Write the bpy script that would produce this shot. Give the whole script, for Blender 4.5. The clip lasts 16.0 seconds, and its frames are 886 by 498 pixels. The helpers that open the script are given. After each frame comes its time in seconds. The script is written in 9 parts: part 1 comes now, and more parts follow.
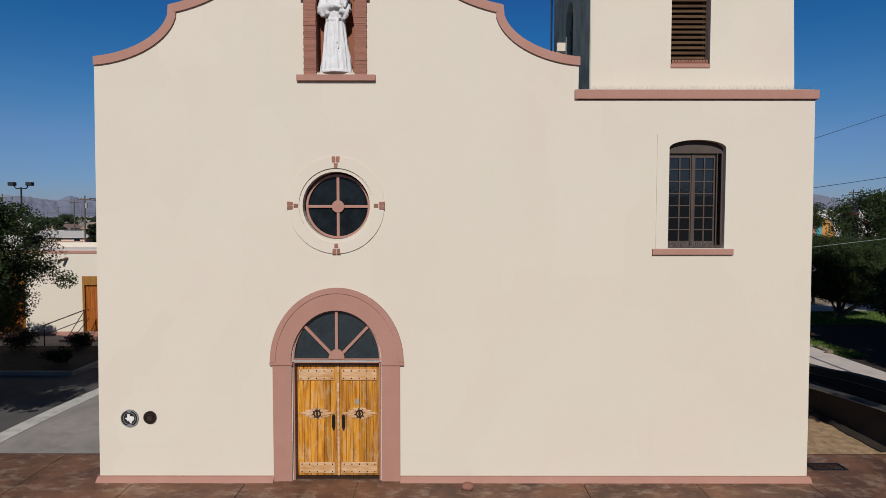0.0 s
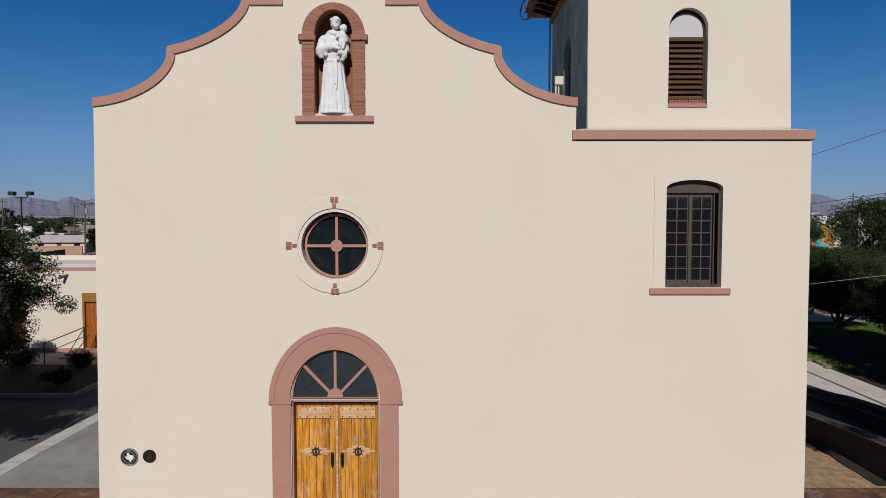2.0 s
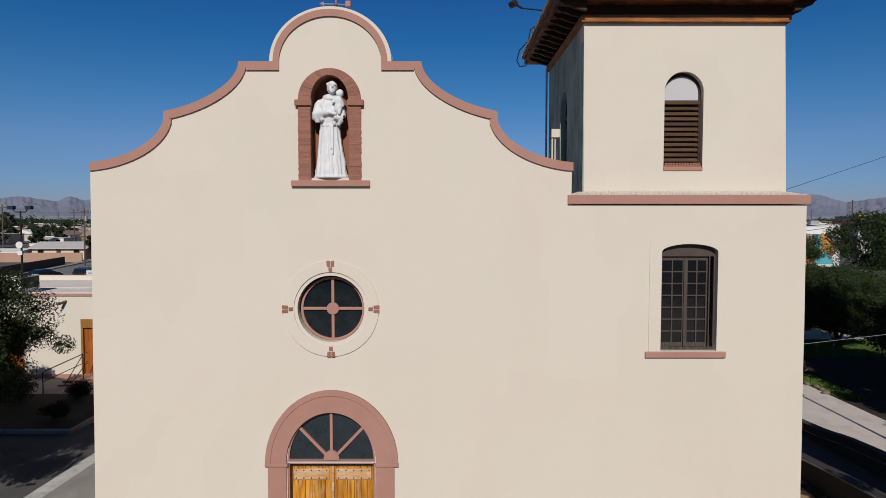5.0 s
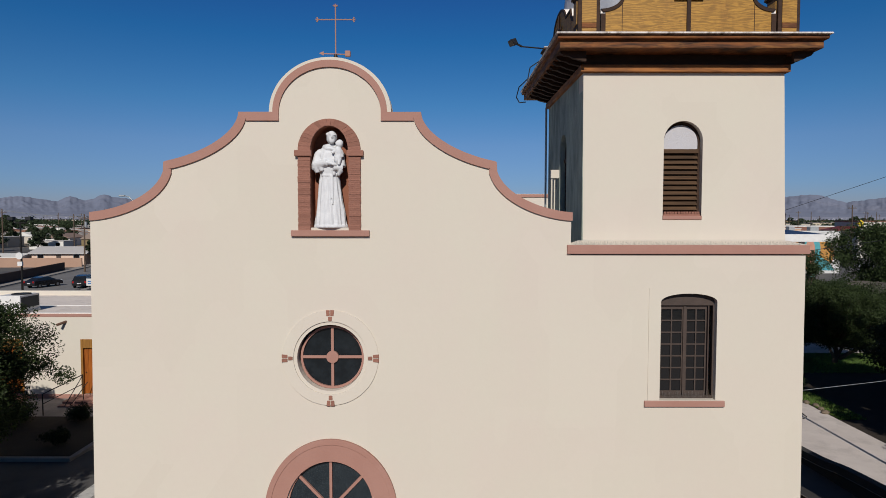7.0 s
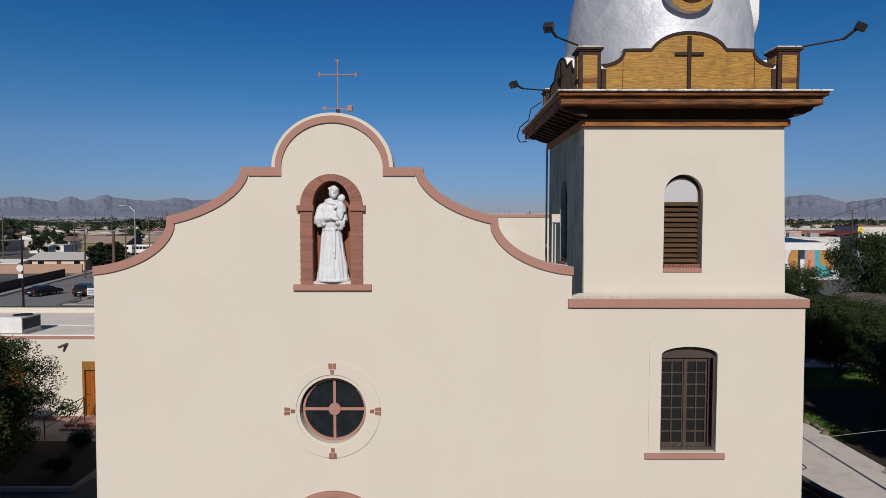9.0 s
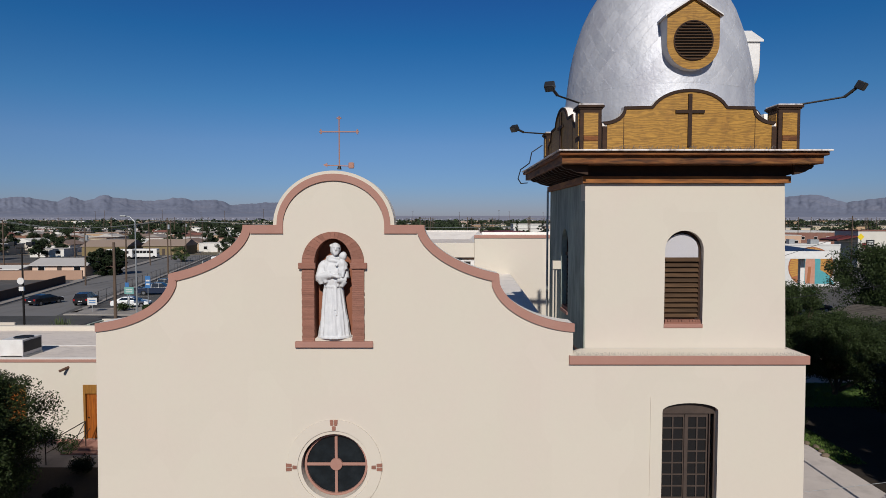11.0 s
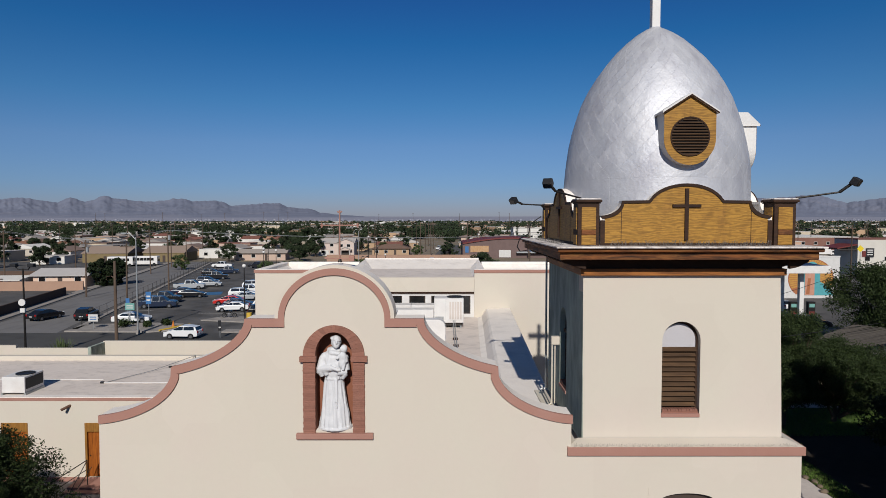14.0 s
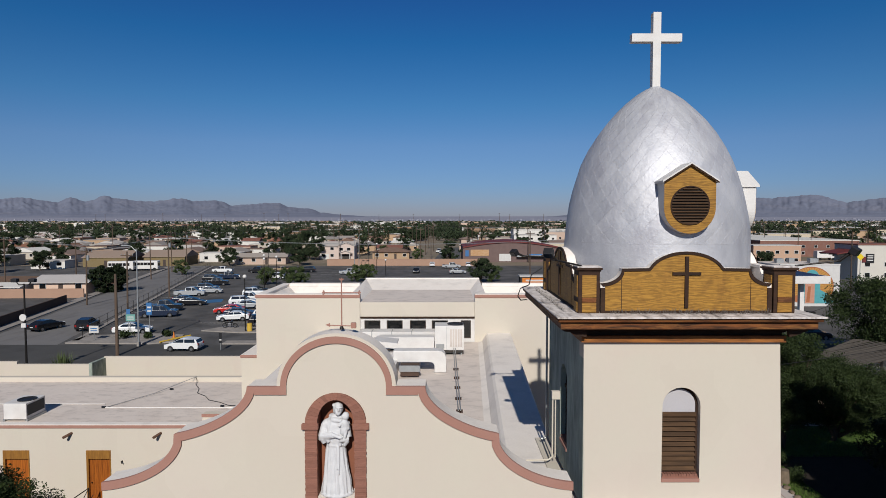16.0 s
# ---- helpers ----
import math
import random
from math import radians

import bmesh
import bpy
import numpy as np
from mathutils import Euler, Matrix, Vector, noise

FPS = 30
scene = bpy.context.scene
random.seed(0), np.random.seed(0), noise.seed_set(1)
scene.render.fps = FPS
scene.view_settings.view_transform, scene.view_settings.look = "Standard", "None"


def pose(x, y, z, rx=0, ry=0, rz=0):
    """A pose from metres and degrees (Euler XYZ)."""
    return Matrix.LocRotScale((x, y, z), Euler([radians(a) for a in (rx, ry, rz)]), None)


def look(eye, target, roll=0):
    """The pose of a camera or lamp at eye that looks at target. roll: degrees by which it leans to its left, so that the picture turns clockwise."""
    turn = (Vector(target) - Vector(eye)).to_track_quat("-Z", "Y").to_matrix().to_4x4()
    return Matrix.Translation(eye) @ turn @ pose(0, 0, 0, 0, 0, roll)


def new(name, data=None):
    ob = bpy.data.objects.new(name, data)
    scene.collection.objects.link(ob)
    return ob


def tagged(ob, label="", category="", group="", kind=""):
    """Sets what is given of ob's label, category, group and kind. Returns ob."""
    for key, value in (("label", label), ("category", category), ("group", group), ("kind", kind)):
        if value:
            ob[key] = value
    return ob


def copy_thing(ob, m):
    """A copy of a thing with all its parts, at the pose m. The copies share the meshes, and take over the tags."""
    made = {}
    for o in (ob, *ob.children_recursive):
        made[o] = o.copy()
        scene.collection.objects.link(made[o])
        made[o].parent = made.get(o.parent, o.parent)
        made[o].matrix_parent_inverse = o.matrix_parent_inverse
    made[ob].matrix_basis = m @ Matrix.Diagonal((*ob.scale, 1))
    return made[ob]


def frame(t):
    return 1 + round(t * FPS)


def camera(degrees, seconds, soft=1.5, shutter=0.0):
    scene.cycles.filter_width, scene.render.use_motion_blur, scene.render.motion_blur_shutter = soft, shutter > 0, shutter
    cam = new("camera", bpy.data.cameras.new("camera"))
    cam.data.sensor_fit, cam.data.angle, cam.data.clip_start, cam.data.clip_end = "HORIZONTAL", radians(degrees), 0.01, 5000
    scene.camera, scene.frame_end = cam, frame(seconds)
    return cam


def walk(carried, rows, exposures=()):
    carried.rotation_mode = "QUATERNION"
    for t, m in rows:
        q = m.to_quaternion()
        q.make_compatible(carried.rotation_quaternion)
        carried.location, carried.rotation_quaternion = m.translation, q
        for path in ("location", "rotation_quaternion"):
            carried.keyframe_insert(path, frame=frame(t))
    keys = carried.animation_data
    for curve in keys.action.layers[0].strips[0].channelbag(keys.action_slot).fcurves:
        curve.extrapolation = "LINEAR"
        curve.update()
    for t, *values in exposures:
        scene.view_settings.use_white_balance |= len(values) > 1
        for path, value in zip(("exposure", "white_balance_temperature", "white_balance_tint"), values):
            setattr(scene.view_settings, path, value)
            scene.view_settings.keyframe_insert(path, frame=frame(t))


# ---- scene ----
from mathutils.geometry import tessellate_polygon as mathutils_tess

# ---- camera ----
cam = camera(72.0, 16.0, soft=0.6)
# t, x, y, z, yaw, pitch, roll (degrees)
ROWS = [
    (0, -0.002, -13.150, 5.607, -0.002, -2.816, 0.037),
    (0.5, -0.002, -13.157, 5.815, 0.002, -2.811, 0.058),
    (1, 0.002, -13.146, 6.032, 0.002, -2.808, -0.011),
    (1.5, 0.018, -13.156, 6.246, 0.004, -2.813, 0.000),
    (2, 0.038, -13.160, 6.465, 0.003, -2.811, -0.012),
    (2.5, 0.060, -13.163, 6.682, -0.000, -2.809, -0.012),
    (3, 0.085, -13.169, 6.903, -0.002, -2.812, -0.012),
    (3.5, 0.106, -13.171, 7.129, 0.002, -2.806, -0.029),
    (4, 0.120, -13.166, 7.359, -0.002, -2.805, -0.009),
    (6.5, 0.131, -13.078, 8.625, -0.001, -2.809, 0.038),
    (7, 0.135, -13.094, 8.908, -0.008, -2.814, 0.047),
    (7.5, 0.132, -13.108, 9.192, -0.008, -2.812, 0.027),
    (8, 0.128, -13.111, 9.477, -0.008, -2.804, 0.008),
    (8.5, 0.117, -13.118, 9.775, -0.010, -2.814, -0.006),
    (9, 0.099, -13.105, 10.072, -0.009, -2.817, 0.025),
    (11.5, 0.062, -13.076, 11.624, -0.008, -2.829, 0.007),
    (12, 0.052, -13.098, 11.946, -0.022, -2.809, -0.005),
    (12.5, 0.057, -13.102, 12.280, -0.017, -2.802, -0.001),
    (13, 0.079, -13.115, 12.631, 0.005, -2.825, -0.022),
    (13.5, 0.080, -13.140, 12.972, 0.002, -2.804, -0.032),
    (14, 0.087, -13.121, 13.323, 0.015, -2.795, -0.026),
    (14.5, 0.097, -13.115, 13.692, 0.015, -2.821, -0.042),
    (15, 0.090, -13.114, 14.056, 0.011, -2.813, -0.023),
    (15.5, 0.075, -13.107, 14.428, 0.010, -2.804, -0.008),
    (16, 0.064, -13.119, 14.814, 0.029, -2.831, -0.034),
]
walk(cam, [(t, pose(x, y, z, 90 + pitch, 0, yaw) @ pose(0, 0, 0, 0, 0, roll)) for t, x, y, z, yaw, pitch, roll in ROWS])

# ---- world, sun, exposure ----
SUN_FROM = Vector((-0.30, -19.3, 12.4))
sun_dir = SUN_FROM.normalized()
world = bpy.data.worlds.new("sky")
scene.world = world
world.use_nodes = True
wn = world.node_tree.nodes
sky = wn.new("ShaderNodeTexSky")
sky.sky_type = "NISHITA"
sky.sun_disc = False
sky.sun_elevation = math.asin(sun_dir.z)
sky.sun_rotation = math.atan2(sun_dir.x, sun_dir.y)
sky.altitude = 1100
sky.air_density = 0.95
sky.dust_density = 0.7
sky.ozone_density = 2.6
wn["Background"].inputs["Strength"].default_value = 0.066
tint = wn.new("ShaderNodeMix")
tint.data_type, tint.blend_type = "RGBA", "MULTIPLY"
tint.inputs[0].default_value = 1.0
# dust haze low over the desert, clear deep blue higher up
height = wn.new("ShaderNodeSeparateXYZ")
world.node_tree.links.new(wn.new("ShaderNodeTexCoord").outputs["Generated"], height.inputs[0])
haze = wn.new("ShaderNodeValToRGB")
HAZE = [(0.0, (0.515, 0.540, 0.79)), (0.017, (0.506, 0.545, 0.807)), (0.054, (0.466, 0.610, 0.905)), (0.118, (0.486, 0.677, 0.945)), (0.18, (0.318, 0.685, 0.969)),
        (0.274, (0.150, 0.607, 0.979)), (0.345, (0.145, 0.515, 0.973)), (0.42, (0.25, 0.47, 0.80)), (0.6, (0.33, 0.47, 0.68)), (1.0, (0.42, 0.48, 0.58))]
while len(haze.color_ramp.elements) < len(HAZE):
    haze.color_ramp.elements.new(0.5)
for k, (up, c) in enumerate(HAZE):
    haze.color_ramp.elements[k].position = up
    haze.color_ramp.elements[k].color = (*c, 1)
world.node_tree.links.new(height.outputs["Z"], haze.inputs[0])
world.node_tree.links.new(haze.outputs[0], tint.inputs[7])
world.node_tree.links.new(sky.outputs[0], tint.inputs[6])
world.node_tree.links.new(tint.outputs[2], wn["Background"].inputs["Color"])
lamp_data = bpy.data.lights.new("sun", "SUN")
lamp_data.energy = 4.2
lamp_data.angle = radians(0.5)
lamp_data.color = (1.0, 0.965, 0.91)
sun_lamp = new("sun", lamp_data)
sun_lamp.matrix_world = look(SUN_FROM * 3, (0, 0, 0))
scene.view_settings.exposure = 0.0


# ---- materials ----
def material(name, base, alt=None, scale=3.0, rough=0.8, metal=0.0, bump=0.15, fine=60.0, mix=0.5,
             stretch=(1, 1, 1), stain=None, stain_scale=0.6, stain_amount=0.4, stain_stretch=(1, 1, 1), random_tint=0.0,
             object_colour=False, dust=0.15, island=0.0, translucent=0.0, relief=0.004, spec=0.3, coat=0.0, grain_mix=0.22, distort=0.0, patches=0.0):
    """A procedural surface: two colours mixed by noise, stains of their own shape, fine relief."""
    m = bpy.data.materials.new(name)
    m.use_nodes = True
    nt = m.node_tree
    nodes, links = nt.nodes, nt.links
    bsdf = nodes["Principled BSDF"]
    coord = nodes.new("ShaderNodeTexCoord")

    def mapped(st):
        mp = nodes.new("ShaderNodeMapping")
        mp.inputs["Scale"].default_value = st
        links.new(coord.outputs["Object"], mp.inputs["Vector"])
        return mp.outputs[0]

    def noise_tex(sc, st, detail=5.0, roughness=0.6):
        n = nodes.new("ShaderNodeTexNoise")
        n.inputs["Scale"].default_value = sc
        n.inputs["Detail"].default_value = detail
        n.inputs["Roughness"].default_value = roughness
        n.inputs["Distortion"].default_value = distort
        links.new(mapped(st), n.inputs["Vector"])
        return n.outputs["Fac"]

    def blend(fac, a, b, kind="MIX"):
        x = nodes.new("ShaderNodeMix")
        x.data_type, x.blend_type = "RGBA", kind
        if isinstance(fac, float):
            x.inputs[0].default_value = fac
        else:
            links.new(fac, x.inputs[0])
        for slot, v in ((6, a), (7, b)):
            if isinstance(v, tuple):
                x.inputs[slot].default_value = (*v[:3], 1)
            else:
                links.new(v, x.inputs[slot])
        return x.outputs[2]

    def ramp(fac, lo, hi, top=1.0):
        r = nodes.new("ShaderNodeMapRange")
        r.inputs["From Min"].default_value, r.inputs["From Max"].default_value = lo, hi
        r.inputs["To Min"].default_value, r.inputs["To Max"].default_value = 0.0, top
        links.new(fac, r.inputs["Value"])
        return r.outputs[0]

    alt = alt or tuple(c * 0.85 for c in base)
    first = base
    if object_colour:
        info = nodes.new("ShaderNodeObjectInfo")
        first = info.outputs["Color"]
        colour = blend(ramp(noise_tex(scale, stretch), 0.35, 0.7, dust), first, (0.3, 0.28, 0.25))
    else:
        colour = blend(ramp(noise_tex(scale, stretch), 0.5 - mix / 2, 0.5 + mix / 2), first, alt)
    if stain:
        colour = blend(ramp(noise_tex(stain_scale, stain_stretch, 7.0, 0.65), 0.5, 0.72, stain_amount), colour, stain)
    if patches:
        v = nodes.new("ShaderNodeTexVoronoi")
        v.distance = "CHEBYCHEV"
        v.inputs["Scale"].default_value = 0.75
        links.new(mapped((1, 1, 0.7)), v.inputs["Vector"])
        colour = blend(patches, colour, blend(v.outputs["Color"], (0.74, 0.70, 0.68), (1.0, 1.0, 1.0)), "MULTIPLY")
    grain = noise_tex(fine, stretch, 3.0)
    colour = blend(grain_mix, colour, blend(grain, (0.35, 0.35, 0.35), (1.0, 1.0, 1.0)), "MULTIPLY") if not island else colour
    if random_tint or island:
        if island:
            src = nodes.new("ShaderNodeNewGeometry").outputs["Random Per Island"]
            amount = island
        else:
            src = nodes.new("ShaderNodeObjectInfo").outputs["Random"]
            amount = random_tint
        h = nodes.new("ShaderNodeHueSaturation")
        links.new(ramp(src, 0.0, 1.0, amount * 2), h.inputs["Value"])
        h2 = nodes.new("ShaderNodeMath")
        h2.operation = "ADD"
        h2.inputs[1].default_value = 1.0 - amount
        links.new(ramp(src, 0.0, 1.0, amount * 2), h2.inputs[0])
        links.new(h2.outputs[0], h.inputs["Value"])
        links.new(colour, h.inputs["Color"])
        colour = h.outputs[0]
    links.new(colour, bsdf.inputs["Base Color"])
    bsdf.inputs["Roughness"].default_value = rough
    bsdf.inputs["Metallic"].default_value = metal
    bsdf.inputs["Specular IOR Level"].default_value = spec
    bsdf.inputs["Coat Weight"].default_value = coat
    if bump:
        b = nodes.new("ShaderNodeBump")
        b.inputs["Strength"].default_value = bump
        b.inputs["Distance"].default_value = relief
        links.new(grain, b.inputs["Height"])
        links.new(b.outputs[0], bsdf.inputs["Normal"])
    if translucent:
        tr = nodes.new("ShaderNodeBsdfTranslucent")
        links.new(colour, tr.inputs["Color"])
        mx = nodes.new("ShaderNodeMixShader")
        mx.inputs[0].default_value = translucent
        links.new(bsdf.outputs[0], mx.inputs[1])
        links.new(tr.outputs[0], mx.inputs[2])
        links.new(mx.outputs[0], nodes["Material Output"].inputs["Surface"])
    return m


STUCCO = material("stucco", (0.560, 0.514, 0.424), (0.566, 0.500, 0.422), 0.7, 0.9, bump=0.22, fine=7, relief=0.008, grain_mix=0.05,
                  stain=(0.567, 0.490, 0.420), stain_scale=0.30, stain_amount=0.8, patches=0.12)
# stucco darkened and tinted for the unlit flanks, plus weather streaks
STUCCO_SHADED_WEATHERED = material("shaded_weathered_stucco", (0.42, 0.47, 0.40), (0.16, 0.19, 0.165), 3.0, 0.95, bump=1.0, fine=14, relief=0.02,
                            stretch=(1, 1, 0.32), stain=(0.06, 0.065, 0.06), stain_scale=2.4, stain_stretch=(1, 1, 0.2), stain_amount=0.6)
WHITE_TOP = material("white_roof_coating", (0.87, 0.80, 0.725), (0.80, 0.73, 0.655), 1.3, 0.7, bump=0.4, fine=16, relief=0.01,
                     stain=(0.52, 0.47, 0.43), stain_scale=0.8, stain_amount=0.45)
ROOF_GREY = material("grey_roof_membrane", (0.74, 0.655, 0.585), (0.66, 0.575, 0.51), 0.6, 0.85, bump=0.3, fine=30,
                     stain=(0.36, 0.31, 0.28), stain_scale=2.2, stain_stretch=(0.6, 1.0, 1), stain_amount=0.55)
PINK = material("pink_paint", (0.365, 0.192, 0.148), (0.335, 0.172, 0.132), 2.0, 0.8, bump=0.4, fine=45, stain=(0.40, 0.23, 0.185), stain_amount=0.5)
PINK_BRICK = material("pink_brick", (0.30, 0.142, 0.10), (0.25, 0.11, 0.078), 9.0, 0.9, bump=0.8, fine=26, relief=0.012, stretch=(1, 1, 3.0), random_tint=0.12)
TERRACOTTA = material("niche_back", (0.26, 0.10, 0.055), (0.22, 0.085, 0.05), 3.0, 0.9, bump=0.3)
STATUE_WHITE = material("white_statue_paint", (0.66, 0.65, 0.645), (0.56, 0.56, 0.565), 8.0, 0.75, bump=0.3, fine=30)
DOOR_WOOD = material("varnished_door_wood", (0.68, 0.30, 0.028), (0.32, 0.105, 0.010), 2.4, 0.5, bump=0.6, fine=13, stretch=(9, 1, 0.5), mix=0.26, grain_mix=0.58, distort=0.5,
                     stain=(0.64, 0.43, 0.22), stain_scale=2.4, stain_stretch=(3.0, 1, 1.0), stain_amount=0.65, random_tint=0.16)
PALE_WOOD = material("bleached_wood", (0.62, 0.43, 0.27), (0.46, 0.23, 0.08), 4.0, 0.7, bump=0.5, fine=18, stretch=(0.7, 1, 5), random_tint=0.08, mix=0.3, grain_mix=0.4,
                     stain=(0.45, 0.20, 0.05), stain_scale=3.0, stain_amount=0.7)
SPOUT_BROWN = material("rusty_brown_spout", (0.16, 0.085, 0.055), (0.10, 0.055, 0.038), 6.0, 0.7, bump=0.3, fine=30)
SIDE_FRAME = material("aged_yellow_timber", (0.36, 0.17, 0.03), (0.20, 0.085, 0.018), 3.0, 0.6, bump=0.5, fine=16, stretch=(5, 1, 0.6), grain_mix=0.4)
PATH = material("pale_path_concrete", (0.62, 0.545, 0.49), (0.53, 0.46, 0.415), 0.7, 0.9, bump=0.4, fine=25, stain=(0.28, 0.245, 0.22), stain_scale=0.6, stain_amount=0.5)
RED_DOOR_WOOD = material("reddish_door_wood", (0.46, 0.135, 0.015), (0.18, 0.045, 0.008), 3.0, 0.5, bump=0.4, fine=18, stretch=(7, 1, 0.5), random_tint=0.15)
CORNICE_WOOD = material("stained_cornice_wood", (0.24, 0.080, 0.021), (0.045, 0.019, 0.009), 2.0, 0.75, bump=0.7, fine=16, grain_mix=0.6, stretch=(0.7, 0.7, 6), mix=0.3, distort=0.6,
                        stain=(0.42, 0.19, 0.05), stain_scale=3.4, stain_stretch=(0.6, 0.6, 4), stain_amount=0.5)
FRIEZE_WOOD = material("stained_frieze_wood", (0.42, 0.155, 0.034), (0.16, 0.056, 0.015), 2.0, 0.7, bump=0.6, fine=16, grain_mix=0.5, stretch=(0.7, 0.7, 6), mix=0.3, distort=0.6)
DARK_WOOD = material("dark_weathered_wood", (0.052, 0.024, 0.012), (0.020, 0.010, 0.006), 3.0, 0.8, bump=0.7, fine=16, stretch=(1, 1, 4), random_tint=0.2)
LOUVRE_WOOD = material("louvre_wood", (0.11, 0.058, 0.026), (0.035, 0.019, 0.010), 3.0, 0.8, bump=0.6, fine=16, stretch=(0.5, 1, 6), random_tint=0.2)
PLYWOOD = material("golden_plywood", (0.46, 0.242, 0.040), (0.25, 0.118, 0.020), 3.5, 0.6, bump=0.5, fine=9, grain_mix=0.24, stretch=(0.7, 0.7, 6), mix=0.6, distort=1.3,
                   stain=(0.17, 0.072, 0.02), stain_scale=1.6, stain_stretch=(1.5, 1, 0.6), stain_amount=0.4)


def figured(m, size, amount):
    """Broad cathedral figure of rotary-cut plywood over the fine grain."""
    nt = m.node_tree
    nodes, links = nt.nodes, nt.links
    bsdf = nodes["Principled BSDF"]
    mp = nodes.new("ShaderNodeMapping")
    mp.inputs["Scale"].default_value = (0.22, 0.22, 1.0)
    links.new(nodes.new("ShaderNodeTexCoord").outputs["Object"], mp.inputs["Vector"])
    w = nodes.new("ShaderNodeTexWave")
    w.bands_direction = "Z"
    w.inputs["Scale"].default_value = size
    w.inputs["Distortion"].default_value = 16.0
    w.inputs["Detail"].default_value = 3.0
    w.inputs["Detail Scale"].default_value = 1.2
    links.new(mp.outputs[0], w.inputs["Vector"])
    r = nodes.new("ShaderNodeMapRange")
    r.inputs["From Min"].default_value, r.inputs["From Max"].default_value = 0.25, 0.8
    r.inputs["To Min"].default_value, r.inputs["To Max"].default_value = 1.0 - amount, 1.0 + amount * 0.3
    links.new(w.outputs["Fac"], r.inputs["Value"])
    h = nodes.new("ShaderNodeHueSaturation")
    links.new(r.outputs[0], h.inputs["Value"])
    links.new(bsdf.inputs["Base Color"].links[0].from_socket, h.inputs["Color"])
    links.new(h.outputs[0], bsdf.inputs["Base Color"])


figured(PLYWOOD, 6.2, 0.26)
LEDGE_DUST = material("droppings_on_ledge", (0.80, 0.74, 0.70), (0.52, 0.46, 0.42), 5.0, 0.95, bump=0.8, fine=20, relief=0.01, mix=0.3,
                      stain=(0.10, 0.075, 0.06), stain_scale=1.6, stain_stretch=(4.0, 0.7, 1), stain_amount=0.95)
SILVER = material("silver_dome_paint", (0.58, 0.575, 0.59), (0.48, 0.485, 0.52), 2.2, 0.56, 0.42, bump=0.0, fine=9, stretch=(1, 1, 0.6), grain_mix=0.12,
                  stain=(0.40, 0.39, 0.43), stain_scale=1.8, stain_stretch=(1.2, 1.2, 0.4), stain_amount=0.7)


DX, DY = 5.435, 2.50


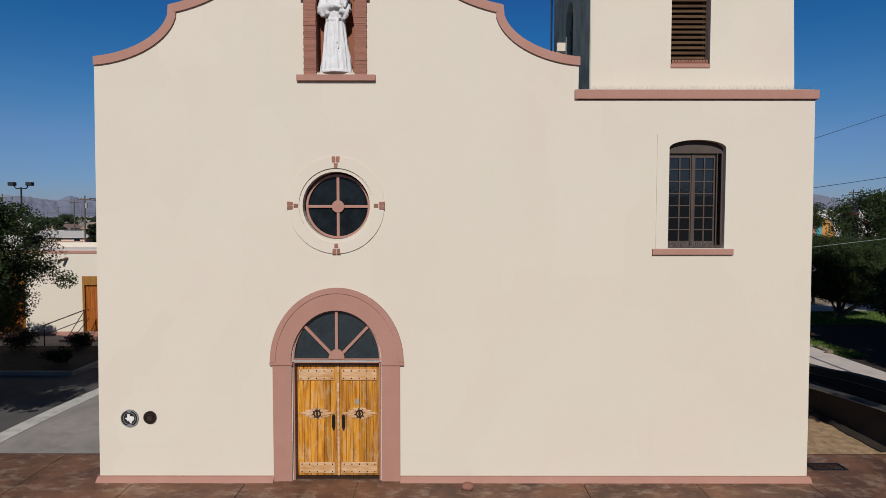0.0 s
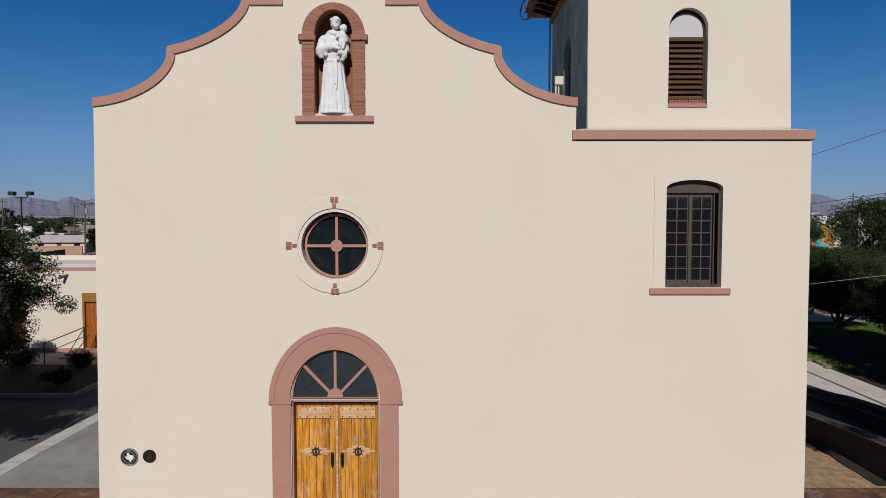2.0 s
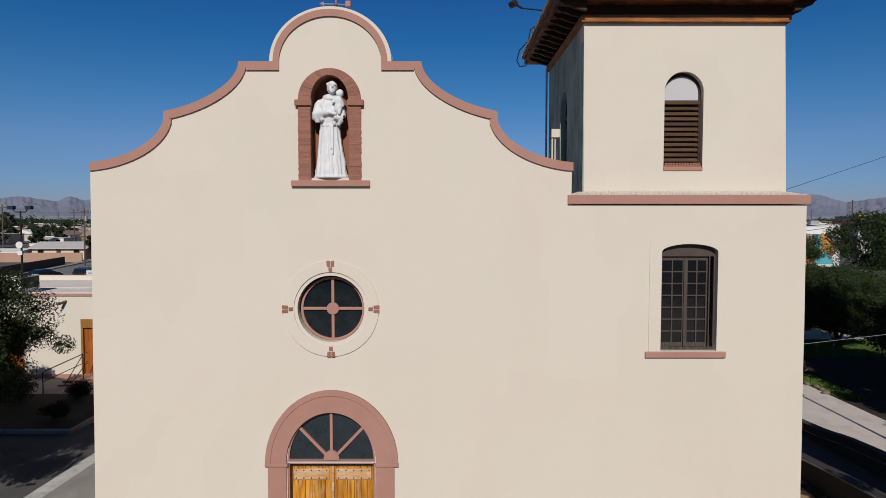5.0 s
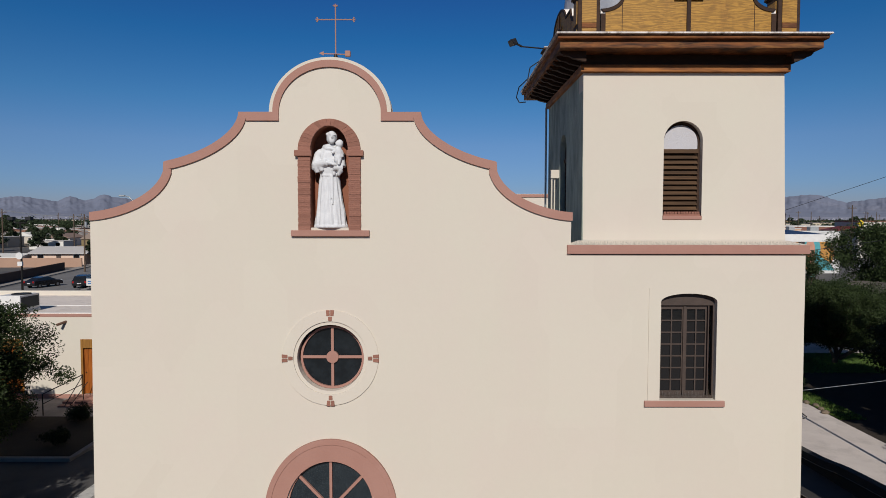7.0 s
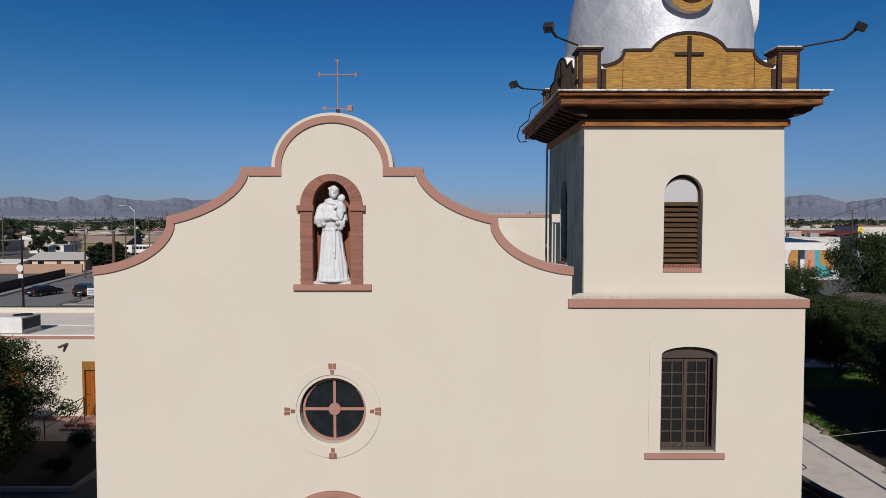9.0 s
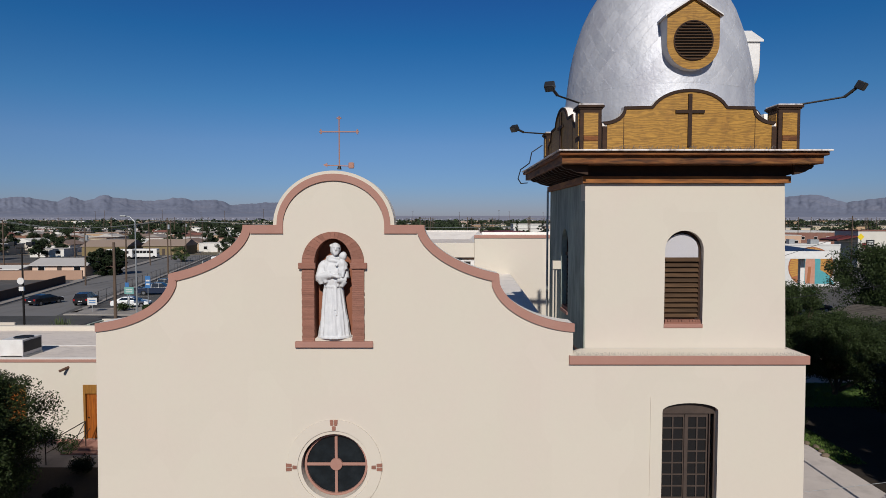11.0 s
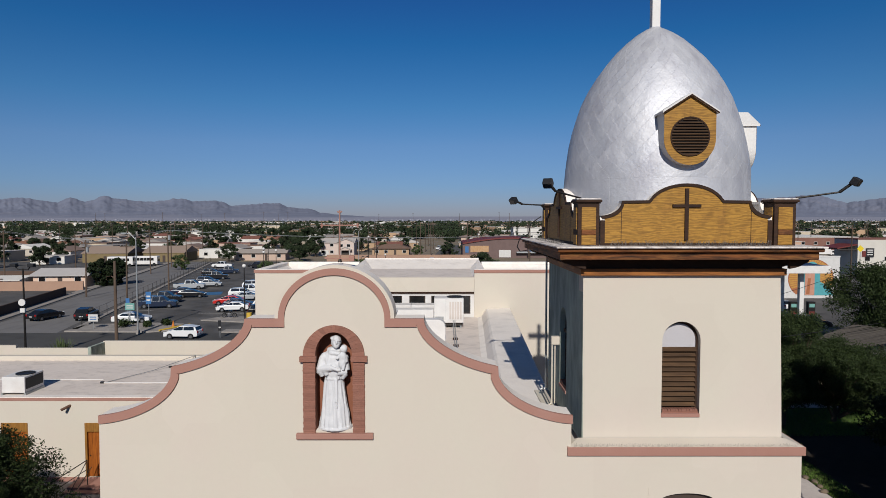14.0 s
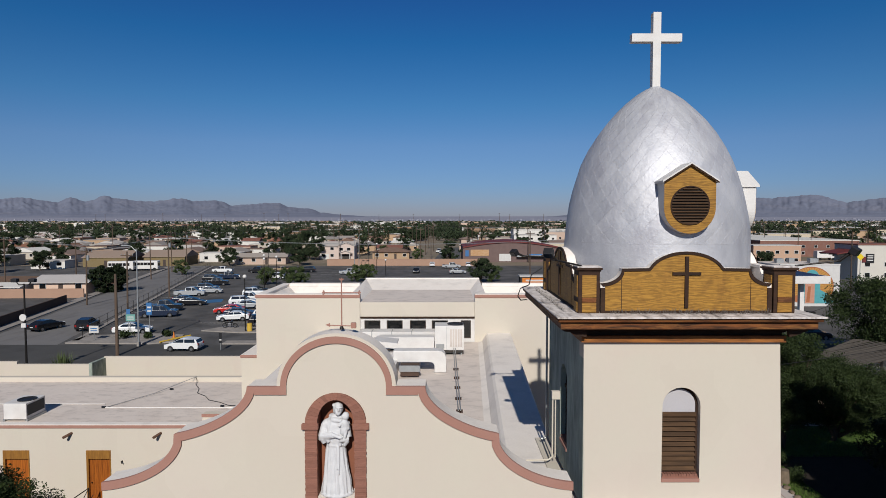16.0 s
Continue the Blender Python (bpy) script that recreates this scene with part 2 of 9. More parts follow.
def sheeted(m):
    """Lapped sheets: slanting strips that cross on the shoulder of the dome, upright ones round its foot, each a little different, with dents."""
    nt = m.node_tree
    nodes, links = nt.nodes, nt.links
    bsdf = nodes["Principled BSDF"]

    def calc(op, a, b=None, c=None):
        n = nodes.new("ShaderNodeMath")
        n.operation = op
        for slot, v in enumerate((a, b, c)):
            if v is None:
                continue
            if isinstance(v, (int, float)):
                n.inputs[slot].default_value = v
            else:
                links.new(v, n.inputs[slot])
        return n.outputs[0]

    tc = nodes.new("ShaderNodeTexCoord").outputs["Object"]
    xyz = nodes.new("ShaderNodeSeparateXYZ")
    links.new(tc, xyz.inputs[0])
    dents = nodes.new("ShaderNodeTexNoise")
    dents.inputs["Scale"].default_value = 2.2
    dents.inputs["Detail"].default_value = 5.0
    links.new(tc, dents.inputs["Vector"])
    x, y, z = calc("SUBTRACT", xyz.outputs[0], DX), calc("SUBTRACT", xyz.outputs[1], DY), xyz.outputs[2]
    turn = calc("MULTIPLY", calc("ARCTAN2", x, calc("MULTIPLY", y, -1.0)), 1.9)
    stray = calc("MULTIPLY", calc("SUBTRACT", dents.outputs["Fac"], 0.5), 0.5)
    up = calc("SUBTRACT", z, 14.25)
    upper = calc("GREATER_THAN", up, calc("MULTIPLY", stray, 0.15))
    u = calc("ADD", calc("DIVIDE", calc("ADD", turn, calc("MULTIPLY", up, 0.85)), 0.36), stray)
    v = calc("ADD", calc("DIVIDE", calc("SUBTRACT", calc("MULTIPLY", up, 0.85), turn), 0.36), stray)
    w = calc("DIVIDE", turn, 0.72)
    lap = calc("ADD", calc("FRACT", u), calc("FRACT", v))
    low = calc("MULTIPLY", calc("FRACT", w), 0.8)
    seam = calc("ADD", calc("LESS_THAN", calc("FRACT", u), 0.07), calc("LESS_THAN", calc("FRACT", v), 0.05))
    lap = calc("MULTIPLY_ADD", seam, 0.7, lap)
    relief = calc("ADD", calc("MULTIPLY", lap, upper), calc("MULTIPLY", low, calc("SUBTRACT", 1.0, upper)))
    cell = nodes.new("ShaderNodeCombineXYZ")
    links.new(calc("FLOOR", calc("ADD", calc("MULTIPLY", u, upper), calc("MULTIPLY", w, calc("SUBTRACT", 1.0, upper)))), cell.inputs[0])
    links.new(calc("MULTIPLY", calc("FLOOR", v), upper), cell.inputs[1])
    each = nodes.new("ShaderNodeTexWhiteNoise")
    links.new(cell.outputs[0], each.inputs["Vector"])
    fine = nodes.new("ShaderNodeTexNoise")
    fine.inputs["Scale"].default_value = 13.0
    fine.inputs["Detail"].default_value = 6.0
    links.new(tc, fine.inputs["Vector"])
    total = calc("MULTIPLY_ADD", fine.outputs["Fac"], 0.9, calc("MULTIPLY_ADD", dents.outputs["Fac"], 2.2, relief))
    b = nodes.new("ShaderNodeBump")
    b.inputs["Strength"].default_value = 0.56
    b.inputs["Distance"].default_value = 0.015
    links.new(total, b.inputs["Height"])
    links.new(b.outputs[0], bsdf.inputs["Normal"])
    shade = nodes.new("ShaderNodeHueSaturation")
    links.new(calc("MULTIPLY_ADD", each.outputs["Value"], 0.07, 0.965), shade.inputs["Value"])
    links.new(bsdf.inputs["Base Color"].links[0].from_socket, shade.inputs["Color"])
    links.new(shade.outputs[0], bsdf.inputs["Base Color"])
    links.new(calc("MULTIPLY_ADD", each.outputs["Value"], 0.10, 0.55), bsdf.inputs["Roughness"])


sheeted(SILVER)
IRON = material("black_iron", (0.02, 0.019, 0.018), (0.035, 0.03, 0.027), 8.0, 0.5, 0.6, bump=0.2)
BLACK_PLASTIC = material("black_lamp_housing", (0.02, 0.02, 0.022), None, 6, 0.5, bump=0.1)
WINDOW_BROWN = material("brown_window_paint", (0.078, 0.054, 0.043), (0.050, 0.036, 0.029), 5, 0.6, bump=0.3)
BRONZE = material("worn_bronze", (0.065, 0.042, 0.026), (0.035, 0.024, 0.017), 20, 0.5, 0.5, bump=0.2)
DARK_BRONZE = material("dark_bronze", (0.020, 0.014, 0.011), (0.012, 0.009, 0.008), 20, 0.5, 0.4, bump=0.2)
SPIKE = material("dull_spike_wire", (0.20, 0.185, 0.17), (0.13, 0.12, 0.11), 6.0, 0.6, 0.4, bump=0.0)
SCREEN = material("white_mesh_screen", (0.55, 0.53, 0.54), (0.42, 0.40, 0.41), 60, 0.8, bump=0.8, fine=90, relief=0.01)
WHITE_METAL = material("white_painted_metal", (0.72, 0.70, 0.67), (0.64, 0.61, 0.58), 2.0, 0.5, bump=0.15, fine=20, stain=(0.45, 0.38, 0.32), stain_amount=0.25)
GALV = material("galvanised_metal", (0.42, 0.43, 0.43), (0.33, 0.34, 0.34), 4.0, 0.5, 0.6, bump=0.15)
# near black in place of the unlit inside of tower and dormers
DARK_VOID = material("dark_interior", (0.02, 0.017, 0.015), None, 3, 0.9, bump=0.0)
PLAZA = material("stained_brown_concrete", (0.25, 0.118, 0.066), (0.085, 0.047, 0.034), 0.8, 0.6, bump=0.6, fine=14, relief=0.008, grain_mix=0.6, mix=0.35, distort=0.25,
                 stain=(0.42, 0.29, 0.21), stain_scale=3.2, stain_stretch=(0.8, 1.3, 1), stain_amount=0.75, random_tint=0.05)
CONCRETE = material("grey_concrete", (0.34, 0.305, 0.275), (0.25, 0.228, 0.208), 0.8, 0.9, bump=0.4, fine=25, mix=0.3, stain=(0.17, 0.153, 0.14), stain_scale=0.7, stain_amount=0.6, distort=0.6)
ASPHALT = material("asphalt", (0.062, 0.060, 0.058), (0.085, 0.081, 0.076), 0.15, 0.9, bump=0.5, fine=30, stain=(0.04, 0.038, 0.036), stain_scale=0.25, stain_amount=0.6)
ASPHALT_OLD = material("worn_asphalt", (0.124, 0.117, 0.112), (0.078, 0.074, 0.071), 0.14, 0.9, bump=0.5, fine=30, mix=0.25, stain=(0.035, 0.033, 0.032), stain_scale=0.22, stain_amount=0.8)
ROAD_GREY = material("bleached_asphalt", (0.20, 0.19, 0.185), (0.16, 0.152, 0.147), 0.2, 0.9, bump=0.5, fine=30, stain=(0.10, 0.095, 0.09), stain_scale=0.3, stain_stretch=(2, 0.4, 1), stain_amount=0.6)
LINE_WHITE = material("white_road_paint", (0.62, 0.60, 0.55), (0.45, 0.43, 0.40), 3, 0.8, bump=0.2, stain=(0.2, 0.19, 0.18), stain_scale=2.5, stain_amount=0.6)
LINE_YELLOW = material("yellow_paint", (0.65, 0.42, 0.05), (0.5, 0.32, 0.05), 3, 0.7, bump=0.2)
LINE_BLUE = material("blue_bay_paint", (0.03, 0.13, 0.30), (0.05, 0.14, 0.26), 2, 0.8, bump=0.2)
DIRT = material("dry_town_ground", (0.26, 0.20, 0.145), (0.17, 0.14, 0.10), 0.05, 0.95, bump=0.4, fine=6, stain=(0.10, 0.105, 0.055), stain_scale=0.02, stain_amount=0.8)
SAND = material("sandy_gravel", (0.52, 0.35, 0.20), (0.30, 0.19, 0.105), 5.0, 0.95, bump=0.5, fine=22, relief=0.02, mix=0.35, grain_mix=0.5, stain=(0.20, 0.15, 0.08), stain_scale=3.5, stain_amount=0.6)
GRASS = material("lawn_soil", (0.065, 0.115, 0.026), (0.085, 0.125, 0.032), 1.5, 0.95, bump=0.8, fine=40, relief=0.03)
BLADES = material("grass_blades", (0.095, 0.175, 0.030), (0.12, 0.18, 0.04), 0.8, 0.8, bump=0.0, island=0.35, translucent=0.3)
GREY_TIMBER = material("grey_weathered_timber", (0.100, 0.086, 0.072), (0.055, 0.047, 0.040), 3.0, 0.9, bump=0.5, fine=14, random_tint=0.2)
# near black: holds the ramp walls' shade, serves other dark parts too
DARK_WALL = material("dark_plain_wall", (0.058, 0.051, 0.045), (0.042, 0.037, 0.033), 1.0, 0.9, bump=0.4)
BARK = material("bark", (0.10, 0.072, 0.05), (0.06, 0.045, 0.032), 6, 0.95, bump=0.9, fine=20, relief=0.03, stretch=(1, 1, 0.3))
LEAF = material("mesquite_leaves", (0.040, 0.060, 0.016), (0.022, 0.036, 0.010), 0.5, 0.7, bump=0.0, island=0.45, translucent=0.25)
LEAF_DARK = material("dark_leaves", (0.018, 0.030, 0.009), (0.011, 0.019, 0.006), 0.5, 0.7, bump=0.0, island=0.45, translucent=0.22)
LEAF_BRIGHT = material("feathery_green_leaves", (0.085, 0.115, 0.040), (0.055, 0.080, 0.028), 0.5, 0.7, bump=0.0, island=0.4, translucent=0.2)
LEAF_FAR = material("town_foliage", (0.030, 0.045, 0.018), (0.018, 0.028, 0.012), 0.05, 0.9, bump=0.0, island=0.4)
PALM_LEAF = material("palm_fronds", (0.075, 0.10, 0.035), (0.055, 0.075, 0.03), 0.5, 0.7, bump=0.0, island=0.3)
POLE_WOOD = material("utility_pole_wood", (0.115, 0.078, 0.055), (0.075, 0.052, 0.038), 3, 0.9, bump=0.5, stretch=(1, 1, 0.2), random_tint=0.2)
CAR_PAINT = material("car_paint", (0.5, 0.5, 0.5), None, 2, 0.25, 0.0, bump=0.0, object_colour=True, dust=0.015, coat=0.35, spec=0.4)
CAR_GLASS = material("car_glass", (0.012, 0.014, 0.016), None, 4, 0.08, bump=0.0, spec=0.7)
TYRE = material("tyre_rubber", (0.018, 0.018, 0.018), None, 10, 0.85, bump=0.1)
RIM = material("alloy_rim", (0.22, 0.22, 0.23), None, 10, 0.4, 0.6, bump=0.0)
BARE = material("bare_brown_earth", (0.21, 0.125, 0.078), (0.15, 0.09, 0.058), 0.2, 0.95, bump=0.5, fine=5, stain=(0.10, 0.09, 0.05), stain_scale=0.12, stain_amount=0.6)
# soil colour taken down to hold the shade that lies on it
SHADED_SOIL = material("shaded_planting_soil", (0.040, 0.029, 0.020), (0.022, 0.016, 0.012), 2.0, 0.95, bump=0.7, fine=18, relief=0.02)
LIGHT_RED = material("red_lamp_plastic", (0.35, 0.01, 0.01), None, 10, 0.3, bump=0.0)
LIGHT_CLEAR = material("clear_lamp_plastic", (0.6, 0.6, 0.6), None, 10, 0.15, bump=0.0)
HOUSE_WALL = material("painted_house_wall", (0.6, 0.5, 0.4), None, 0.6, 0.9, bump=0.3, fine=15, object_colour=True)
HOUSE_ROOF = material("shingle_roof", (0.3, 0.25, 0.22), None, 0.6, 0.9, bump=0.6, fine=5, relief=0.03, object_colour=True)
TRIM_WHITE = material("white_trim_paint", (0.62, 0.60, 0.57), None, 2, 0.7, bump=0.1)
# distance haze is mixed into the rock and slope colours
MOUNTAIN = material("haze_tinted_rock", (0.205, 0.222, 0.285), (0.160, 0.175, 0.232), 0.006, 1.0, bump=0.0, fine=0.03, spec=0.0,
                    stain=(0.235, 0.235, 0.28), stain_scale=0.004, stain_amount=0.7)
FOOTHILL = material("haze_tinted_slope", (0.29, 0.29, 0.345), (0.24, 0.25, 0.31), 0.004, 1.0, bump=0.0, fine=0.02, spec=0.0)
BRICK_PURPLE = material("dull_purple_brick", (0.17, 0.115, 0.105), (0.14, 0.095, 0.085), 0.7, 0.9, bump=0.5, fine=8)
RED_METAL = material("red_painted_metal", (0.16, 0.035, 0.03), None, 1, 0.6, bump=0.1)
SIGN_BLUE = material("blue_sign_paint", (0.05, 0.16, 0.36), None, 2, 0.5, bump=0.1)
ROCK = material("brown_rock", (0.20, 0.15, 0.105), (0.13, 0.10, 0.07), 5, 0.9, bump=0.6, fine=20)
SIGN_GREEN = material("green_sign_paint", (0.17, 0.36, 0.32), None, 2, 0.5, bump=0.1)
SIGN_YELLOW = material("yellow_sign_paint", (0.75, 0.55, 0.03), None, 2, 0.5, bump=0.1)
MURAL_GOLD = material("golden_mural_paint", (0.50, 0.27, 0.06), (0.40, 0.20, 0.05), 2, 0.8, bump=0.2)
MURAL_RUST = material("rust_mural_paint", (0.38, 0.14, 0.06), (0.30, 0.11, 0.05), 2, 0.8, bump=0.2)
MURAL_TEAL = material("teal_mural_paint", (0.09, 0.34, 0.36), (0.07, 0.27, 0.30), 2, 0.8, bump=0.2)
MURAL_ROSE = material("rose_mural_paint", (0.52, 0.27, 0.19), (0.42, 0.20, 0.13), 2, 0.8, bump=0.2)
BLUE_PANEL = material("dark_blue_roof_sheet", (0.020, 0.028, 0.060), (0.03, 0.04, 0.08), 2, 0.4, bump=0.1)
ORANGE = material("orange_paint", (0.65, 0.20, 0.03), None, 2, 0.6, bump=0.1)
PINK_WALL = material("pink_block_wall", (0.40, 0.25, 0.175), (0.35, 0.215, 0.15), 0.4, 0.9, bump=0.4, fine=8)
BROWN_WALL = material("dark_brown_block_wall", (0.09, 0.055, 0.04), (0.07, 0.045, 0.034), 0.5, 0.9, bump=0.4, fine=8)


def glass_material(name, tint, rough):
    m = bpy.data.materials.new(name)
    m.use_nodes = True
    b = m.node_tree.nodes["Principled BSDF"]
    b.inputs["Base Color"].default_value = (*tint, 1)
    b.inputs["Roughness"].default_value = rough
    b.inputs["Specular IOR Level"].default_value = 0.65
    n = m.node_tree.nodes.new("ShaderNodeTexNoise")
    n.inputs["Scale"].default_value = 1.7
    k = m.node_tree.nodes.new("ShaderNodeBump")
    k.inputs["Strength"].default_value = 0.08
    k.inputs["Distance"].default_value = 0.02
    m.node_tree.links.new(n.outputs["Fac"], k.inputs["Height"])
    m.node_tree.links.new(k.outputs[0], b.inputs["Normal"])
    return m


PANE = glass_material("dark_window_pane", (0.008, 0.009, 0.010), 0.08)
PANE_FAN = material("dusty_fan_pane", (0.012, 0.017, 0.021), (0.022, 0.031, 0.037), 5.0, 0.16, bump=0.1, fine=60, stain=(0.06, 0.075, 0.085), stain_scale=38.0, stain_amount=0.55, spec=0.25)
PANE_DUSTY = material("dusty_pane", (0.006, 0.008, 0.010), (0.010, 0.014, 0.017), 3.0, 0.12, bump=0.1, fine=60, stain=(0.025, 0.032, 0.038), stain_scale=3.0, stain_amount=0.35, spec=0.2)


# ---- building helpers ----
def thing(name, label, category, loc=(0, 0, 0), group="", kind=""):
    ob = new(name)
    ob.location = loc
    return tagged(ob, label, category, group, kind)


def part(name, bm, mtl, parent=None, label="", smooth=False, bevel=0.0, fix=True):
    if fix:
        bmesh.ops.recalc_face_normals(bm, faces=bm.faces)
    me = bpy.data.meshes.new(name)
    bm.to_mesh(me)
    bm.free()
    me.materials.append(mtl)
    if smooth:
        me.polygons.foreach_set("use_smooth", [True] * len(me.polygons))
    ob = new(name, me)
    ob.parent = parent
    if label:
        ob["label"] = label
    if bevel:
        b = ob.modifiers.new("bevel", "BEVEL")
        b.width, b.segments, b.limit_method, b.angle_limit = bevel, 2, "ANGLE", radians(40)
    return ob


def single(name, bm, mtl, label, category, group="", kind="", **kw):
    return tagged(part(name, bm, mtl, None, **kw), label, category, group, kind)


def B():
    return bmesh.new()


def box(bm, x0, x1, y0, y1, z0, z1, m=None):
    vs = [bm.verts.new((x, y, z)) for x in (x0, x1) for y in (y0, y1) for z in (z0, z1)]
    for f in ((0, 1, 3, 2), (4, 6, 7, 5), (0, 4, 5, 1), (2, 3, 7, 6), (0, 2, 6, 4), (1, 5, 7, 3)):
        bm.faces.new([vs[i] for i in f])
    if m is not None:
        for v in vs:
            v.co = m @ v.co
    return bm


def boxed(*a):
    return box(B(), *a)


def rod(bm, a, b, r0, r1=None, n=10, caps=True):
    a, b = Vector(a), Vector(b)
    r1 = r0 if r1 is None else r1
    q = (b - a).to_track_quat("Z", "Y")
    rings = []
    for p, r in ((a, r0), (b, r1)):
        rings.append([bm.verts.new(p + q @ Vector((r * math.cos(2 * math.pi * k / n), r * math.sin(2 * math.pi * k / n), 0))) for k in range(n)])
    for k in range(n):
        bm.faces.new((rings[0][k], rings[0][(k + 1) % n], rings[1][(k + 1) % n], rings[1][k]))
    if caps:
        bm.faces.new(rings[0][::-1])
        bm.faces.new(rings[1])
    return bm


def pipe(bm, pts, r, n=8):
    for a, b in zip(pts, pts[1:]):
        rod(bm, a, b, r, r, n)
    return bm


def slab(bm, loops, d0, d1, axis="y"):
    """Outline loops (first the rim, then the holes) in a plane, given depth between d0 and d1 along the axis."""
    def put(u, v, d):
        return (u, d, v) if axis == "y" else (d, u, v) if axis == "x" else (u, v, d)
    flat = [Vector((u, v, 0)) for lp in loops for u, v in lp]
    tris = mathutils_tess([[Vector((u, v, 0)) for u, v in lp] for lp in loops])
    front = [bm.verts.new(put(p.x, p.y, d0)) for p in flat]
    back = [bm.verts.new(put(p.x, p.y, d1)) for p in flat]
    for t in tris:
        for vs in ([front[i] for i in t], [back[i] for i in t[::-1]]):
            try:
                bm.faces.new(vs)
            except ValueError:
                pass
    s = 0
    for lp in loops:
        n = len(lp)
        for k in range(n):
            a, b = s + k, s + (k + 1) % n
            bm.faces.new((front[a], front[b], back[b], back[a]))
        s += n
    return bm


def lathe(bm, profile, cx, cy, n=48, wobble=0.0, close=False):
    rings = []
    for r, z in profile:
        ring = []
        for k in range(n):
            a = 2 * math.pi * k / n
            rr = r + (noise.noise((math.cos(a) * r * 1.3, math.sin(a) * r * 1.3, z * 1.1)) * wobble if wobble else 0)
            ring.append(bm.verts.new((cx + rr * math.cos(a), cy + rr * math.sin(a), z)))
        rings.append(ring)
    for ra, rb in zip(rings, rings[1:]):
        for k in range(n):
            bm.faces.new((ra[k], ra[(k + 1) % n], rb[(k + 1) % n], rb[k]))
    if close:
        bm.faces.new(rings[0][::-1])
        bm.faces.new(rings[-1])
    return bm


def arch(x0, x1, z0, zs, rise=None, n=20):
    """An opening's loop: a rectangle from z0 to the springing zs, with an arch over it."""
    c, r = (x0 + x1) / 2, (x1 - x0) / 2
    rise = r if rise is None else rise
    return [(x0, z0), (x1, z0)] + [(c + r * math.cos(math.pi * k / n), zs + rise * math.sin(math.pi * k / n)) for k in range(n + 1)]


def circle(cx, cz, r, n=40):
    return [(cx + r * math.cos(2 * math.pi * k / n), cz + r * math.sin(2 * math.pi * k / n)) for k in range(n)]


def offset(pts, d):
    """An open line moved sideways by d (to its right), with mitred corners."""
    out = []
    for k, p in enumerate(pts):
        a = pts[max(k - 1, 0)]
        b = pts[min(k + 1, len(pts) - 1)]
        n = Vector((0, 0))
        for q0, q1 in ((a, p), (p, b)):
            e = Vector((q1[0] - q0[0], q1[1] - q0[1]))
            if e.length > 1e-6:
                e.normalize()
                n += Vector((e.y, -e.x))
        n.normalize()
        first = Vector((p[0] - a[0], p[1] - a[1])) if k else Vector((b[0] - p[0], b[1] - p[1]))
        first.normalize()
        c = max(abs(n.dot(Vector((first.y, -first.x)))), 0.5)
        out.append((p[0] + n.x * d / c, p[1] + n.y * d / c))
    return out


def from_arrays(name, verts, faces, mtl, parent=None, label=""):
    me = bpy.data.meshes.new(name)
    me.from_pydata(verts, [], faces)
    me.materials.append(mtl)
    ob = new(name, me)
    ob.parent = parent
    if label:
        ob["label"] = label
    return ob


def wavy(a, b, n, amp, seed):
    """Points from a to b with small unevenness, as trowelled edges have."""
    out = []
    for k in range(n):
        t = k / n
        w = noise.noise((seed * 7.3, t * 9, 0.5)) * amp
        dx, dz = b[0] - a[0], b[1] - a[1]
        ln = math.hypot(dx, dz)
        out.append((a[0] + dx * t - dz / ln * w, a[1] + dz * t + dx / ln * w))
    return out


def tube(bm, run, r, n=4):
    """One unbroken thin tube along a line of points."""
    rings = [[bm.verts.new(Vector(p) + Vector((0, r * math.cos(2 * math.pi * k / n), r * math.sin(2 * math.pi * k / n)))) for k in range(n)] for p in run]
    for ra, rb in zip(rings, rings[1:]):
        for k in range(n):
            bm.faces.new((ra[k], ra[(k + 1) % n], rb[(k + 1) % n], rb[k]))
    return bm


# ---- ground ----
G0 = -0.14
GARDEN = -1.65


def ground_z(x, y):
    """The forecourt is level and falls half a metre towards the wing and the street; the garden beyond the ramp walls lies lower."""
    t = min(max((y - 3.0) / 14.0, 0.0), 1.0)
    z = G0 - (0.5 + G0) * t * t * (3 - 2 * t)
    if 14.1 < x < 60 and y > 1.6:
        q = min(max((y - 39.0) / 6.5, 0.0), 1.0)
        z = GARDEN + (z - GARDEN) * q * q * (3 - 2 * q)
    return z


def sheet(bm, x0, x1, y0, y1, lift, nx=1, ny=1, skew=0.0):
    """A laid surface that follows the ground; skew shifts x per metre of y."""
    vs = [[bm.verts.new((x0 + (x1 - x0) * i / nx + skew * (y1 - y0) * j / ny, y0 + (y1 - y0) * j / ny,
                         ground_z((x0 + x1) / 2, y0 + (y1 - y0) * j / ny) + lift)) for i in range(nx + 1)] for j in range(ny + 1)]
    for j in range(ny):
        for i in range(nx):
            bm.faces.new((vs[j][i], vs[j][i + 1], vs[j + 1][i + 1], vs[j + 1][i]))
    return bm


def flat_poly(bm, pts, z):
    bm.faces.new([bm.verts.new((x, y, z)) for x, y in pts])
    return bm


ys = [-4600, -1500, -300, -60] + [-30 + k * 3 for k in range(11)] + [1.58, 1.62] + [3 + k * 0.7 for k in range(21)] + [30, 38.8, 40, 41, 42, 43, 44, 45.6, 60, 120, 300, 900, 2200, 4600]
xs = [-4600, -1500, -400, -100, -40, -15, 0, 11.3, 14.08, 14.12, 25, 40, 59.98, 60.02, 100, 400, 1500, 4600]
bm = B()
gv = [[bm.verts.new((x, y, ground_z(x, y) - (0.25 if 11.2 < x < 14.1 and y > 1.6 else 0.03))) for x in xs] for y in ys]
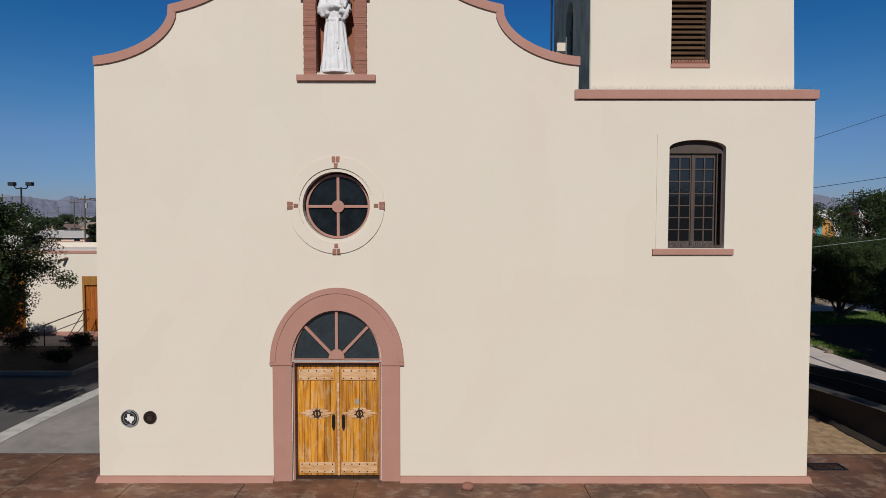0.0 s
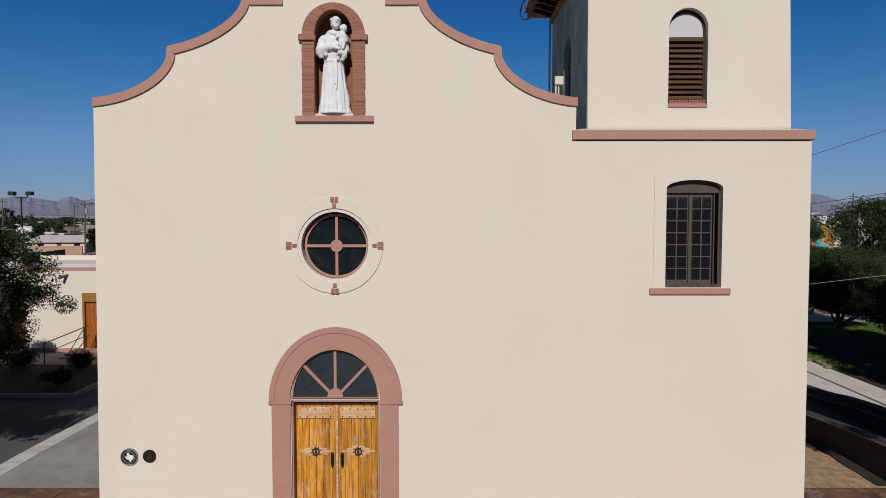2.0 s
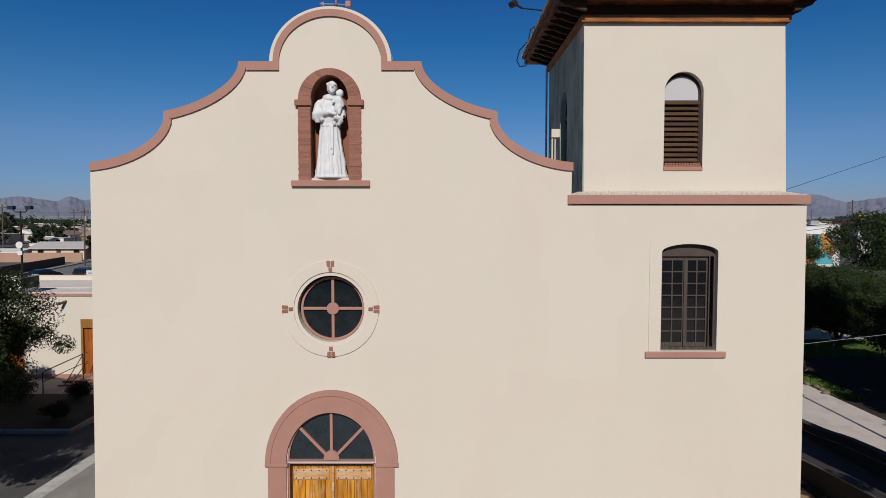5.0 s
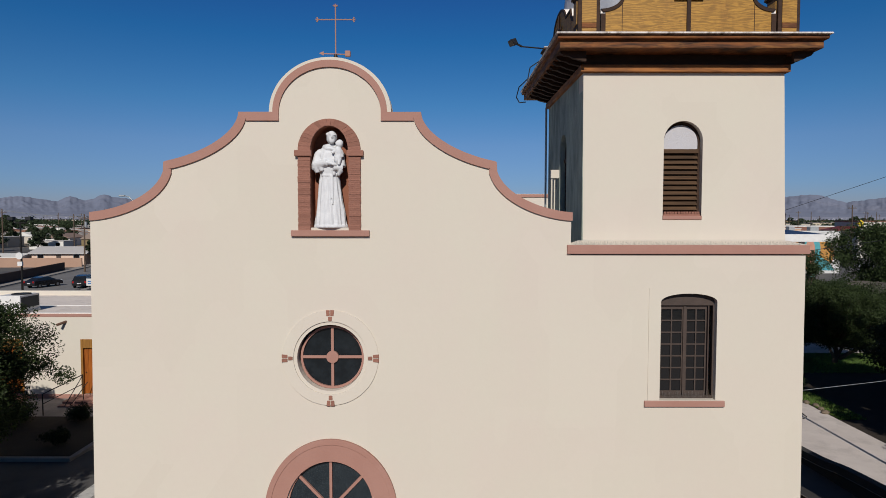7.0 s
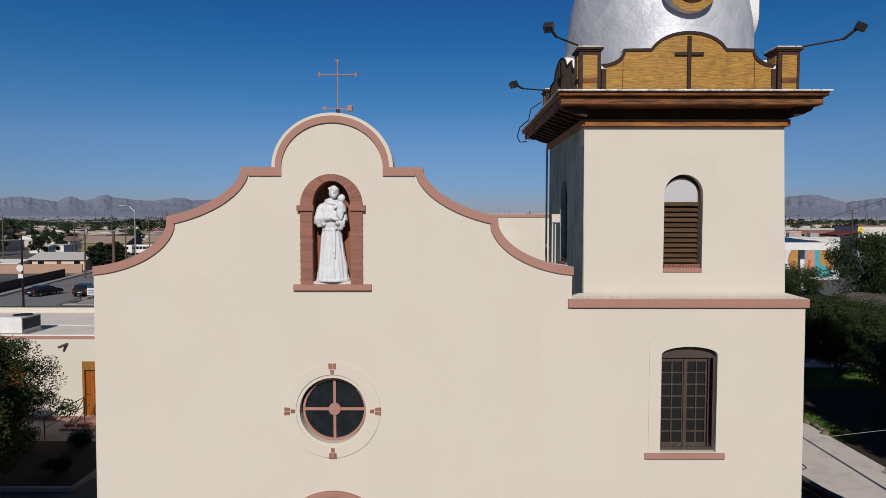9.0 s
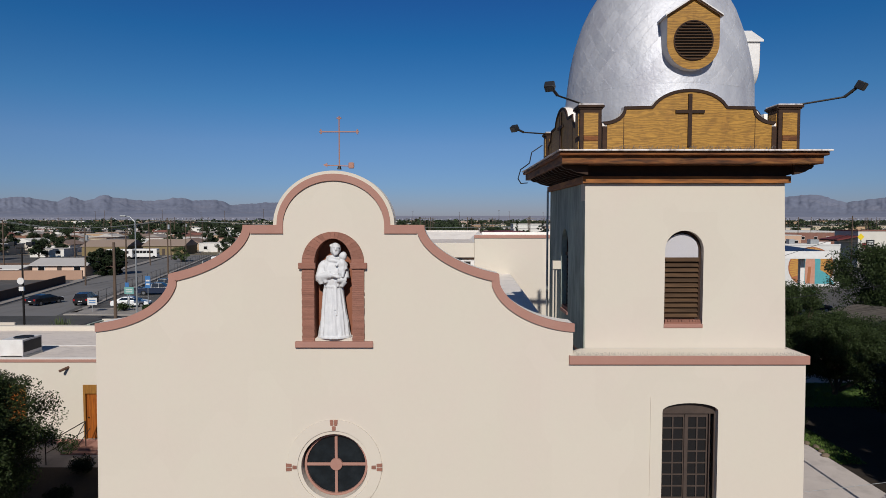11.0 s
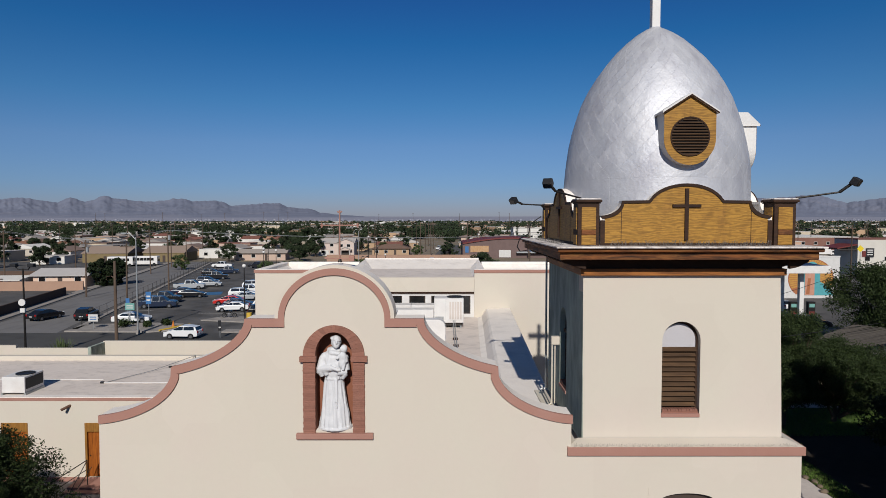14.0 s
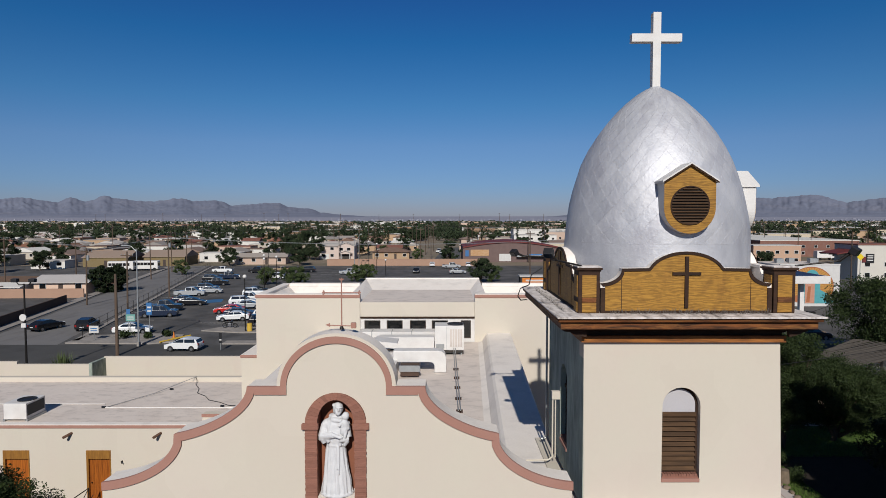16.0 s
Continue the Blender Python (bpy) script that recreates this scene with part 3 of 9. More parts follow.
for j in range(len(ys) - 1):
    for i in range(len(xs) - 1):
        bm.faces.new((gv[j][i], gv[j][i + 1], gv[j + 1][i + 1], gv[j + 1][i]))
single("ground", bm, DIRT, "dry pale brown earth under the whole town", "ground", kind="structure", fix=False)

# ---- church: shapes of the front ----
church = thing("church", "cream stuccoed mission church with pink trim, curved gable and bell tower", "church")
GX = -2.27                       # the gable's axis
ARCH_W, ARCH_H, Z_SHELF = 1.215, 1.09, 11.165


def scoop(u0, z0, u1, z1, k, round_part):
    """A hollow curve from (u0, z0) down to (u1, z1): part quarter ellipse, part straight line."""
    a = math.pi / 2 * k
    u = u1 - (u1 - u0) * math.cos(a)
    t = (u - u0) / (u1 - u0)
    return u, z0 + (z1 - z0) * (math.sin(a) * round_part + t * (1 - round_part))


def half_profile(extra_w, extra_h, lift=0.0):
    pts = []
    for k in range(25):
        a = math.pi / 2 * (1 - k / 24)
        pts.append(((ARCH_W + extra_w) * math.cos(a), Z_SHELF + (ARCH_H + extra_h) * math.sin(a)))
    pts += [(1.62, Z_SHELF), (1.94, Z_SHELF)]
    pts += [scoop(1.94, Z_SHELF, 3.50, 10.13, k / 16, 0.70) for k in range(1, 17)]
    pts.append((3.55, 10.11))
    pts += [scoop(3.54, 10.06, 5.16, 9.04, 0.05 + 0.95 * k / 16, 0.86) for k in range(1, 17)]
    return [(u, z + lift) for u, z in pts]


def whole(half, c=GX):
    return [(c - u, z) for u, z in half[::-1]] + [(c + u, z) for u, z in half[1:]]


XL, XR = -7.39, 7.88
rim = whole(half_profile(0.085, 0.08))
outline = [(XL - 0.15, -0.17)] + wavy((XL - 0.15, 0.0), (XL - 0.04, 8.95), 14, 0.008, 5)[1:] + rim + [(2.88, 8.14)] + [(XR + 0.06, 8.14)]
outline += wavy((XR + 0.06, 8.1), (XR + 0.12, 0.0), 16, 0.006, 3) + [(XR + 0.12, -0.17)]
door_hole = arch(-3.285, -1.355, -0.16, 2.52, 1.11)
rose_hole = circle(-2.30, 5.895, 0.725)
niche_hole = arch(-2.705, -1.862, 8.72, 10.42, 0.47)
win_hole = arch(4.85, 6.065, 4.975, 7.13, 0.175, 14)
WALL_T = 0.6
wall = part("front_wall", slab(B(), [outline, door_hole, rose_hole, niche_hole, win_hole], 0.0, WALL_T), STUCCO, church, "smooth cream stucco wall with faint patch repairs")
wall.data.materials.append(WHITE_TOP)
for f in wall.data.polygons:
    if f.normal.z > 0.12 and f.center.z > 8.3:
        f.material_index = 1

# gable band, proud of the wall
outer = whole(half_profile(0, 0, 0.012))
low_edge = offset(half_profile(0, 0), 0.172)
low_edge[:25] = [(1.085 * math.cos(math.pi / 2 * (1 - k / 23)), Z_SHELF + 0.955 * math.sin(math.pi / 2 * (1 - k / 23))) for k in range(24)] + [(1.085, low_edge[25][1])]
inner = whole(low_edge)
inner[0] = (outer[0][0], inner[0][1])
inner[-1] = (outer[-1][0] + 0.02, inner[-1][1])
outer[-1] = (outer[-1][0] + 0.02, outer[-1][1])
part("gable_band", slab(B(), [outer + inner[::-1]], -0.042, 0.03), PINK, church, "pink painted moulding along the gable")
foot = [(0.0, -0.17), (0.0, -0.03), (-0.045, -0.035), (-0.085, -0.07), (-0.165, -0.165), (-0.165, -0.17)]
for x0, x1 in ((-7.57, -3.70), (-0.93, 8.05)):
    part("base_trim", slab(B(), [foot], x0, x1, "x"), PINK, church)
part("base_trim", boxed(-7.50, -7.40, 0.0, 18.0, -0.6, -0.035), PINK, church, bevel=0.02)

# ---- door surround ----
surround = part("door_surround", slab(B(), [arch(-3.705, -0.935, -0.165, 2.50, 1.40, 36), arch(-3.30, -1.34, -0.16, 2.52, 1.125, 30)], -0.045, -0.001), PINK, church,
                "pink plaster pilasters and arch round the door")
hood_outer = [(-2.305 + 1.45 * math.cos(math.pi * k / 40), 2.50 + 1.62 * math.sin(math.pi * k / 40)) for k in range(41)]
hood_in = [(-2.305 + 1.33 * math.cos(math.pi * k / 40), 2.50 + 1.50 * math.sin(math.pi * k / 40)) for k in range(40, -1, -1)]
part("arch_hood", slab(B(), [hood_outer + hood_in], -0.08, -0.001), PINK, surround, bevel=0.012)
hood_mid = [(-2.305 + 1.335 * math.cos(math.pi * k / 40), 2.50 + 1.505 * math.sin(math.pi * k / 40)) for k in range(41)]
hood_low = [(-2.32 + 0.985 * math.cos(math.pi * k / 40), 2.50 + 1.13 * math.sin(math.pi * k / 40)) for k in range(40, -1, -1)]
part("arch_face", slab(B(), [hood_mid + hood_low], -0.062, -0.002), PINK, surround)
for x in (-3.765, -1.345):
    part("impost", boxed(x, x + 0.50, -0.078, -0.001, 2.43, 2.50), PINK, surround, bevel=0.01)
part("jamb", boxed(-3.275, -3.245, 0.02, 0.5, -0.16, 2.5), PINK, surround)
part("jamb", boxed(-1.395, -1.365, 0.02, 0.5, -0.16, 2.5), PINK, surround)
part("transom_bar", boxed(-3.275, -1.365, 0.02, 0.22, 2.46, 2.55), PINK, surround, bevel=0.01)

# ---- fan light over the door ----
def fan_arc(rx, rz, a0=0.0, a1=180.0, n=30, zc=2.53):
    return [(-2.32 + rx * math.cos(radians(a0 + (a1 - a0) * k / n)), zc + rz * math.sin(radians(a0 + (a1 - a0) * k / n))) for k in range(n + 1)]


fan = part("fan_light", slab(B(), [fan_arc(0.963, 1.098, zc=2.522), fan_arc(0.925, 1.045, zc=2.56)], 0.02, 0.12), PINK, church, "half-round pink fan window")
for a0, a1 in ((0, 45), (45, 90), (90, 135), (135, 180)):
    part("pane", slab(B(), [[(-2.32, 2.55)] + fan_arc(0.94, 1.06, a0, a1, 8, 2.55)], 0.075, 0.081), PANE_FAN, fan, "dusty dark glass")
for a in (43, 90, 137):
    c, s = math.cos(radians(a)), math.sin(radians(a))
    bar = [(-2.32 + c * 0.15 - s * 0.03, 2.56 + s * 0.15 + c * 0.03), (-2.32 + c * 0.15 + s * 0.03, 2.56 + s * 0.15 - c * 0.03),
           (-2.32 + c * 0.94 + s * 0.03, 2.56 + s * 1.04 - c * 0.03), (-2.32 + c * 0.94 - s * 0.03, 2.56 + s * 1.04 + c * 0.03)]
    part("glazing_bar", slab(B(), [bar], 0.015, 0.075), PINK, fan)
part("hub", slab(B(), [[(-2.32 + 0.175 * math.cos(math.pi * k / 16), 2.56 + 0.21 * math.sin(math.pi * k / 16)) for k in range(17)]], 0.0, 0.075), PINK, fan, bevel=0.008)
part("fan_sill", boxed(-3.28, -1.36, 0.0, 0.10, 2.505, 2.522), WHITE_METAL, fan, "peeling white sill line")

# ---- double door ----
door = part("door", boxed(-3.245, -1.395, 0.24, 0.28, -0.14, 2.46), DARK_WOOD, church, "weathered golden wooden double door with carved rosettes")
random.seed(4)
for leaf, (a, b) in enumerate(((-3.235, -2.345), (-2.295, -1.405))):
    n = 6
    for k in range(n):
        x0, x1 = a + (b - a) * k / n, a + (b - a) * (k + 1) / n
        part("plank", boxed(x0 + 0.003, x1 - 0.003, 0.20 + random.uniform(-0.003, 0.003), 0.24, -0.10, 2.43), DOOR_WOOD, door, bevel=0.005)
    for z0, z1 in ((2.05, 2.30), (-0.05, 0.20)):
        board = part("cross_board", boxed(a + 0.05, b - 0.06, 0.165, 0.2, z0, z1), PALE_WOOD, door, "bleached nailed board", bevel=0.008)
        for row in (z0 + 0.04, z1 - 0.04):
            for k in range(5):
                x = a + 0.10 + (b - a - 0.21) * k / 4
                part("nail", rod(B(), (x, 0.150, row), (x, 0.166, row), 0.012, 0.014, 8), IRON, board)
    cx, cz = (a + b) / 2, 1.30
    spray = B()
    for side in (-1, 1):
        for dz, reach, thick, deep in ((0.0, 0.40, 0.050, 0.172), (0.055, 0.27, 0.040, 0.180), (-0.055, 0.29, 0.042, 0.180), (0.10, 0.15, 0.032, 0.186), (-0.10, 0.17, 0.032, 0.186)):
            top = [(cx + side * reach * u, cz + dz + thick * w) for u, w in ((0.05, 0.75), (0.45, 0.95), (0.62, 0.55), (0.80, 0.62), (1.0, 0.0))]
            low = [(cx + side * reach * u, cz + dz - thick * w) for u, w in ((0.84, 0.50), (0.66, 0.45), (0.48, 0.95), (0.05, 0.75))]
            slab(spray, [top + low], deep, 0.2)
    carving = part("carved_rosette", spray, PALE_WOOD, door, "carved leaf spray with a dark sun wheel")
    part("wheel", slab(B(), [circle(cx, cz, 0.085, 24), circle(cx, cz, 0.055, 24)], 0.15, 0.176), DARK_WOOD, carving)
    part("wheel_hub", slab(B(), [circle(cx, cz, 0.03, 14)], 0.145, 0.176), DARK_WOOD, carving)
    for k in range(8):
        t = 2 * math.pi * k / 8 + 0.2
        part("wheel_point", rod(B(), (cx + 0.08 * math.cos(t), 0.165, cz + 0.08 * math.sin(t)), (cx + 0.125 * math.cos(t), 0.165, cz + 0.125 * math.sin(t)), 0.012, 0.004, 6), DARK_WOOD, carving)
    hx = -2.43 if leaf == 0 else -2.21
    bm = slab(B(), [[(hx - 0.02, 0.93), (hx, 0.90), (hx + 0.02, 0.93), (hx + 0.04, 1.0), (hx + 0.04, 1.22), (hx + 0.02, 1.27), (hx, 1.31), (hx - 0.02, 1.27), (hx - 0.04, 1.22), (hx - 0.04, 1.0)]], 0.188, 0.2)
    pipe(bm, [(hx, 0.19, 0.99), (hx, 0.13, 1.02), (hx, 0.13, 1.2), (hx, 0.19, 1.23)], 0.016)
    part("door_handle", bm, IRON, door, "black wrought iron pull")
part("meeting_stile", boxed(-2.345, -2.295, 0.175, 0.24, -0.10, 2.43), PALE_WOOD, door, bevel=0.006)
part("door_viewer_plate", boxed(-1.94, -1.86, 0.19, 0.2, 1.50, 1.62), GALV, door)
# dark strips drawing the gap at either side of the door
part("door_stop", boxed(-3.243, -3.222, 0.17, 0.24, -0.10, 2.44), DARK_WOOD, door)
part("door_stop", boxed(-1.418, -1.397, 0.17, 0.24, -0.10, 2.44), DARK_WOOD, door)
# dark bar painted in for the header's shadow over the door
part("door_head", boxed(-3.243, -1.397, 0.10, 0.24, 2.40, 2.458), DARK_WOOD, door)
part("sill_plate", boxed(-3.27, -1.37, 0.06, 0.30, -0.17, -0.11), DARK_WOOD, door)

# ---- round window ----
rose = part("round_window", slab(B(), [circle(-2.29, 5.878, 0.698), circle(-2.29, 5.878, 0.650)], 0.17, 0.27), PINK, church, "round window with four dark panes and pink cross bars")
for q in range(4):
    pts = [(-2.29, 5.878)] + [(-2.29 + 0.67 * math.cos(math.pi / 2 * (q + k / 10)), 5.878 + 0.67 * math.sin(math.pi / 2 * (q + k / 10))) for k in range(11)]
    part("pane", slab(B(), [pts], 0.225, 0.231), PANE_DUSTY, rose, "dusty dark glass")
for m4 in ((-2.322, -2.258, 5.225, 5.76), (-2.322, -2.258, 6.0, 6.535)):
    part("glazing_bar", boxed(m4[0], m4[1], 0.175, 0.225, m4[2], m4[3]), PINK, rose, bevel=0.01)
for m4 in ((-2.945, -2.41), (-2.17, -1.635)):
    part("glazing_bar", boxed(m4[0], m4[1], 0.175, 0.225, 5.846, 5.910), PINK, rose, bevel=0.01)
part("hub", slab(B(), [circle(-2.29, 5.878, 0.135, 24)], 0.16, 0.225), PINK, rose, bevel=0.012)
part("plaster_ring", slab(B(), [circle(-2.30, 5.90, 1.04, 64), circle(-2.30, 5.895, 0.80, 48)], -0.03, 0.0), STUCCO, church, "faint raised plaster ring round the window", bevel=0.004)
for q in range(4):
    a = math.pi / 2 * q
    c, s = math.cos(a), math.sin(a)
    orn = None
    for u0, u1, v0, v1 in ((0.815, 0.91, -0.038, 0.038), (0.925, 1.05, -0.078, -0.006), (0.925, 1.05, 0.006, 0.078)):
        pts = [(-2.30 + u * c - v * s, 5.893 + u * s + v * c) for u, v in ((u0, v0), (u1, v0 * 1.12), (u1, v1 * 1.12), (u0, v1))]
        orn = part("ornament_tile", slab(B(), [pts], -0.045, -0.012), PINK_BRICK, church, bevel=0.008)

# ---- niche ----
niche = part("niche", boxed(-2.80, -1.76, WALL_T + 0.10, WALL_T + 0.14, 8.6, 11.1), TERRACOTTA, church, "arched niche lined in terracotta with brick pillars")
part("niche_back", boxed(-2.688, -1.879, 0.415, 0.45, 8.72, 11.0), TERRACOTTA, niche)
part("niche_floor", boxed(-2.80, -1.76, WALL_T, WALL_T + 0.1, 8.6, 8.72), TERRACOTTA, niche)
part("niche_side", boxed(-2.80, -2.705, WALL_T, WALL_T + 0.1, 8.72, 11.1), TERRACOTTA, niche)
part("niche_side", boxed(-1.862, -1.76, WALL_T, WALL_T + 0.1, 8.72, 11.1), TERRACOTTA, niche)
lining = [arch(a, b, 8.72, 10.42, r, 24)[1:] + [(a, 8.72)] for a, b, r in ((-2.705, -1.862, 0.47), (-2.690, -1.877, 0.455))]
part("niche_lining", slab(B(), [lining[0] + lining[1][::-1]], -0.02, WALL_T), TERRACOTTA, niche)
part("niche_sill", boxed(-3.115, -1.435, -0.08, 0.02, 8.535, 8.665), PINK, niche, bevel=0.012)
random.seed(9)
for x0, x1 in ((-2.955, -2.692), (-1.876, -1.62)):
    pil = part("pillar", boxed(x0 + 0.012, x1 - 0.012, -0.05, 0.0, 8.665, 10.24), PINK_BRICK, niche, "pillar of narrow rough bricks")
    for k in range(37):
        z = 8.667 + k * 0.0425
        j = random.uniform(-0.006, 0.006)
        part("brick", boxed(x0 + j, x1 + j, -0.068 + random.uniform(0, 0.010), -0.01, z, z + 0.0405), PINK_BRICK, pil)
for x0, x1 in ((-3.02, -2.66), (-1.91, -1.555)):
    part("impost", boxed(x0, x1, -0.11, 0.0, 10.24, 10.365), PINK_BRICK, niche, bevel=0.012)
core = [(-2.285 + 0.655 * math.cos(math.pi * k / 30), 10.365 + 0.655 * math.sin(math.pi * k / 30)) for k in range(31)]
core += [(-2.285 + 0.41 * math.cos(math.pi * k / 30), 10.365 + 0.53 * math.sin(math.pi * k / 30)) for k in range(30, -1, -1)]
part("arch_core", slab(B(), [core], -0.052, -0.002), PINK_BRICK, niche)
NA = 21
for k in range(NA):
    a0, a1 = math.pi * (k + 0.018) / NA, math.pi * (k + 0.982) / NA
    pts = []
    for (ru, rz) in ((0.40, 0.52), (0.665, 0.665)):
        arc = [(-2.285 + ru * math.cos(a0 + (a1 - a0) * j / 3), 10.365 + rz * math.sin(a0 + (a1 - a0) * j / 3)) for j in range(4)]
        pts += arc if not pts else arc[::-1]
    part("arch_brick", slab(B(), [pts], -0.064 - random.uniform(0, 0.008), -0.001), PINK_BRICK, niche)

# ---- statue ----
def statue(x, y, z):
    bm = B()
    n = 96
    prof = [(0.365, 0.0), (0.365, 0.045), (0.335, 0.06), (0.325, 0.16), (0.30, 0.34), (0.272, 0.58), (0.245, 0.82), (0.218, 1.02), (0.205, 1.12), (0.225, 1.20), (0.25, 1.34),
            (0.262, 1.47), (0.25, 1.59), (0.20, 1.68), (0.12, 1.74), (0.085, 1.78)]
    rings = []
    for r, t in prof:
        ring = []
        for k in range(n):
            a = 2 * math.pi * k / n
            robe = max(0.0, min(1.0, (1.15 - t) / 0.35)) if t > 0.05 else 0.0
            wander = 0.35 * math.sin(2.1 * t + 1.0) + 0.2 * math.sin(a * 2 + t)
            fold = 1 + robe * (0.085 * (abs(math.sin(a * 5.5 + wander)) - 0.6) + 0.04 * math.sin(a * 17 + 2.5 * t)) + 0.02 * math.sin(a * 3 + t * 5)
            ring.append(bm.verts.new((x - 0.01 * t + r * fold * math.cos(a), y + r * fold * 0.68 * math.sin(a), z + t)))
        rings.append(ring)
    for ra, rb in zip(rings, rings[1:]):
        for k in range(n):
            bm.faces.new((ra[k], ra[(k + 1) % n], rb[(k + 1) % n], rb[k]))
    bm.faces.new(rings[0][::-1])
    bm.faces.new(rings[-1])

    def ball(cx, cy, cz, rx, ry, rz, tilt=0.0):
        m = pose(x + cx, y + cy, z + cz, 0, tilt, 0) @ Matrix.Diagonal((rx, ry, rz, 1))
        bmesh.ops.create_icosphere(bm, subdivisions=3, radius=1, matrix=m)

    def limb(a, b, r0, r1):
        rod(bm, (x + a[0], y + a[1], z + a[2]), (x + b[0], y + b[1], z + b[2]), r0, r1, 16)
    ball(0.045, -0.055, 1.935, 0.112, 0.125, 0.142, 6)      # head
    ball(0.060, -0.115, 1.875, 0.070, 0.075, 0.085, 6)      # jaw
    ball(0.075, -0.190, 1.930, 0.018, 0.030, 0.036)         # nose
    ball(0.070, -0.150, 1.985, 0.085, 0.035, 0.022, 6)      # brow
    ball(0.030, -0.010, 1.995, 0.126, 0.125, 0.060, 6)      # hair ring
    ball(0.000, 0.040, 1.735, 0.185, 0.140, 0.075)          # cowl
    ball(0.020, -0.090, 1.690, 0.150, 0.085, 0.060, 10)
    ball(-0.215, -0.010, 1.555, 0.105, 0.120, 0.135)        # shoulders
    ball(0.200, 0.000, 1.545, 0.095, 0.120, 0.130)
    ball(0.225, -0.135, 1.790, 0.082, 0.085, 0.095)         # small figure
    ball(0.205, -0.150, 1.610, 0.085, 0.085, 0.130, -8)
    ball(0.200, -0.155, 1.500, 0.090, 0.085, 0.150, 6)
    limb((0.225, -0.17, 1.46), (0.215, -0.215, 1.33), 0.062, 0.040)
    limb((0.25, -0.15, 1.64), (0.285, -0.16, 1.50), 0.045, 0.035)
    limb((0.15, -0.19, 1.65), (0.075, -0.225, 1.58), 0.038, 0.026)
    limb((-0.235, -0.01, 1.56), (-0.285, -0.09, 1.34), 0.100, 0.095)      # sleeves
    ball(-0.290, -0.095, 1.320, 0.100, 0.100, 0.105)
    limb((-0.285, -0.10, 1.33), (-0.035, -0.205, 1.39), 0.098, 0.072)
    limb((-0.270, -0.11, 1.29), (-0.245, -0.10, 1.18), 0.080, 0.050)
    limb((-0.18, -0.14, 1.31), (-0.13, -0.15, 1.21), 0.075, 0.040)
    limb((-0.05, -0.205, 1.39), (0.100, -0.245, 1.355), 0.045, 0.036)     # hand
    ball(0.115, -0.250, 1.350, 0.055, 0.030, 0.038, 15)
    limb((0.225, -0.02, 1.52), (0.260, -0.09, 1.30), 0.085, 0.085)
    limb((0.260, -0.10, 1.28), (0.100, -0.205, 1.28), 0.082, 0.060)
    limb((0.235, -0.11, 1.24), (0.185, -0.12, 1.12), 0.080, 0.040)
    limb((0.10, -0.13, 1.25), (0.105, -0.15, 1.12), 0.060, 0.030)
    for rope, low in ((0.035, 0.62), (0.075, 0.50)):
        limb((rope, -0.150, 1.12), (rope + 0.015, -0.195, low), 0.013, 0.013)
    bmesh.ops.create_cone(bm, cap_ends=True, segments=40, radius1=0.225, radius2=0.22, depth=0.035, matrix=Matrix.Translation((x, y, z + 1.125)) @ Matrix.Diagonal((1, 0.70, 1, 1)))
    for v in bm.verts:
        p = v.co
        d = 0.020 * noise.noise((p.x * 13, p.y * 13, p.z * 5)) + 0.014 * noise.noise((p.x * 34, p.y * 34, p.z * 18))
        v.co.x += d
        v.co.y += d * 0.8
    return bm


single("statue", statue(-2.30, 0.155, 8.72), STATUE_WHITE, "white painted robed statue holding a small figure in the niche", "statue", smooth=True)
blend_all = bpy.data.objects["statue"].modifiers.new("remesh", "REMESH")
blend_all.mode, blend_all.voxel_size, blend_all.use_smooth_shade = "VOXEL", 0.011, True
soften = bpy.data.objects["statue"].modifiers.new("smooth", "SMOOTH")
soften.factor, soften.iterations = 0.5, 3

# ---- tall window in the tower base ----
win = part("tall_window", slab(B(), [arch(4.85, 6.065, 4.975, 7.13, 0.175, 14), arch(4.90, 6.035, 5.04, 7.03, 0.0, 2)], 0.14, 0.24), WINDOW_BROWN, church, "tall brown casement window with small panes")
for a, b in ((4.90, 5.41), (5.46, 5.925)):
    leaf = part("casement", slab(B(), [[(a, 5.04), (b, 5.04), (b, 7.03), (a, 7.03)]] + [[(a + 0.018 + (b - a - 0.036) * i / 2 + 0.014, 5.13 + 0.262 * j), (a + 0.018 + (b - a - 0.036) * (i + 1) / 2 - 0.014, 5.13 + 0.262 * j),
                 (a + 0.018 + (b - a - 0.036) * (i + 1) / 2 - 0.014, 5.365 + 0.262 * j), (a + 0.018 + (b - a - 0.036) * i / 2 + 0.014, 5.365 + 0.262 * j)] for i in range(2) for j in range(7)], 0.20, 0.245), WINDOW_BROWN, win)
    for i in range(2):
        for j in range(7):
            x0, x1 = a + 0.018 + (b - a - 0.036) * i / 2, a + 0.018 + (b - a - 0.036) * (i + 1) / 2
            part("pane", boxed(x0, x1, 0.225, 0.231, 5.13 + 0.262 * j, 5.38 + 0.262 * j), PANE, leaf)
part("mullion", boxed(5.40, 5.47, 0.165, 0.25, 5.04, 7.00), WINDOW_BROWN, win, bevel=0.008)
part("inner_post", boxed(5.935, 5.962, 0.15, 0.25, 5.04, 7.03), WINDOW_BROWN, win, bevel=0.006)
part("window_sill", boxed(4.51, 6.255, -0.055, 0.0, 4.835, 4.968), PINK, win, "pink plaster sill", bevel=0.014)
bm = B()
random.seed(2)
for k in range(40):
    x = 4.95 + k * 0.0255
    rod(bm, (x, 0.12, 5.0), (x + random.uniform(-0.02, 0.02), 0.09 + random.uniform(0, 0.06), 5.10 + random.uniform(0, 0.05)), 0.003, 0.002, 4)
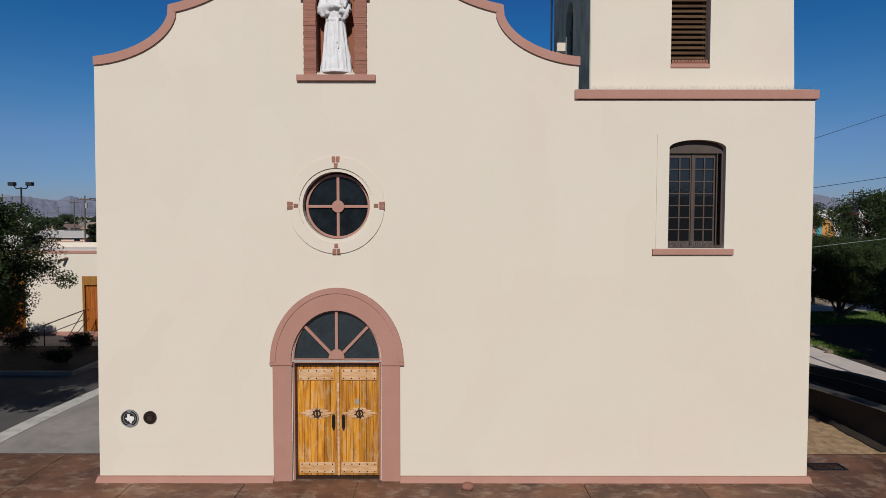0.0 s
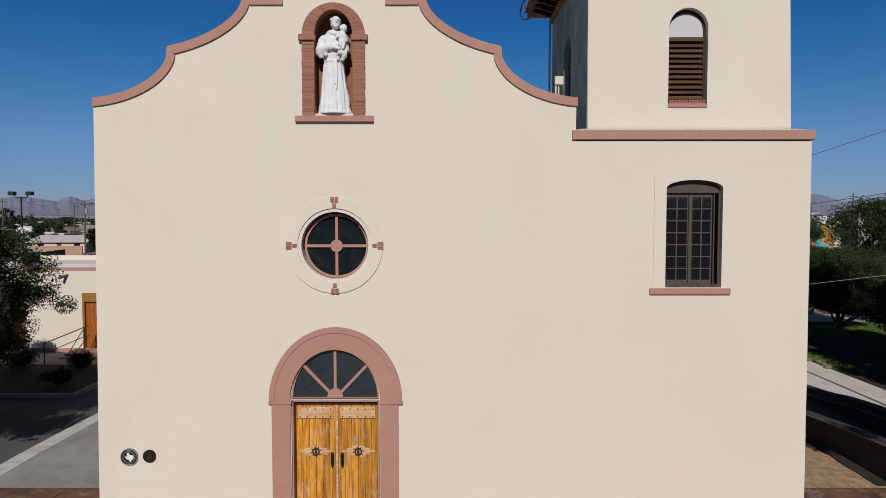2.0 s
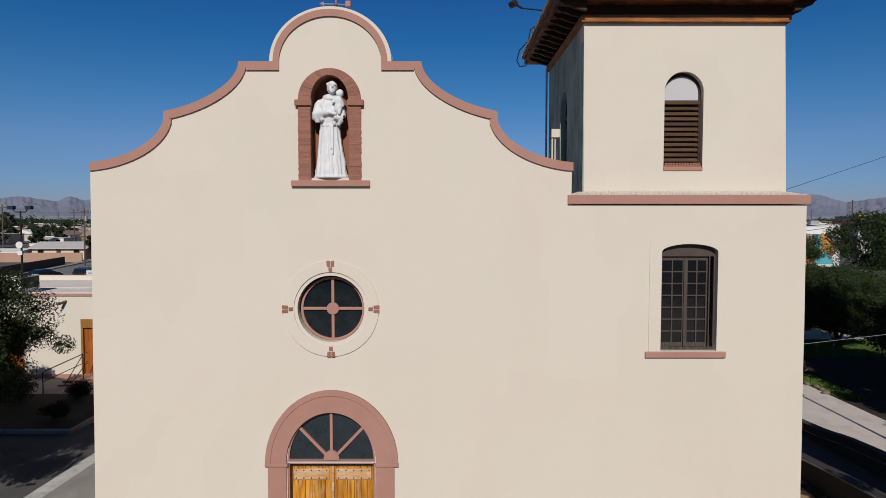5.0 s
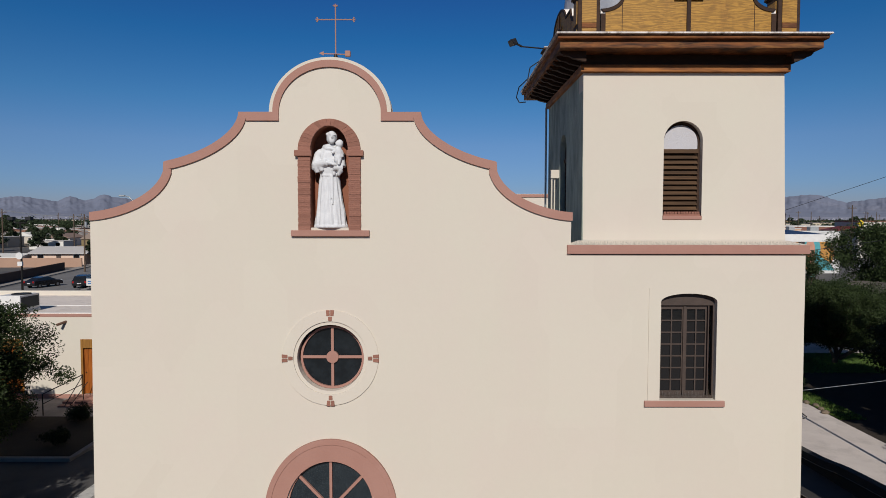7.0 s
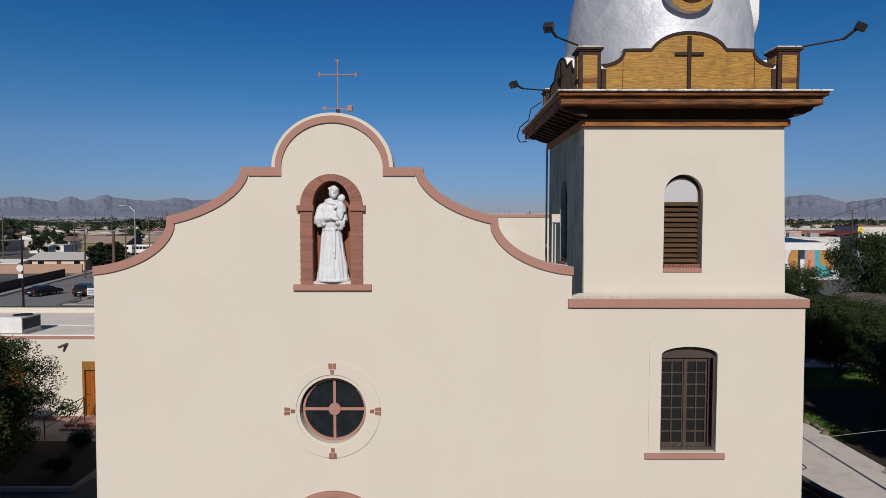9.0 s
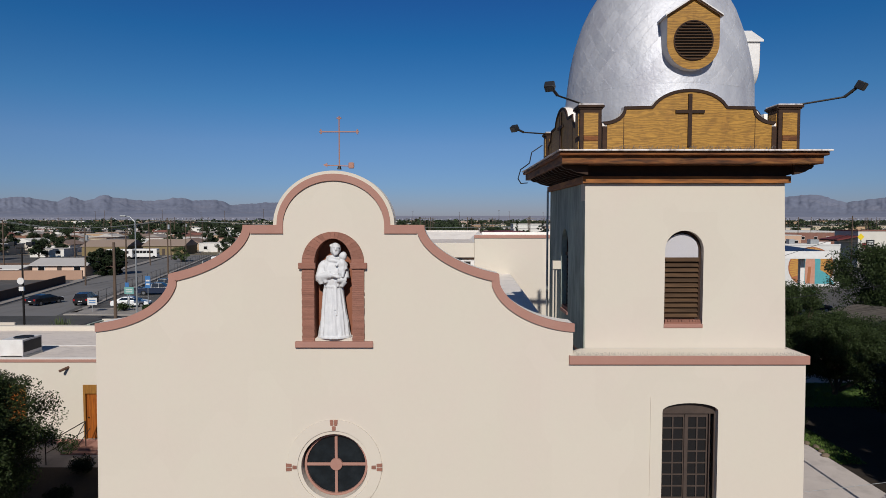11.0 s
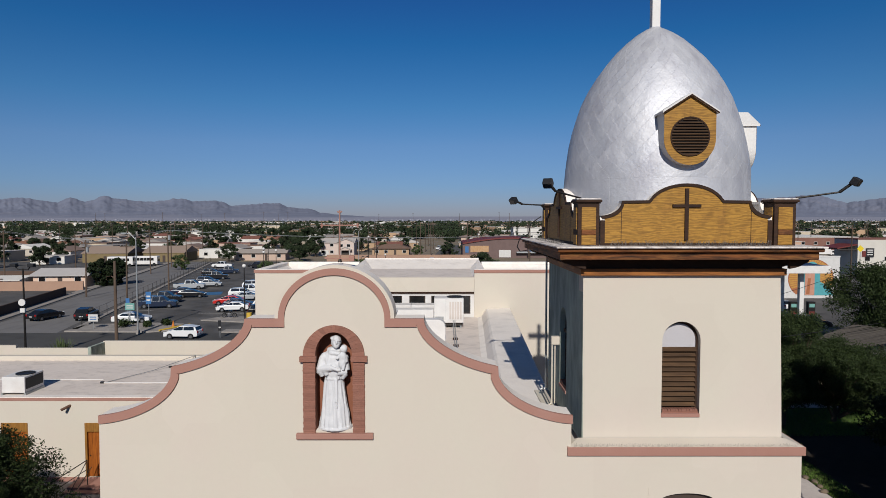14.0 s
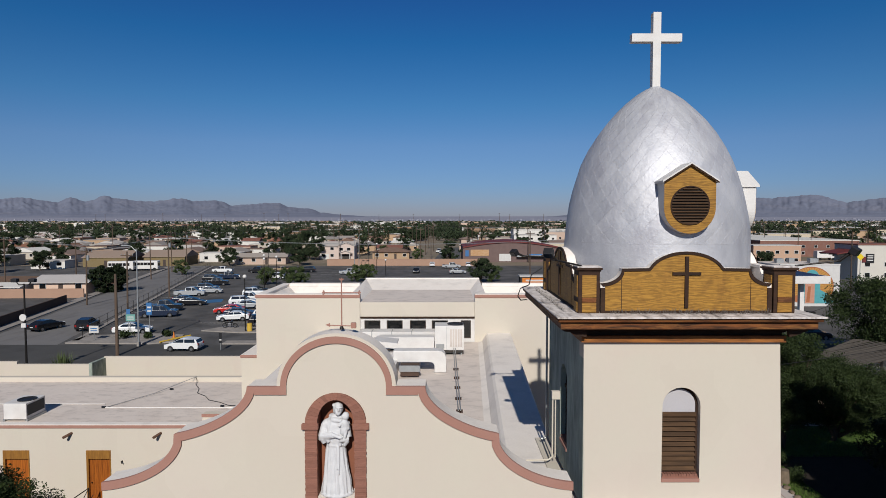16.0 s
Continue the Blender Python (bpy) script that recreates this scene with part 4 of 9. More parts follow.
part("spike_strip", bm, SPIKE, win, "thin metal bird spikes")["kind"] = "stuff"
part("plaster_edge", boxed(4.585, 4.60, -0.014, 0.0, 4.97, 7.43), STUCCO, church, "raised plaster edge beside the window")

# ---- tower base and ledge ----
part("tower_base_side", boxed(7.28, XR - 0.002, WALL_T, 5.2, -0.17, 8.14), STUCCO, church)
part("tower_base_back", boxed(2.86, 7.28, 4.7, 5.2, -0.17, 8.14), STUCCO, church)
part("tower_base_inner_side", boxed(2.86, 3.3, WALL_T, 4.7, -0.17, 8.14), STUCCO, church)
ledge = part("tower_ledge", slab(B(), [[(2.80, -0.06), (8.0, -0.06), (8.0, 5.32), (3.28, 5.32), (3.28, 0.30), (2.80, 0.30)]], 8.16, 8.356, "z"), PINK, church, "pink ledge round the tower foot", bevel=0.012)
bm = B()
lo = [bm.verts.new(p) for p in ((2.82, -0.05, 8.358), (7.97, -0.05, 8.358), (7.97, 5.30, 8.358))]
hi = [bm.verts.new(p) for p in ((3.10, 0.30, 8.44), (7.70, 0.30, 8.44), (7.70, 5.10, 8.44))]
for k in range(2):
    bm.faces.new((lo[k], lo[k + 1], hi[k + 1], hi[k]))
bm.faces.new((lo[0], hi[0], bm.verts.new((2.82, 0.30, 8.358))))
part("ledge_weathering", bm, STUCCO, church, "whitish sloping mortar on the ledge")
bm = B()
random.seed(5)
for k in range(190):
    x = 2.95 + k * 0.0258
    rod(bm, (x, -0.04, 8.36), (x + random.uniform(-0.015, 0.015), -0.06 + random.uniform(-0.03, 0.03), 8.42 + random.uniform(0, 0.03)), 0.0018, 0.0012, 4)
part("spike_strip", bm, SPIKE, church, "row of thin metal bird spikes")["kind"] = "stuff"

# ---- bell tower ----
tower = part("bell_tower", B(), STUCCO, church, "square cream bell tower")
TB, TT = 8.30, 12.08


def tower_wall(axis, d0, d1, u0, u1, u0t, u1t, uc, mtl, name):
    hole = arch(uc - 0.425, uc + 0.425, 8.98, 10.62, 0.43, 22)
    rim4 = [(u0, TB)] + [(u1, TB), (u1t, TT), (u0t, TT)]
    part(name, slab(B(), [rim4, hole], d0, d1, axis), mtl, tower)


tower_wall("y", 0.32, 0.75, 3.215, 7.67, 3.185, 7.55, 5.385, STUCCO, "front_face")
# the flanks get the darker stucco, their shade being in its colour
tower_wall("x", 3.19, 3.62, 0.752, 4.70, 0.752, 4.66, 2.52, STUCCO_SHADED_WEATHERED, "side_face")
tower_wall("x", 7.16, 7.59, 0.752, 4.70, 0.752, 4.66, 2.52, STUCCO_SHADED_WEATHERED, "side_face")
part("back_face", boxed(3.622, 7.158, 4.28, 4.70, TB, TT), STUCCO, tower)
part("corner_return", boxed(3.188, 3.22, 0.33, 0.752, TB, TT - 0.002), STUCCO_SHADED_WEATHERED, tower, "streaked weathered stucco with side shade in its colour")
part("inner_void", boxed(3.75, 7.0, 1.0, 4.1, TB, TT), DARK_VOID, tower)


def louvre(axis):
    """Timber louvre with a mesh screen over it, for one tower opening, in its own frame: x across, y inwards."""
    t = part("louvre", slab(B(), [arch(-0.42, 0.42, 8.99, 10.62, 0.425, 22), arch(-0.375, 0.375, 9.05, 10.62, 0.38, 22)], 0.14, 0.20), DARK_WOOD, tower, "dark weathered timber louvre")
    for k in range(11):
        z = 9.16 + k * 0.113
        m = Matrix.Translation((0, 0.17, z)) @ Euler((radians(50), 0, 0)).to_matrix().to_4x4()
        part("slat", box(B(), -0.38, 0.38, -0.066, 0.066, -0.009, 0.009, m), LOUVRE_WOOD, t, bevel=0.003)
    part("head_rail", boxed(-0.38, 0.38, 0.10, 0.2, 10.36, 10.45), LOUVRE_WOOD, t, bevel=0.006)
    part("mesh_screen", slab(B(), [[(0.375 * math.cos(math.pi * k / 20), 10.60 + 0.38 * math.sin(math.pi * k / 20)) for k in range(21)] + [(-0.375, 10.45), (0.375, 10.45)]], 0.165, 0.172), SCREEN, t, "pale wire mesh")
    part("louvre_sill", boxed(-0.43, 0.43, -0.025, 0.2, 8.90, 8.985), PINK, t, bevel=0.01)
    sill = part("brick_sill", boxed(-0.40, 0.40, 0.02, 0.2, 8.985, 9.03), PINK_BRICK, t)
    for k in range(13):
        part("brick", boxed(-0.395 + k * 0.061, -0.395 + k * 0.061 + 0.05, 0.008, 0.15, 9.03, 9.075), PINK_BRICK, sill)
    return t


for m4 in (pose(5.385, 0.32, 0, 0, 0, 0), pose(3.19, 2.52, 0, 0, 0, -90)):
    made = louvre("y")
    made.matrix_basis = m4

part("frieze_board", slab(B(), [[(3.11, 0.215), (7.63, 0.215), (7.63, 4.75), (3.11, 4.75)], [(3.3, 0.45), (7.4, 0.45), (7.4, 4.5), (3.3, 4.5)]], 12.085, 12.235, "z"), FRIEZE_WOOD, tower, "stained orange brown timber frieze", bevel=0.008)
# dark wood whose colour also carries the cornice's shade
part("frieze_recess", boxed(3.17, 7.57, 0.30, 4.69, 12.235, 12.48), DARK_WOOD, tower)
cornice = part("cornice", boxed(2.56, 8.04, -0.25, 5.39, 12.46, 12.625), CORNICE_WOOD, tower, "projecting stained timber cornice", bevel=0.01)
part("crown_moulding", boxed(2.49, 8.11, -0.35, 5.45, 12.625, 12.71), CORNICE_WOOD, cornice, bevel=0.03)
part("cornice_top", boxed(2.46, 8.14, -0.42, 5.48, 12.71, 12.745), LEDGE_DUST, cornice, "ledge whitened by bird droppings", bevel=0.012)
for k in range(12):
    y = 0.05 + k * 0.42
    part("rafter_tail", slab(B(), [[(2.62, 12.47), (2.62, 12.42), (2.70, 12.37), (2.80, 12.36), (2.90, 12.31), (3.05, 12.27), (3.17, 12.25), (3.17, 12.47)]], y - 0.05, y + 0.05), DARK_WOOD, cornice)
    part("rafter_tail", slab(B(), [[(7.98, 12.47), (7.98, 12.42), (7.93, 12.37), (7.88, 12.36), (7.8, 12.31), (7.68, 12.27), (7.57, 12.25), (7.57, 12.47)]], y - 0.05, y + 0.05), DARK_WOOD, cornice)

# ---- tower parapet: four corner posts and scalloped panels ----
PX, PY = 5.385, 2.50


def post(px, py):
    p = part("corner_post", boxed(px - 0.235, px + 0.235, py - 0.235, py + 0.235, 12.70, 13.66), DARK_WOOD, tower, "dark timber corner post with golden panels", bevel=0.012)
    part("cap", boxed(px - 0.255, px + 0.255, py - 0.255, py + 0.255, 13.66, 13.69), DARK_WOOD, p, bevel=0.010)
    part("cap", boxed(px - 0.285, px + 0.285, py - 0.285, py + 0.285, 13.69, 13.745), DARK_WOOD, p, bevel=0.015)
    part("cap_top", boxed(px - 0.265, px + 0.265, py - 0.265, py + 0.265, 13.745, 13.775), LEDGE_DUST, p, bevel=0.012)
    for z0, z1 in ((12.77, 12.98), (13.10, 13.58)):
        part("inset", boxed(px - 0.155, px + 0.155, py - 0.252, py - 0.234, z0, z1), PLYWOOD, p)
        part("inset", boxed(px - 0.252, px - 0.234, py - 0.155, py + 0.155, z0, z1), PLYWOOD, p)
    part("middle_block", boxed(px - 0.155, px + 0.155, py - 0.262, py - 0.234, 12.985, 13.095), CORNICE_WOOD, p, bevel=0.008)


for sx in (-1, 1):
    for sy in (-1, 1):
        post(PX + sx * 2.135, PY + sy * 2.12)


def scallop(half, lift=0.0):
    """Outline of a parapet panel: hollow ends, level shoulders and a round arch between."""
    pts = [(half, 12.70), (half, 13.40)]
    for k in range(1, 9):
        a = math.pi / 2 * k / 8
        pts.append((half - 0.47 * math.sin(a), 13.40 + 0.325 * (1 - math.cos(a)) + lift))
    pts.append((0.82, 13.735 + lift))
    for k in range(0, 17):
        a = math.pi * (0.12 + 0.76 * k / 16)
        pts.append((0.79 / math.cos(math.pi * 0.12) * math.cos(a), 13.57 + 0.53 * math.sin(a) + lift))
    left = [(-x, z) for x, z in pts[:11]][::-1]
    return pts + left


def panel(m4, half):
    body = part("parapet_panel", slab(B(), [scallop(half)], 0.0, 0.16), WHITE_TOP, tower, "scalloped parapet panel, golden plywood framed in dark wood")
    body.matrix_basis = m4
    edge = scallop(half)
    up = [p for p in edge[1:-1]]
    low = [(p[0] * 0.97, p[1] - 0.062) for p in up]
    part("top_rim", slab(B(), [up + low[::-1]], -0.035, 0.0), DARK_WOOD, body)
    part("bottom_rail", boxed(-half, half, -0.035, 0.0, 12.70, 12.80), DARK_WOOD, body)
    part("side_stile", boxed(-half, -half + 0.10, -0.034, 0.0, 12.80, 13.3), DARK_WOOD, body)
    part("side_stile", boxed(half - 0.10, half, -0.034, 0.0, 12.80, 13.3), DARK_WOOD, body)
    inset = [(p[0] * 0.97, p[1] - 0.062) for p in up]
    inset = [(max(-half + 0.1, min(half - 0.1, x)), z) for x, z in inset]
    part("plywood", slab(B(), [inset + [(-half + 0.1, 12.80), (half - 0.1, 12.80)]], -0.014, -0.001), PLYWOOD, body)
    for x in (-half + 0.46, half - 0.46):
        part("joint_strip", boxed(x - 0.006, x + 0.006, -0.019, -0.001, 12.80, 13.66), DARK_WOOD, body)
    part("wooden_cross", slab(B(), [[(-0.04, 12.86), (0.04, 12.86), (0.04, 13.58), (0.31, 13.58), (0.31, 13.645), (0.04, 13.645), (0.04, 13.99), (-0.04, 13.99), (-0.04, 13.645), (-0.31, 13.645), (-0.31, 13.58), (-0.04, 13.58)]], -0.055, -0.012), DARK_WOOD, body, "dark wooden cross")
    part("back_rim", slab(B(), [up + low[::-1]], 0.16, 0.22), WHITE_TOP, body)


panel(pose(PX, 0.20, 0), 1.875)
panel(pose(3.08, PY, 0, 0, 0, -90), 1.85)
panel(pose(7.69, PY, 0, 0, 0, 90), 1.85)
panel(pose(PX, 4.80, 0, 0, 0, 180), 1.875)
bm = B()
random.seed(6)
for k in range(120):
    x = 3.7 + k * 0.029
    for s in range(2):
        rod(bm, (x, 0.02, 12.745), (x + random.uniform(-0.09, 0.09), 0.0 + random.uniform(-0.06, 0.06), 12.80 + random.uniform(0, 0.08)), 0.004, 0.0025, 4)
for k in range(64):
    y = 0.4 + k * 0.065
    for s in range(2):
        rod(bm, (2.75, y, 12.745), (2.75 + random.uniform(-0.06, 0.06), y + random.uniform(-0.07, 0.07), 12.80 + random.uniform(0, 0.05)), 0.003, 0.002, 4)
part("spike_strip", bm, SPIKE, tower, "wire bird spikes along the cornice")["kind"] = "stuff"

# ---- dome ----
dome_prof = [(2.26, 12.70), (2.275, 13.2), (2.28, 13.7), (2.275, 14.2), (2.262, 14.5), (2.225, 14.85), (2.165, 15.2), (2.085, 15.55), (1.98, 15.9), (1.85, 16.25), (1.67, 16.6),
             (1.46, 16.95), (1.22, 17.27), (0.965, 17.56), (0.71, 17.80), (0.45, 18.00), (0.24, 18.13), (0.12, 18.18)]
dome_prof = [(r * 0.982, z - 0.06 * max(0.0, (z - 14.0) / 4.2)) for r, z in dome_prof]
dome = part("dome", lathe(B(), dome_prof, DX, DY, 96, 0.035), SILVER, tower, "silver painted egg-shaped dome of overlapping sheets", smooth=True)


part("finial_collar", lathe(B(), [(0.17, 18.02), (0.19, 18.08), (0.14, 18.13), (0.0, 18.14)], DX, DY, 20), SILVER, dome, smooth=True)
cross_loop = [(-0.1, 18.05), (0.1, 18.05), (0.1, 19.25), (0.63, 19.25), (0.63, 19.45), (0.1, 19.45), (0.1, 19.98), (-0.1, 19.98), (-0.1, 19.45), (-0.63, 19.45), (-0.63, 19.25), (-0.1, 19.25)]
part("dome_cross", slab(B(), [[(DX - 0.01 + u, v) for u, v in cross_loop]], DY - 0.1, DY + 0.1), WHITE_METAL, dome, "white box cross on top of the dome", bevel=0.008)


def dormer(m4):
    """A dormer with a round louvre, in its own frame: x across, y inwards from the front."""
    cz = 15.10
    body = []
    for k in range(25):
        a = math.pi * (1 + k / 24)
        body.append((0.56 * math.cos(a), cz - 0.05 + 0.56 * math.sin(a)))
    body += [(0.56, 15.62), (0.0, 15.97), (-0.56, 15.62)]
    d = part("dormer", slab(B(), [body], 0.006, 1.3), WHITE_METAL, dome, "small gabled dormer with a round louvre")
    d.matrix_basis = m4
    part("dormer_front", slab(B(), [body, circle(0, cz, 0.41, 32)], 0.0, 0.006), PLYWOOD, d, "golden plywood front")
    part("round_frame", slab(B(), [circle(0, cz, 0.425, 40), circle(0, cz, 0.40, 40)], -0.02, 0.03), DARK_WOOD, d)
    part("louvre_back", slab(B(), [circle(0, cz, 0.41, 32)], 0.002, 0.005), DARK_VOID, d)
    for k in range(13):
        z = cz - 0.37 + k * 0.062
        hw = math.sqrt(max(0.41 ** 2 - (z - cz) ** 2, 0.01)) - 0.01
        mm = Matrix.Translation((0, 0.0, z)) @ Euler((radians(38), 0, 0)).to_matrix().to_4x4()
        part("slat", box(B(), -hw, hw, -0.042, -0.002, -0.005, 0.005, mm), LOUVRE_WOOD, d)
    for s in (-1, 1):
        pts = [(0, 15.975), (s * 0.61, 15.59), (s * 0.61, 15.64), (0, 16.03)]
        part("dormer_roof", slab(B(), [pts], -0.06, 1.3), WHITE_METAL, d)
        part("barge_board", slab(B(), [[(0, 15.965), (s * 0.60, 15.585), (s * 0.60, 15.61), (0, 15.995)]], -0.075, -0.06), DARK_WOOD, d)


dormer(pose(5.40, 0.10, 0))
dormer(pose(DX + 2.33, DY, 0, 0, 0, 90))

# ---- nave behind the gable ----
NZ = 7.55
part("nave_wall", boxed(-7.39, -6.95, WALL_T, 22.6, -0.6, 8.0), STUCCO, church)
part("nave_roof", boxed(-6.95, 2.60, WALL_T, 22.6, NZ - 0.3, NZ), ROOF_GREY, church, "pale worn flat roof of the nave")


def skewed(bm, y0=4.6, k=0.042):
    """The nave's right side runs slightly outwards."""
    for v in bm.verts:
        v.co.x += k * (v.co.y - y0)
    return bm


part("nave_wall", skewed(boxed(2.0, 3.22, 5.2, 22.6, -0.6, 7.9)), STUCCO, church)
cant = [(1.35, NZ + 0.001), (1.60, NZ + 0.08), (1.82, 7.98), (1.92, 8.06), (3.22, 8.10), (3.27, 8.06), (3.27, 7.86), (2.0, 7.86), (1.9, NZ + 0.001)]
parapet = part("roof_parapet", skewed(slab(B(), [cant], WALL_T, 22.58)), WHITE_TOP, church, "broad whitish parapet beside the nave roof")
part("roof_parapet", boxed(-7.42, -6.92, WALL_T, 22.6, 8.0, 8.12), WHITE_TOP, church, bevel=0.03)
# transept block with clerestory
blk = part("transept", B(), STUCCO, church, "cream block behind the nave with a recessed window band")
part("block_wall", boxed(-10.98, -4.86, 22.6, 23.1, -0.6, 10.18), STUCCO, blk)
part("block_wall", boxed(1.92, 9.2, 22.6, 23.1, -0.6, 10.18), STUCCO, blk)
part("block_wall", boxed(-10.98, -10.55, 23.1, 29.0, -0.6, 10.18), STUCCO, blk)
part("block_wall", boxed(8.8, 9.2, 23.1, 29.0, -0.6, 10.18), STUCCO, blk)
part("block_wall", boxed(-10.55, -5.6, 28.6, 29.0, -0.6, 10.18), STUCCO, blk)
part("block_wall", boxed(2.66, 8.8, 28.6, 29.0, -0.6, 10.18), STUCCO, blk)
part("block_wall", boxed(-5.6, 2.66, 31.6, 32.0, -0.6, 10.3), STUCCO, blk)
part("block_band", boxed(-11.03, -4.84, 22.54, 22.62, 10.18, 10.36), PINK, blk, "pink band on the parapet", bevel=0.015)
part("block_band", boxed(1.90, 9.25, 22.54, 22.62, 10.18, 10.36), PINK, blk, bevel=0.015)
part("block_coping", boxed(-11.02, -4.85, 22.622, 23.12, 10.18, 10.38), WHITE_TOP, blk, bevel=0.04)
part("block_coping", boxed(1.91, 9.24, 22.622, 23.12, 10.18, 10.38), WHITE_TOP, blk, bevel=0.04)
part("block_coping", boxed(-11.02, -10.50, 23.12, 29.02, 10.18, 10.38), WHITE_TOP, blk, bevel=0.04)
part("block_coping", boxed(8.7, 9.24, 23.12, 29.02, 10.18, 10.38), WHITE_TOP, blk, bevel=0.04)
part("block_coping", boxed(-10.5, -5.65, 28.5, 29.02, 10.18, 10.40), WHITE_TOP, blk, bevel=0.04)
part("block_coping", boxed(2.71, 8.7, 28.5, 29.02, 10.18, 10.40), WHITE_TOP, blk, bevel=0.04)
part("block_coping", boxed(-5.65, 2.71, 31.5, 32.02, 10.3, 10.46), WHITE_TOP, blk, bevel=0.04)
bm = B()
for xa, xb, yb in ((-10.5, -9.6, 28.5), (8.7, 7.8, 28.5)):
    vs = [bm.verts.new(p) for p in ((xa, 23.12, 10.19), (xb, 23.12, 9.55), (xb, yb, 9.55), (xa, yb, 10.19))]
    bm.faces.new(vs)
for xa, xb in ((-10.5, -5.65), (2.71, 8.7)):
    vs = [bm.verts.new(p) for p in ((xa, 28.5, 10.19), (xb, 28.5, 10.19), (xb, 27.7, 9.55), (xa, 27.7, 9.55))]
    bm.faces.new(vs)
part("roof_cant", bm, WHITE_TOP, blk, "white coated sloping upstand")
part("block_roof", boxed(-10.5, -4.86, 23.1, 28.6, 9.3, 9.5), WHITE_TOP, blk)
part("block_roof", boxed(1.92, 8.8, 23.1, 28.6, 9.3, 9.5), WHITE_TOP, blk)
part("raised_roof", boxed(-4.86, 1.92, 22.8, 29.0, 9.72, 9.90), ROOF_GREY, blk, "grey flat roof over the window band")
bm = B()
for xa, xb in ((-5.6, -4.86), (1.92, 2.66)):
    o = xa if xa < 0 else xb
    i_ = xb if xa < 0 else xa
    vs = [bm.verts.new(p) for p in ((i_, 22.85, 9.90), (i_, 29.0, 9.9), (o, 31.6, 10.42), (o, 23.1, 10.2), (i_, 22.85, 9.5), (i_, 29.0, 9.5), (o, 31.6, 9.5), (o, 23.1, 9.5))]
    for f in ((0, 1, 2, 3), (7, 6, 5, 4), (0, 4, 5, 1), (1, 5, 6, 2), (2, 6, 7, 3), (3, 7, 4, 0)):
        bm.faces.new([vs[q] for q in f])
vs = [bm.verts.new(p) for p in ((-4.86, 29.0, 9.9), (1.92, 29.0, 9.9), (2.66, 31.6, 10.42), (-5.6, 31.6, 10.42), (-4.86, 29.0, 9.5), (1.92, 29.0, 9.5), (2.66, 31.6, 9.5), (-5.6, 31.6, 9.5))]
for f in ((0, 1, 2, 3), (7, 6, 5, 4), (0, 4, 5, 1), (2, 6, 7, 3)):
    bm.faces.new([vs[q] for q in f])
part("roof_cant", bm, WHITE_TOP, blk, "white coated sloping upstand")
part("clerestory_fascia", boxed(-4.855, 1.915, 22.66, 22.85, 9.04, 9.90), STUCCO, blk, bevel=0.02)
# dark strip stands in for the shade below the fascia
part("fascia_shadow_gap", boxed(-4.85, 1.91, 22.72, 23.1, 8.93, 9.04), DARK_WOOD, blk)
wx = [-4.62, -3.30, -1.92, -0.62]
holes = [[(x, 8.08), (x + 0.95, 8.08), (x + 0.95, 8.80), (x, 8.80)] for x in wx] + [[(1.10, 7.72), (1.70, 7.72), (1.70, 8.80), (1.10, 8.80)]]
part("clerestory_wall", slab(B(), [[(-4.86, NZ - 0.2), (1.92, NZ - 0.2), (1.92, 8.93), (-4.86, 8.93)]] + holes, 22.80, 23.0), WHITE_METAL, blk, "white painted window band")
for k, h in enumerate(holes):
    (xa, za), (xb, zb) = h[0], h[2]
    w_ = part("clerestory_window", slab(B(), [[(xa, za), (xb, za), (xb, zb), (xa, zb)], [(xa + 0.05, za + 0.05), (xb - 0.05, za + 0.05), (xb - 0.05, zb - 0.05), (xa + 0.05, zb - 0.05)]], 22.86, 22.94), WINDOW_BROWN, blk)
    part("pane", boxed(xa + 0.04, xb - 0.04, 22.90, 22.906, za + 0.04, zb - 0.04), PANE, w_)
part("side_parapet", boxed(-12.0, -10.98, 22.9, 27.5, -0.5, 6.55), STUCCO, blk)
part("side_parapet_band", boxed(-12.05, -10.98, 22.84, 22.9, 6.55, 6.72), PINK, blk, "chipped pink band", bevel=0.02)
part("side_parapet_top", boxed(-12.04, -10.98, 22.9, 27.5, 6.55, 6.72), WHITE_TOP, blk, bevel=0.03)


# ---- roof plant ----
def rooftop_unit(x, y, z, w, d, h, label, duct=True):
    u = thing("air_conditioner", label, "air conditioner", (x, y, z))
    part("cabinet", boxed(-w / 2, w / 2, -d / 2, d / 2, 0.12, h), WHITE_METAL, u, bevel=0.02)
    for sx in (-1, 1):
        part("skid", boxed(sx * w / 2 - 0.06, sx * w / 2 + 0.06, -d / 2, d / 2, 0.0, 0.12), GALV, u)
    for k in range(int(w / 0.25) if duct else 0):
        part("panel_rib", boxed(-w / 2 + 0.1 + k * 0.25, -w / 2 + 0.13 + k * 0.25, -d / 2 - 0.012, -d / 2, 0.3, h - 0.12), GALV, u)
    bm = lathe(B(), [(0.0, h + 0.004), (min(w, d) * 0.30, h + 0.004), (min(w, d) * 0.36, h + 0.05), (min(w, d) * 0.38, h + 0.05), (min(w, d) * 0.38, h)], w * 0.12, 0, 28)
    part("fan_ring", bm, BLACK_PLASTIC, u, "black fan outlet")
    part("coil_face", boxed(w / 2, w / 2 + 0.012, -d / 2 + 0.08, d / 2 - 0.08, 0.3, h - 0.1), BLACK_PLASTIC, u, "dark louvred coil")
    return u


